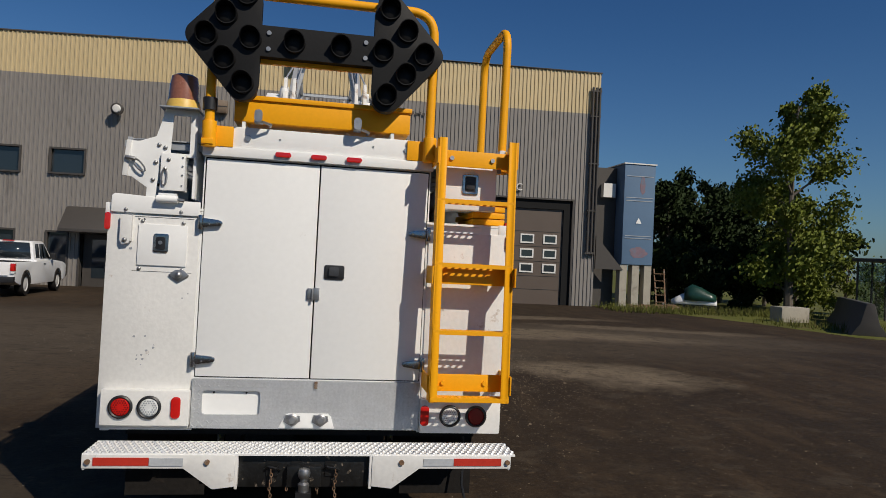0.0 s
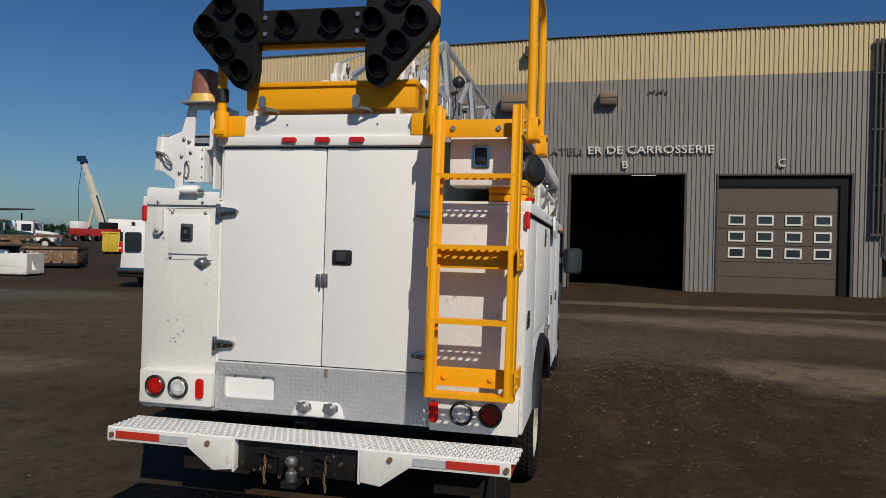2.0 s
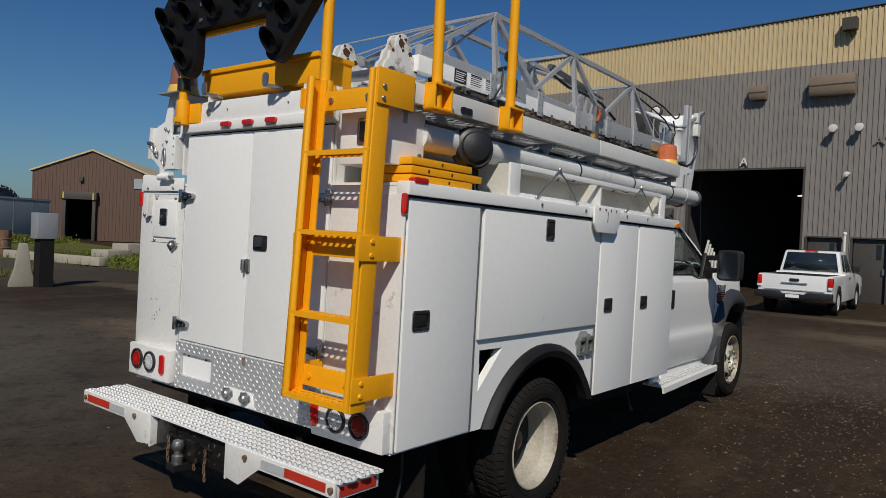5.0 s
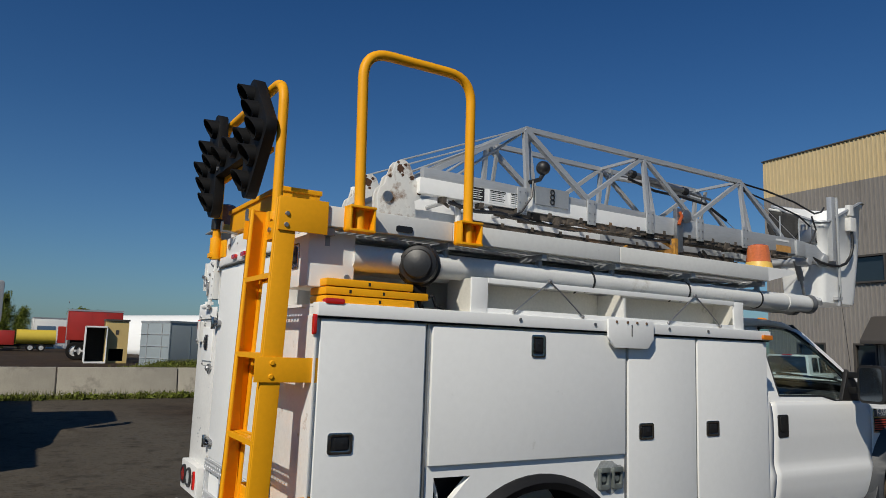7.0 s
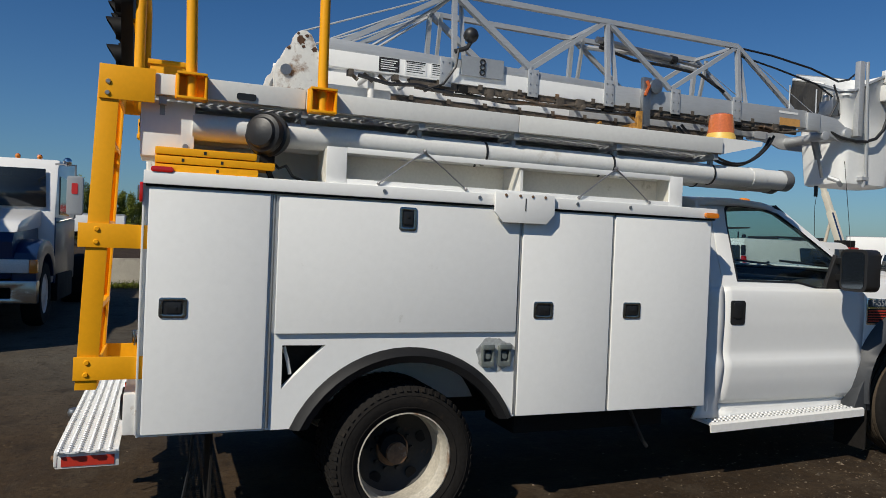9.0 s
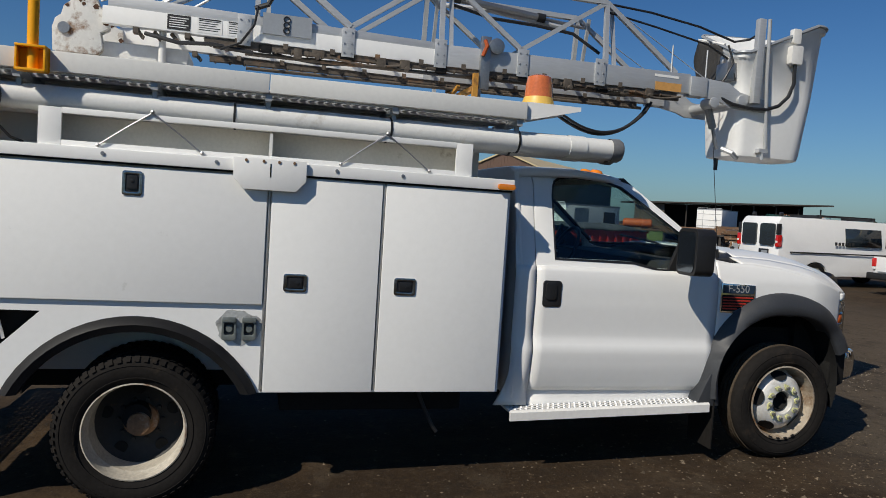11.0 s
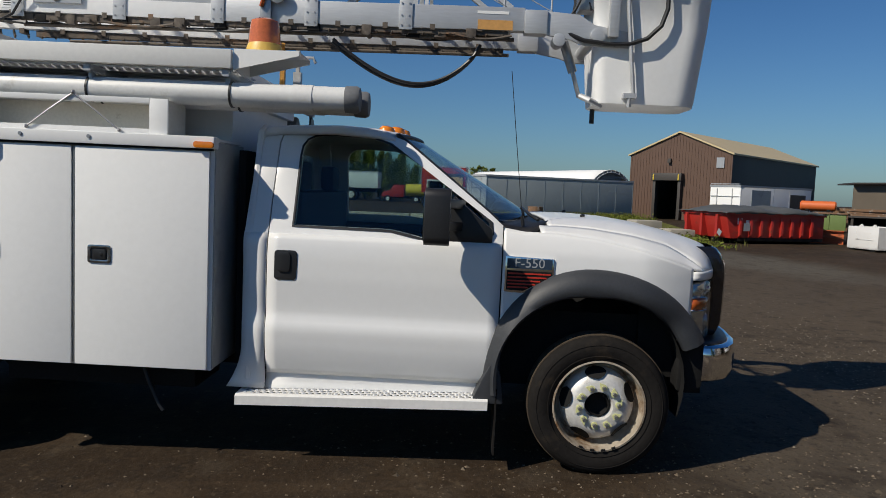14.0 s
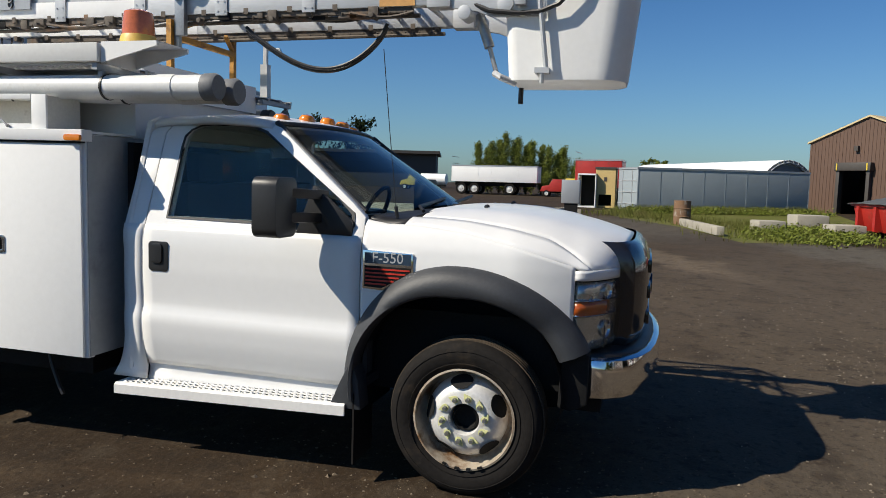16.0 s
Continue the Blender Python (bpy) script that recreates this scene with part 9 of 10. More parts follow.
kb = part("kerb_stone", b, CONCRETE, bevel=0.03, m=pose(-24.3, 6.3, rise(-22), 0, 0, 10))
tagged(kb, "low concrete kerb round the weedy island", "kerb")
for x, y, sx, sz in ((-23.6, 10.5, 1.1, 0.58), (-22.3, 9.0, 0.9, 0.40), (-21.6, 11.2, 1.0, 0.38)):
    tagged(part("concrete_block", Build().box(-0.45, 0.45, -sx / 2, sx / 2, 0, sz), CONCRETE, bevel=0.05, m=pose(x, y, rise(x), 0, 0, 12)), "weathered concrete block among weeds", "concrete block")


def dumpster(m, L, H, material, label, tarp):
    t = thing("roll_off_dumpster", label, "dumpster", m)
    b = Build().plate([(0.0, 0.18), (0.35, 0.18), (0.35, 0.20), (L, 0.20), (L, H), (-0.25, H)], [], "x", -1.2, 1.2)
    part("hopper", b, material, t, bevel=0.02)
    b = Build()
    for k in range(int((L - 0.5) / 0.45) + 1):
        y = 0.35 + k * 0.45
        for s in (1, -1):
            b.plate([(s * 1.2, 0.22), (s * 1.2, H - 0.15), (s * 1.29, H - 0.35), (s * 1.29, 0.30)], [], "y", y - 0.045, y + 0.045)
    parts("rib", b, material, t)
    parts("end_bar", Build().box(-0.95, -0.83, -0.30, -0.04, 0.22, H - 0.1).box(-0.10, 0.02, -0.30, -0.04, 0.22, H - 0.1).box(0.72, 0.84, -0.30, -0.04, 0.22, H - 0.1), material, t)
    parts("placard", Build().plate([(0.95, 0.52), (1.12, 0.40), (1.02, 0.24), (0.86, 0.36)], [], "y", -0.315, -0.305).box(1.295, 1.300, 0.45, 0.72, 0.45, 0.72), GREYPAINT, t, "weathered grey placard")
    part("top_rail", Build().box(-1.27, 1.27, -0.28, L + 0.04, H - 0.10, H), material, t)
    parts("skid", Build().box(-0.6, -0.45, -0.2, L, 0.02, 0.2).box(0.45, 0.6, -0.2, L, 0.02, 0.2).box(-1.2, 1.2, 0.3, L, 0.10, 0.22), DARK, t)
    parts("label_bar", Build().box(1.202, 1.206, 0.25, 0.45, H - 0.42, H - 0.2).box(1.202, 1.206, 0.62, 0.85, H - 0.40, H - 0.27), PAPER, t)
    if tarp:
        rows = []
        rr = random.Random(3)
        for i in range(41):
            y = -0.36 + (L + 0.46) * i / 40
            lump = 0.24 + 0.07 * math.sin(2.1 * y + 0.6) + 0.035 * math.sin(5.3 * y)
            ends = min(1.0, 0.15 + 1.6 * min(i, 40 - i) / 20)
            rows.append([(1.33 * math.cos(a), y, H - 0.03 + rr.uniform(-0.012, 0.012) - 0.02 * math.sin(9 * y) * (k in (0, 16)) + lump * ends * max(0, math.sin(a)) ** 0.8 * (1 + 0.10 * math.sin(4 * a + 2 * y))) for k, a in enumerate(math.pi * k / 16 for k in range(17))])
        part("tarp", Build().grid(rows), TARP, t, "grey tarp over the load", solid=0.02)
    return t


dumpster(pose(-21.30, 12.23, 0, 0, 0, 20), 4.1, 1.10, REDPAINT, "red roll-off dumpster covered with a grey tarp", True)
wb_ = thing("steel_bin", "white open steel bin with a flat front panel", "bin", pose(-19.9, 16.5, 0, 0, 0, 14))
W_, D_, H_ = 1.30, 1.2, 0.80
part("floor_plate", Build().box(0, W_, 0, D_, 0.06, 0.10), OLDWHITE, wb_)
part("front_panel", Build().box(0, W_, 0, 0.05, 0.06, H_).box(0.35, W_ - 0.15, -0.012, 0.0, 0.36, 0.39).box(0.35, 0.38, -0.012, 0.0, 0.39, 0.66), OLDWHITE, wb_, "chipped white front panel", bevel=0.008)
part("back_panel", Build().box(0, W_, D_ - 0.05, D_, 0.06, H_), OLDWHITE, wb_)
for x in (0.0, W_ - 0.05):
    part("side_panel", Build().plate([(0.05, 0.06), (D_ - 0.05, 0.06), (D_ - 0.05, H_), (0.05, H_)], [[(0.35, 0.2), (D_ - 0.5, 0.2), (0.35, 0.7)]], "x", x, x + 0.05), OLDWHITE, wb_)
for x in (0.45, 1.0):
    part("lifting_lug", Build().plate([(x, H_), (x + 0.18, H_), (x + 0.12, H_ + 0.09), (x + 0.06, H_ + 0.06)], [], "y", 0.0, 0.05), OLDWHITE, wb_)
for x in (0.1, W_ - 0.3):
    part("runner", Build().box(x, x + 0.2, 0.0, D_, 0.0, 0.06), DARK, wb_)
SCRAPORANGE = mat("faded_orange_steel", (0.42, 0.10, 0.03), 0.6, var=0.25, scale=3, bump=0.1, stain=(0.20, 0.07, 0.03), stain_amount=0.35, stain_scale=4)
BRIGHTORANGE = mat("orange_tank_paint", (0.62, 0.13, 0.03), 0.5, var=0.12, scale=2)
yard = pose(-22.3, 17.1, 0, 0, 0, 62)
for k in range(2):
    t = thing("steel_channel", "faded orange steel channel under the green bin", "steel channel", yard @ pose(-0.08, 0.1 * k, 0.26 * k), group="stacked orange channels")
    part("web", Build().box(-0.62, 0.55, -0.02, 0.02, 0.0, 0.25), SCRAPORANGE, t)
    for z in (0.0, 0.215):
        part("flange", Build().box(-0.62, 0.55, -0.12, 0.25, z, z + 0.035), SCRAPORANGE, t)
gb = thing("green_bin", "dull green steel bin on orange channels", "bin", yard @ pose(-0.05, 0.1, 0.51))
part("front_panel", Build().box(-0.58, 0.55, -0.10, -0.06, 0.0, 0.60).box(-0.03, 0.0, -0.125, -0.10, 0.0, 0.60), GREENPAINT, gb, bevel=0.01)
part("back_panel", Build().box(-0.58, 0.55, 0.56, 0.60, 0.0, 0.60), GREENPAINT, gb)
for x in (-0.58, 0.51):
    part("side_panel", Build().box(x, x + 0.04, -0.06, 0.56, 0.0, 0.60), GREENPAINT, gb)
part("lid", Build().box(-0.62, 0.60, -0.14, 0.64, 0.60, 0.66), RUSTY, gb, "rusty lid", bevel=0.01)
ot = thing("orange_tank", "faded orange steel tank lying on a scrap stack", "tank", yard @ pose(-0.75, 1.6, 0))
part("shell", Build().lathe((-0.42, 0, 1.38), (1, 0, 0), [(0.0, 0.0), (0.15, 0.01), (0.20, 0.06), (0.20, 1.24), (0.15, 1.29), (0.0, 1.30)], 20), BRIGHTORANGE, ot)
for x in (-0.2, 0.55):
    part("stand", Build().box(x, x + 0.12, -0.3, 0.3, 0.0, 1.25), DARK, ot)
rk = thing("scrap_rack", "dark steel rack loaded with rusty scrap beams", "rack", yard @ pose(0.65, 1.9, 0))
for x in (0.0, 1.2, 2.4):
    for y in (0.0, 0.9):
        part("post", Build().box(x, x + 0.09, y, y + 0.09, 0.0, 1.05), DARKTRIM, rk)
for z in (0.5, 0.98):
    part("shelf", Build().box(-0.1, 2.6, -0.05, 1.05, z, z + 0.07), DARKTRIM, rk)
# added dark sheet: stands in for the shade under the scrap pile
part("back_sheet", Build().box(-0.1, 2.6, 1.05, 1.08, 0.05, 1.05), DARK, rk)
rs = random.Random(77)
for k in range(9):
    x, z = rs.uniform(-0.7, 0.1), 1.05 + 0.10 * (k // 3)
    b = Build().box(0.65 + x, 0.65 + x + rs.uniform(2.2, 3.2), 1.92 + 0.30 * (k % 3), 2.10 + 0.30 * (k % 3), z, z + 0.09)
    tagged(part("scrap_bar", b, RUSTY, m=Matrix.Translation((0, 0, rise(-22.3))) @ yard @ pose(0, 0, 0, 0, 0, rs.uniform(-1.5, 1.5))), "rusty steel bar on a scrap rack", "scrap bar", "bars on the scrap rack")
bd = thing("blue_drum", "dull blue steel drum in the scrap rack", "drum", yard @ pose(2.35, 1.7, 0))
part("shell", Build().lathe((0, 0, 0), (0, 0, 1), [(0.0, 0.0), (0.22, 0.0), (0.22, 0.28), (0.235, 0.30), (0.22, 0.32), (0.22, 0.82), (0.0, 0.82)], 18), BLUEPAINT, bd)
r_ = random.Random(9)
for k in range(14):
    x, y, z = -31 + r_.uniform(-3, 2), 23 + r_.uniform(-2, 6), 0.15 + 0.16 * (k % 8)
    z += 0.25
    b = Build().beam((x - 0.5, y - r_.uniform(2, 4), z), (x + 0.5, y + r_.uniform(2, 4), z + r_.uniform(0, 0.15)), 0.22, 0.16)
    tagged(part("steel_beam", b, RUSTY), "rusty steel beam in a scrap stack", "scrap beam", "stack of scrap beams")


def box_trailer(m, L, H, W, material, label, wheels=True, clear=1.1, name="box_trailer"):
    """A box trailer along +y."""
    t = thing(name, label, "trailer", m)
    z0 = clear if wheels else 0.0
    part("box", Build().box(-W / 2, W / 2, 0, L, z0, H), material, t, bevel=0.04)
    b = Build()
    for k in range(int(L / 1.2) + 1):
        for s in (1, -1):
            b.box(min(s * W / 2, s * (W / 2 + 0.006)), max(s * W / 2, s * (W / 2 + 0.006)), k * 1.2 - 0.02 + 0.05, k * 1.2 + 0.07, z0 + 0.1, H - 0.1)
    parts("side_post", b, material, t)
    part("top_rail", Build().box(-W / 2 - 0.02, W / 2 + 0.02, -0.02, L + 0.02, H - 0.08, H + 0.02), GREYPAINT, t)
    if wheels:
        for s in (1, -1):
            for y in (0.9, 2.1, L - 2.4):
                car_wheel(t, s * (W / 2 - 0.25), y, 0.5, 0.22, s)
        part("under_frame", Build().box(-0.6, 0.6, 0.2, L - 0.3, 0.75, z0), DARK, t)
    b = Build()
    for x in (-W / 4, W / 4):
        b.box(x - 0.02, x + 0.02, -0.04, 0.0, z0 + 0.1, H - 0.15)
    for k in range(4):
        b.box(-W / 2 + 0.05, W / 2 - 0.05, -0.03, 0.0, z0 + 0.4 + k * 0.6, z0 + 0.44 + k * 0.6)
    parts("rear_bars", b, GALV, t)
    return t


def heading(p, q):
    return math.degrees(math.atan2(-(q[0] - p[0]), q[1] - p[1]))


p, q = (-34.5, 3.95), (-38.6, 12.7)
box_trailer(pose(*p, 0, 0, 0, heading(p, q)), math.dist(p, q), 2.28, 2.4, TRAILERGREY, "long blue-grey storage trailer in the weeds", False, name="storage_trailer")
box_trailer(pose(-43.3, 0.55, 0, 0, 0, -4), 2.9, 2.85, 2.4, REDPAINT, "plain red box trailer across the yard")
sh = thing("tan_shed", "small tan storage shed with an open bay", "shed", pose(-38.0, 2.62, 0, 0, 0, 88) @ Matrix.Diagonal((0.40, 0.6, 0.80, 1)))
part("wall", Build().plate([(-1.4, 0), (1.4, 0), (1.4, 2.8), (-1.4, 2.8)], [[(-0.9, 0.15), (0.9, 0.15), (0.9, 0.95), (-0.9, 0.95)]], "y", -0.1, 0.0).box(-1.4, -1.3, 0, 2.4, 0, 2.8).box(1.3, 1.4, 0, 2.4, 0, 2.8).box(-1.4, 1.4, 2.3, 2.4, 0, 2.8), SHEDTAN, sh)
part("roof", Build().box(-1.5, 1.5, -0.2, 2.5, 2.8, 2.92), DARKTRIM, sh)
# dark sheet added inside the bay stands in for its shade
part("inner_wall", Build().box(-1.3, 1.3, 1.5, 1.6, 0, 2.8), DARK, sh)
part("vent_grille", Build().box(-0.2, 0.2, -0.13, -0.1, 1.9, 2.2), DARKTRIM, sh)
oc = thing("open_container", "white container with an open dark front", "container", pose(-37.6, 1.58, 0, 0, 0, 86) @ Matrix.Diagonal((0.42, 0.6, 0.78, 1)))
part("shell", Build().box(-1.25, -1.15, 0, 5, 0.1, 2.5).box(1.15, 1.25, 0, 5, 0.1, 2.5).box(-1.25, 1.25, 0, 5, 2.4, 2.5).box(-1.25, 1.25, 4.9, 5, 0.1, 2.5).box(-1.25, 1.25, 0, 5, 0, 0.1), TENTWHITE, oc)
# dark sheet halfway in stands in for the shade inside the container
part("inner_lining", Build().box(-1.14, 1.14, 2.0, 2.05, 0.12, 2.38), DARK, oc)
adv = box_trailer(pose(-66.6, -0.6, 0, 0, 0, 2), 2.7, 2.6, 2.2, TENTWHITE, "white trailer with blue graphics", False, name="exhibition_trailer")
part("blue_panel", Build().box(1.125, 1.135, 0.3, 1.7, 0.5, 1.9), BLUEPAINT, adv)
part("red_panel", Build().box(1.125, 1.135, 1.9, 2.5, 0.5, 1.9), REDTAPE, adv)
# arched tent
tn = thing("arched_tent", "long white arched fabric tent", "tent", pose(-44.9, 13.4, 0, 0, 0, 119))
rows = []
for i in range(9):
    y = i * 2.2
    rows.append([(2.4 * math.cos(a), y, 3.1 * math.sin(a)) for a in (math.pi * k / 20 for k in range(21))])
part("cover", Build().grid(rows), TENTWHITE, tn, "white fabric arch", solid=0.04)
b = Build()
b.face([(2.36 * math.cos(math.pi * k / 20), 0.05, 3.06 * math.sin(math.pi * k / 20)) for k in range(21)])
part("end_sheet", b, GREYPAINT, tn, "grey translucent end sheet")
b = Build()
for k in range(21):
    a = math.pi * k / 20
    b.beam((2.4 * math.cos(a), 0, 3.1 * math.sin(a)), (2.15 * math.cos(a), 0, 2.8 * math.sin(a)), 0.07, 0.07)
b.tube([(2.2 * math.cos(math.pi * k / 20), 0, 2.9 * math.sin(math.pi * k / 20)) for k in range(21)], 0.06, 6)
part("end_frame", b, GREYPAINT, tn)

# brown barn: front gable from P to Q, long side receding from Q
P, Q = Vector((-41.8, 13.95)), Vector((-37.3, 18.8))
ang = math.degrees(math.atan2(Q.y - P.y, Q.x - P.x))
W = (Q - P).length
br_ = thing("brown_barn", "brown metal barn with a tan roof and an open dock door", "barn", pose(P.x, P.y, 0, 0, 0, ang))
E, R_, D = 4.0, 5.3, 14.6
side = [(0, 0), (W * 0.30, 0), (W * 0.30, 2.45), (W * 0.52, 2.45), (W * 0.52, 0), (W, 0), (W, E), (W / 2, R_), (0, E)]
part("gable_wall", Build().plate(side, [], "y", 0.0, 0.12), BARNBROWN, br_, "brown ribbed gable wall")
b = Build()
for k in range(int(W / 0.2)):
    x = 0.10 + k * 0.2
    top = E + (R_ - E) * (1 - abs(x - W / 2) / (W / 2))
    lo = 2.45 if W * 0.29 < x < W * 0.53 else 0.0
    b.box(x - 0.018, x + 0.018, -0.018, 0.0, lo, top - 0.05)
parts("wall_rib", b, BARNBROWN, br_)
# side walls take a darker brown than the gable: shade put into the colour
b = Build().box(W - 0.1, W, 0.12, D, 0, E).box(0, 0.1, 0.12, D, 0, E).box(0, W, D - 0.1, D, 0, E)
parts("side_wall", b, mat("shaded_barn_side", (0.045, 0.030, 0.024), 0.6, var=0.08), br_, "brown side wall with its shade in the colour")
b = Build().plate([(-0.12, E - 0.06), (W / 2, R_ + 0.02), (W + 0.12, E - 0.06), (W + 0.12, E + 0.04), (W / 2, R_ + 0.12), (-0.12, E + 0.04)], [], "y", -0.12, D + 0.2)
part("roof", b, TANROOF, br_, "tan ribbed metal roof")
part("dock_inside", Build().box(W * 0.2, W * 0.62, 3.0, 3.1, 0, 3).box(W * 0.2, W * 0.62, 0.13, 3.0, 2.7, 2.8), DARK, br_)
parts("dock_frame", Build().box(W * 0.27, W * 0.30, -0.3, 0.1, 0, 2.6).box(W * 0.52, W * 0.55, -0.3, 0.1, 0, 2.6).box(W * 0.26, W * 0.56, -0.4, 0.1, 2.4, 2.85), DARKTRIM, br_, "dark dock shelter", bevel=0.03)
parts("dock_strip", Build().box(W * 0.27 + 0.05, W * 0.27 + 0.12, -0.42, -0.40, 2.42, 2.8).box(W * 0.55 - 0.15, W * 0.55 - 0.08, -0.42, -0.40, 2.42, 2.8), BINYELLOW, br_)
part("wall_vent", Build().box(W * 0.86, W * 0.93, -0.06, 0.0, 3.2, 3.8), GREYPAINT, br_)
part("wall_lamp", Build().box(W * 0.40, W * 0.43, -0.2, 0.0, 3.5, 3.75), DARKTRIM, br_)
wt = box_trailer(pose(-30.94, 16.2, 0, 0, 0, 30), 5.4, 2.15, 1.83, TENTWHITE, "white box trailer with worn graphics", False)
part("dark_panel", Build().box(0.93, 0.94, 3.7, 4.9, 1.1, 1.8), DARKTRIM, wt)
part("worn_graphic", Build().box(0.93, 0.94, 0.8, 2.2, 1.0, 1.95), TRAILERGREY, wt)
# open shed row
os_ = thing("open_shed", "long dark open-fronted shed", "shed", pose(-60.8, 38.3, 0, 0, 0, 75.8) @ Matrix.Diagonal((0.33, 0.6, 0.60, 1)))
part("end_wall", Build().box(0, 9, -0.2, 0, 0, 5.0), mat("dull_tan_wall", (0.16, 0.13, 0.095), 0.7, var=0.1, scale=0.5), os_)
part("back_wall", Build().plate([(9, 0), (60, 0), (60, 5.97), (9, 5.13)], [], "y", 7.8, 8.0).box(8.9, 9.0, 0, 8, 0, 5.1), DARK, os_)
part("roof", Build().plate([(-0.5, 5.0), (61, 6.0), (61, 6.25), (-0.5, 5.25)], [], "y", -1.2, 8.5), DARKTRIM, os_)
for k in range(8):
    part("post", Build().box(9 + k * 7, 9.25 + k * 7, -0.2, 0.05, 0, 5.4), DARKTRIM, os_)
box_trailer(pose(-43.9, 35.2, 0, 0, 0, 40) @ Matrix.Diagonal((0.8, 0.72, 0.78, 1)), 7, 3.2, 2.4, TENTWHITE, "parked white box truck body before the open shed", True)
semi(pose(-44.0, 45.0, 0, 0, 0, -66) @ Matrix.Diagonal((0.85, 0.85, 0.9, 1)), DARKGREEN, DARKGREEN, "dark green conventional tractor before the open shed")
semi(pose(-45.6, 49.8, 0, 0, 0, -66) @ Matrix.Diagonal((0.85, 0.85, 0.9, 1)), VANWHITE, VANWHITE, "white conventional tractor before the open shed")
box_trailer(pose(-96.0, 122.0, 0, 0, 0, -45), 7.5, 4.6, 2.5, TENTWHITE, "white box trailer behind the crane")
dumpster(pose(-23.9, 22.6, 0, 0, 0, -62), 2.3, 0.95, RUSTY, "rusty ribbed steel bin beside the white one", False)
dumpster(pose(-34.3, 43.0, 0, 0, 0, 30), 4.0, 1.7, BINYELLOW, "yellow steel bin at the back of the yard", False)
# crane
cr = thing("mobile_crane", "cream telescopic boom crane on a red carrier", "crane", pose(-88.3, 110.5, 0) @ Matrix.Diagonal((1.2, 1.2, 1.22, 1)))
part("carrier", Build().box(-5, 2.5, -1.2, 1.2, 0.8, 1.9), REDPAINT, cr, bevel=0.1)
part("cabin", Build().box(-4.8, -3.2, -1.2, 1.0, 1.9, 3.0), TENTWHITE, cr, bevel=0.1)
u0, u1 = Vector((0.5, 0, 2.2)), Vector((-3.6, 0, 12.5))
for f0, f1, w in ((0.0, 0.48, 0.95), (0.46, 0.76, 0.78), (0.74, 0.96, 0.62)):
    part("boom_section", Build().beam(u0.lerp(u1, f0), u0.lerp(u1, f1), w, w), BOOMCREAM, cr, "cream telescopic boom section", bevel=0.06)
part("boom_head", Build().beam(u0.lerp(u1, 0.93), u1, 0.95, 0.8).box(-4.5, -3.3, -0.3, 0.3, 12.2, 13.0), NAVY, cr, "dark blue boom head", bevel=0.08)
part("lift_cylinder", Build().cyl((-2.4, 0, 2.2), tuple(u0.lerp(u1, 0.42)), 0.22, n=12), BOOMCREAM, cr)
part("boom_stripe", Build().beam(u0.lerp(u1, 0.05) + Vector((0.42, -0.3, 0)), u0.lerp(u1, 0.46) + Vector((0.42, -0.3, 0)), 0.25, 0.36), NAVY, cr)
part("counterweight", Build().box(0.2, 2.0, -1.1, 1.1, 1.9, 2.9), DARK, cr, bevel=0.1)
part("cable", Build().tube([tuple(u1), (-4.3, 0, 8), (-4.2, 0, 3)], 0.04, 5), DARK, cr)
for x in (-4, -1.5, 1.2):
    for s in (1, -1):
        car_wheel(cr, x, s * 1.0, 0.55, 0.25, 1)
# distant trailers, trucks and tree line
# near and out of view: added to cast shade on the semi's nose
box_trailer(pose(-4.4, -7.0, 0, 0, 0, 88), 9.5, 3.9, 2.5, TENTWHITE, "unseen white box trailer added to shade the semi tractor")
box_trailer(pose(-59.0, -12.0, 0), 7.7, 2.55, 2.5, TENTWHITE, "white semi trailer parked far across the yard")
for x, y, a in ((-100, -42, 80), (-110, -52, 70)):
    box_trailer(pose(x, y, 0, 0, 0, a - 90 + 2), 9.5, 3.9, 2.6, TENTWHITE, "white semi trailer parked far across the yard")
for x, y, mt, f in ((-57.6, -3.9, REDPAINT, 0.55), (-70, -21, BINYELLOW, 0.6)):
    tk = thing("parked_truck", "far parked work truck with a coloured cab", "truck", pose(x, y, 0) @ Matrix.Diagonal((f, f, f, 1)))
    part("cab", Build().plate([(0, 0.8), (0.3, 1.6), (1.4, 1.8), (1.9, 2.7), (3.6, 2.7), (3.6, 0.8)], [], "x", -1.1, 1.1), mt, tk, bevel=0.08)
    part("tank", Build().cyl((0, 3.8, 1.9), (0, 8.5, 1.9), 1.0, n=18), BINYELLOW if mt is REDPAINT else TENTWHITE, tk)
    part("truck_frame", Build().box(-0.5, 0.5, 0.4, 8.3, 0.6, 0.95), DARK, tk)
    for s in (1, -1):
        for w in (1.0, 5.5, 6.8):
            car_wheel(tk, s * 1.0, w, 0.5, 0.2, s)
lw = thing("low_warehouse", "low dark flat-roofed warehouse far across the yard", "building", pose(-100, -33, 0, 0, 0, 15))
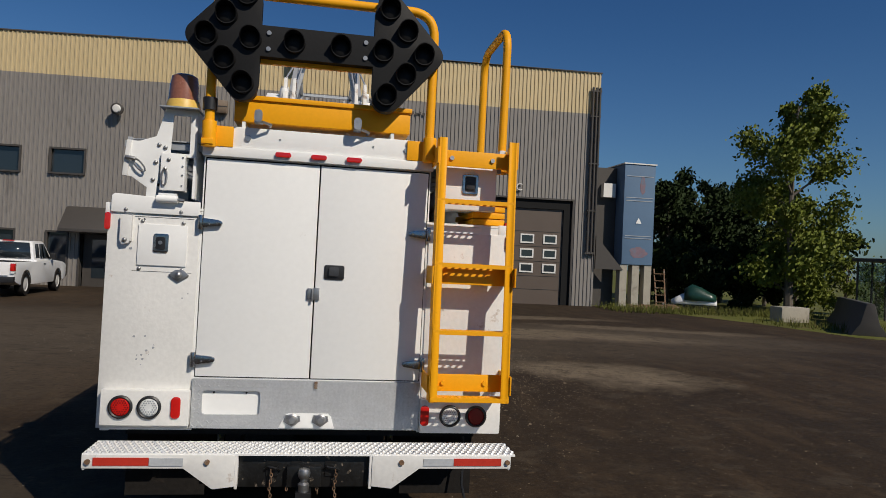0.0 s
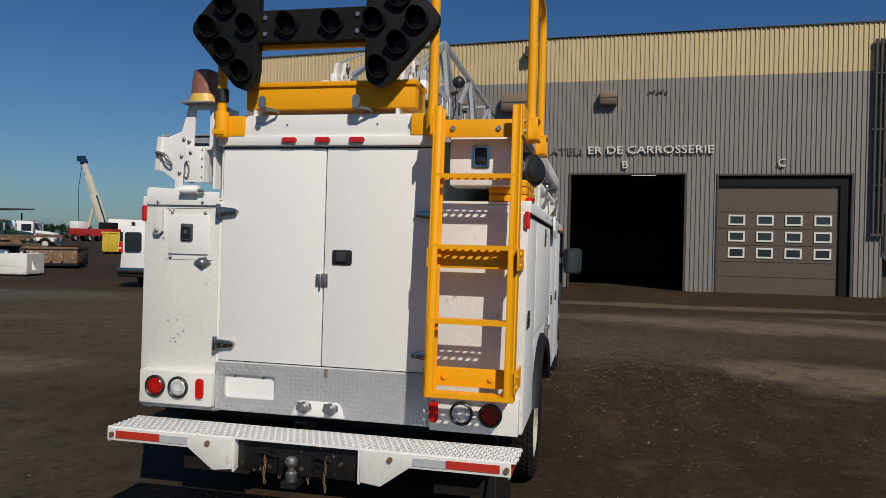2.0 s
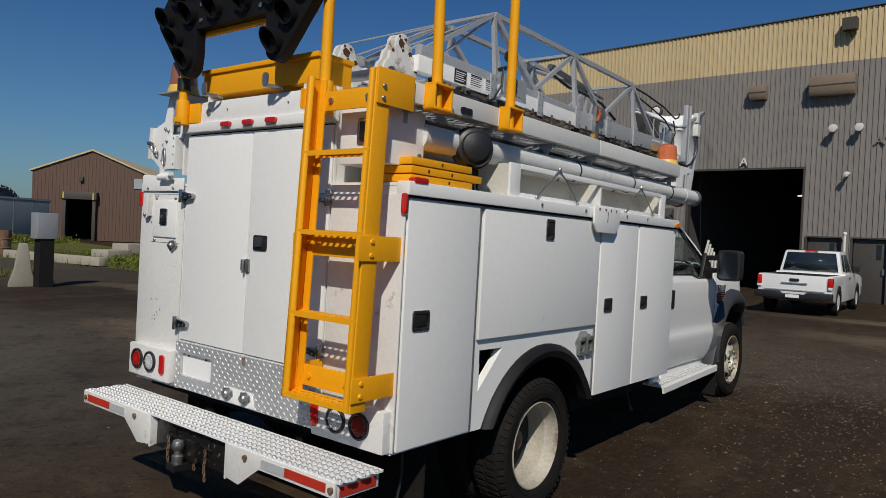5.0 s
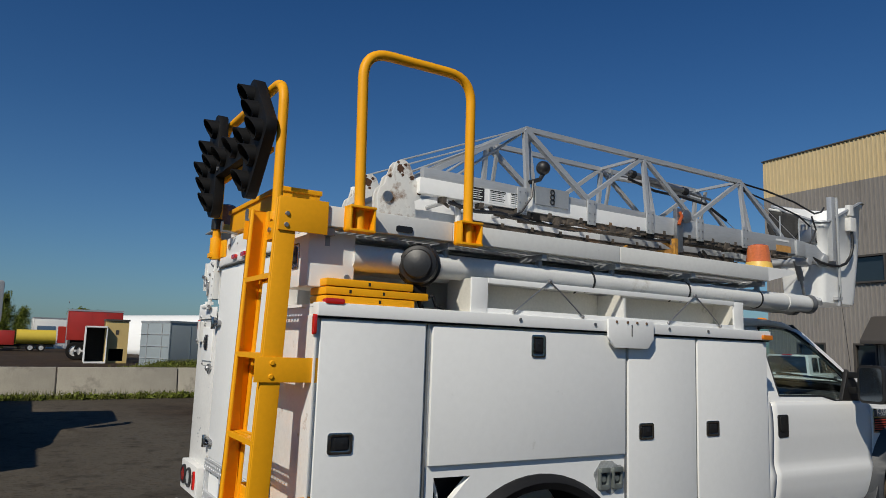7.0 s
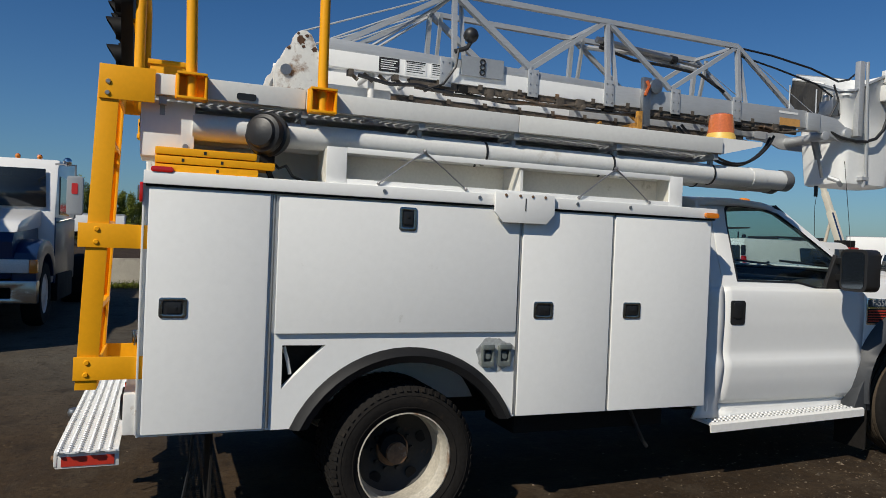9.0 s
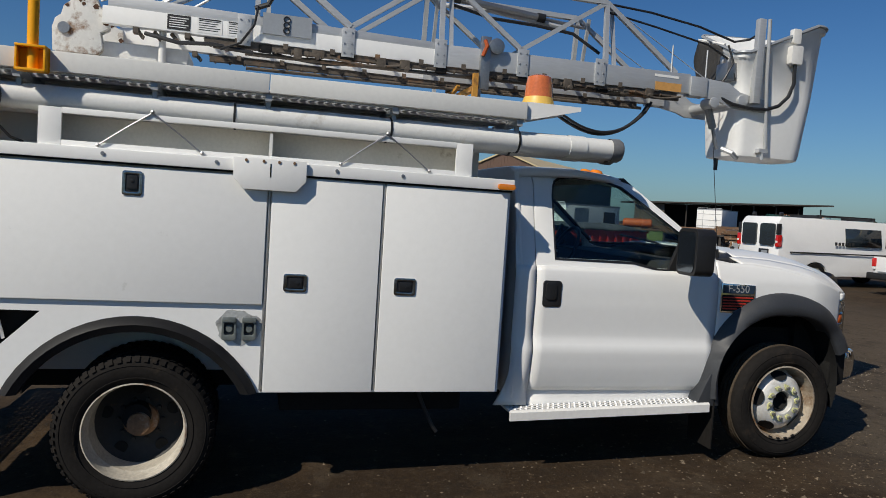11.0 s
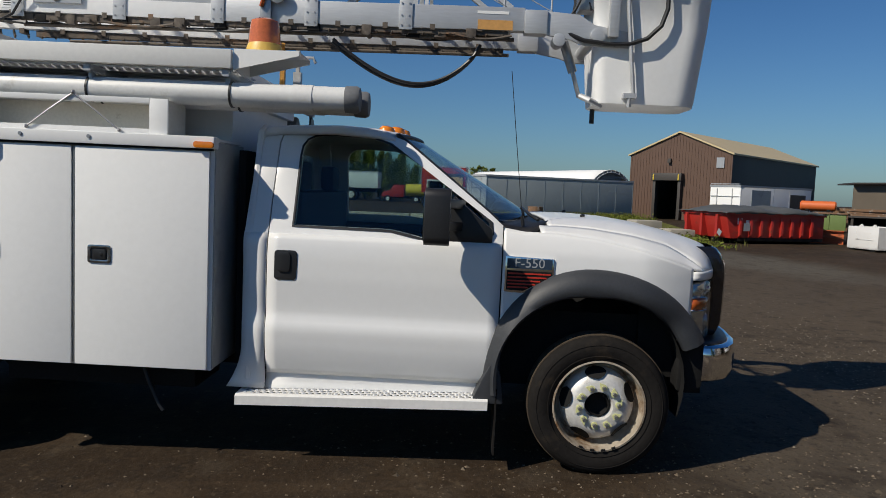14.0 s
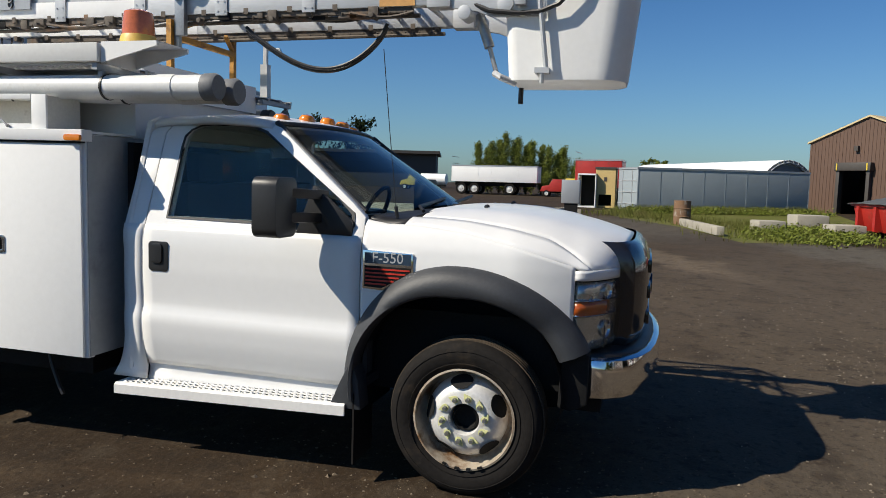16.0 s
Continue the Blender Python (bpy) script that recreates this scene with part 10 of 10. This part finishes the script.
part("wall", Build().box(0, 12, -12, 7, 0, 4.6), mat("dark_warehouse_wall", (0.05, 0.045, 0.042), 0.7, var=0.1), lw)
part("roof", Build().box(-0.5, 13, -12.5, 7.5, 4.6, 5.0), DARKTRIM, lw)
k = 0
for x, y, h in ((-61.8, -10.5, 4.8), (-62.1, -9.3, 4.9), (-62.3, -8.1, 5.8), (-62.5, -6.9, 5.3), (-62.8, -5.6, 5.0), (-63.0, -4.0, 4.4), (-63.2, -2.7, 4.4), (-63.3, -1.5, 3.2), (-62.9, -9.8, 4.2), (-63.1, -8.7, 5.2), (-63.4, -7.4, 5.0), (-63.5, -6.2, 4.7), (-63.9, -4.8, 4.6), (-64.0, -3.3, 3.9)):
    poplar("far_tree", (x, y, 0), h, 60 + k, "distant slim green poplar on the yard's far edge")
    k += 1
for x, y, h in ((-95, 5.0, 4.6), (-94, 6.4, 4.4), (-122, -48, 12), (-126, -58, 13), (-135, -70, 12)):
    tree("far_tree", (x, y, 0), h, 1.0 if h < 7 else 3.4, 1900, 0.13 if h < 7 else 0.32, GREENLEAF if h < 7 else DARKLEAF, 60 + k, "distant green tree on the yard's far edge", base=0.03)
    k += 1
for x, y, h in ((-117, 123, 2.6), (-114.5, 125, 2.9), (-112, 126.5, 2.7), (-110, 128.5, 3.0), (-107.5, 130, 2.6)):
    tree("far_tree", (x, y, 0), h, 1.7, 4000, 0.10, DARKLEAF, 160 + k, "low dark green tree beyond the crane", base=0.02)
    k += 1
for x, y, h in ((-75, 160, 6), (-40, 180, 7), (60, 140, 9), (100, 120, 9), (140, 60, 8)):
    tree("far_tree", (x, y, 0), h, 5.5, 1300, 0.6, DARKLEAF, 60 + k, "distant green tree on the horizon", base=0.02)
    k += 1
py = thing("power_pylon", "steel lattice power pylon far across the fields", "pylon", pose(330, 265, 0))
b = Build()
for dx, dy in ((-4, -4), (4, -4), (4, 4), (-4, 4)):
    b.beam((dx, dy, 0), (dx * 0.15, dy * 0.15, 34), 0.5, 0.5)
for z in (20, 25, 30):
    b.beam((-7, 0, z), (7, 0, z), 0.4, 0.4)
part("lattice", b, GALV, py)
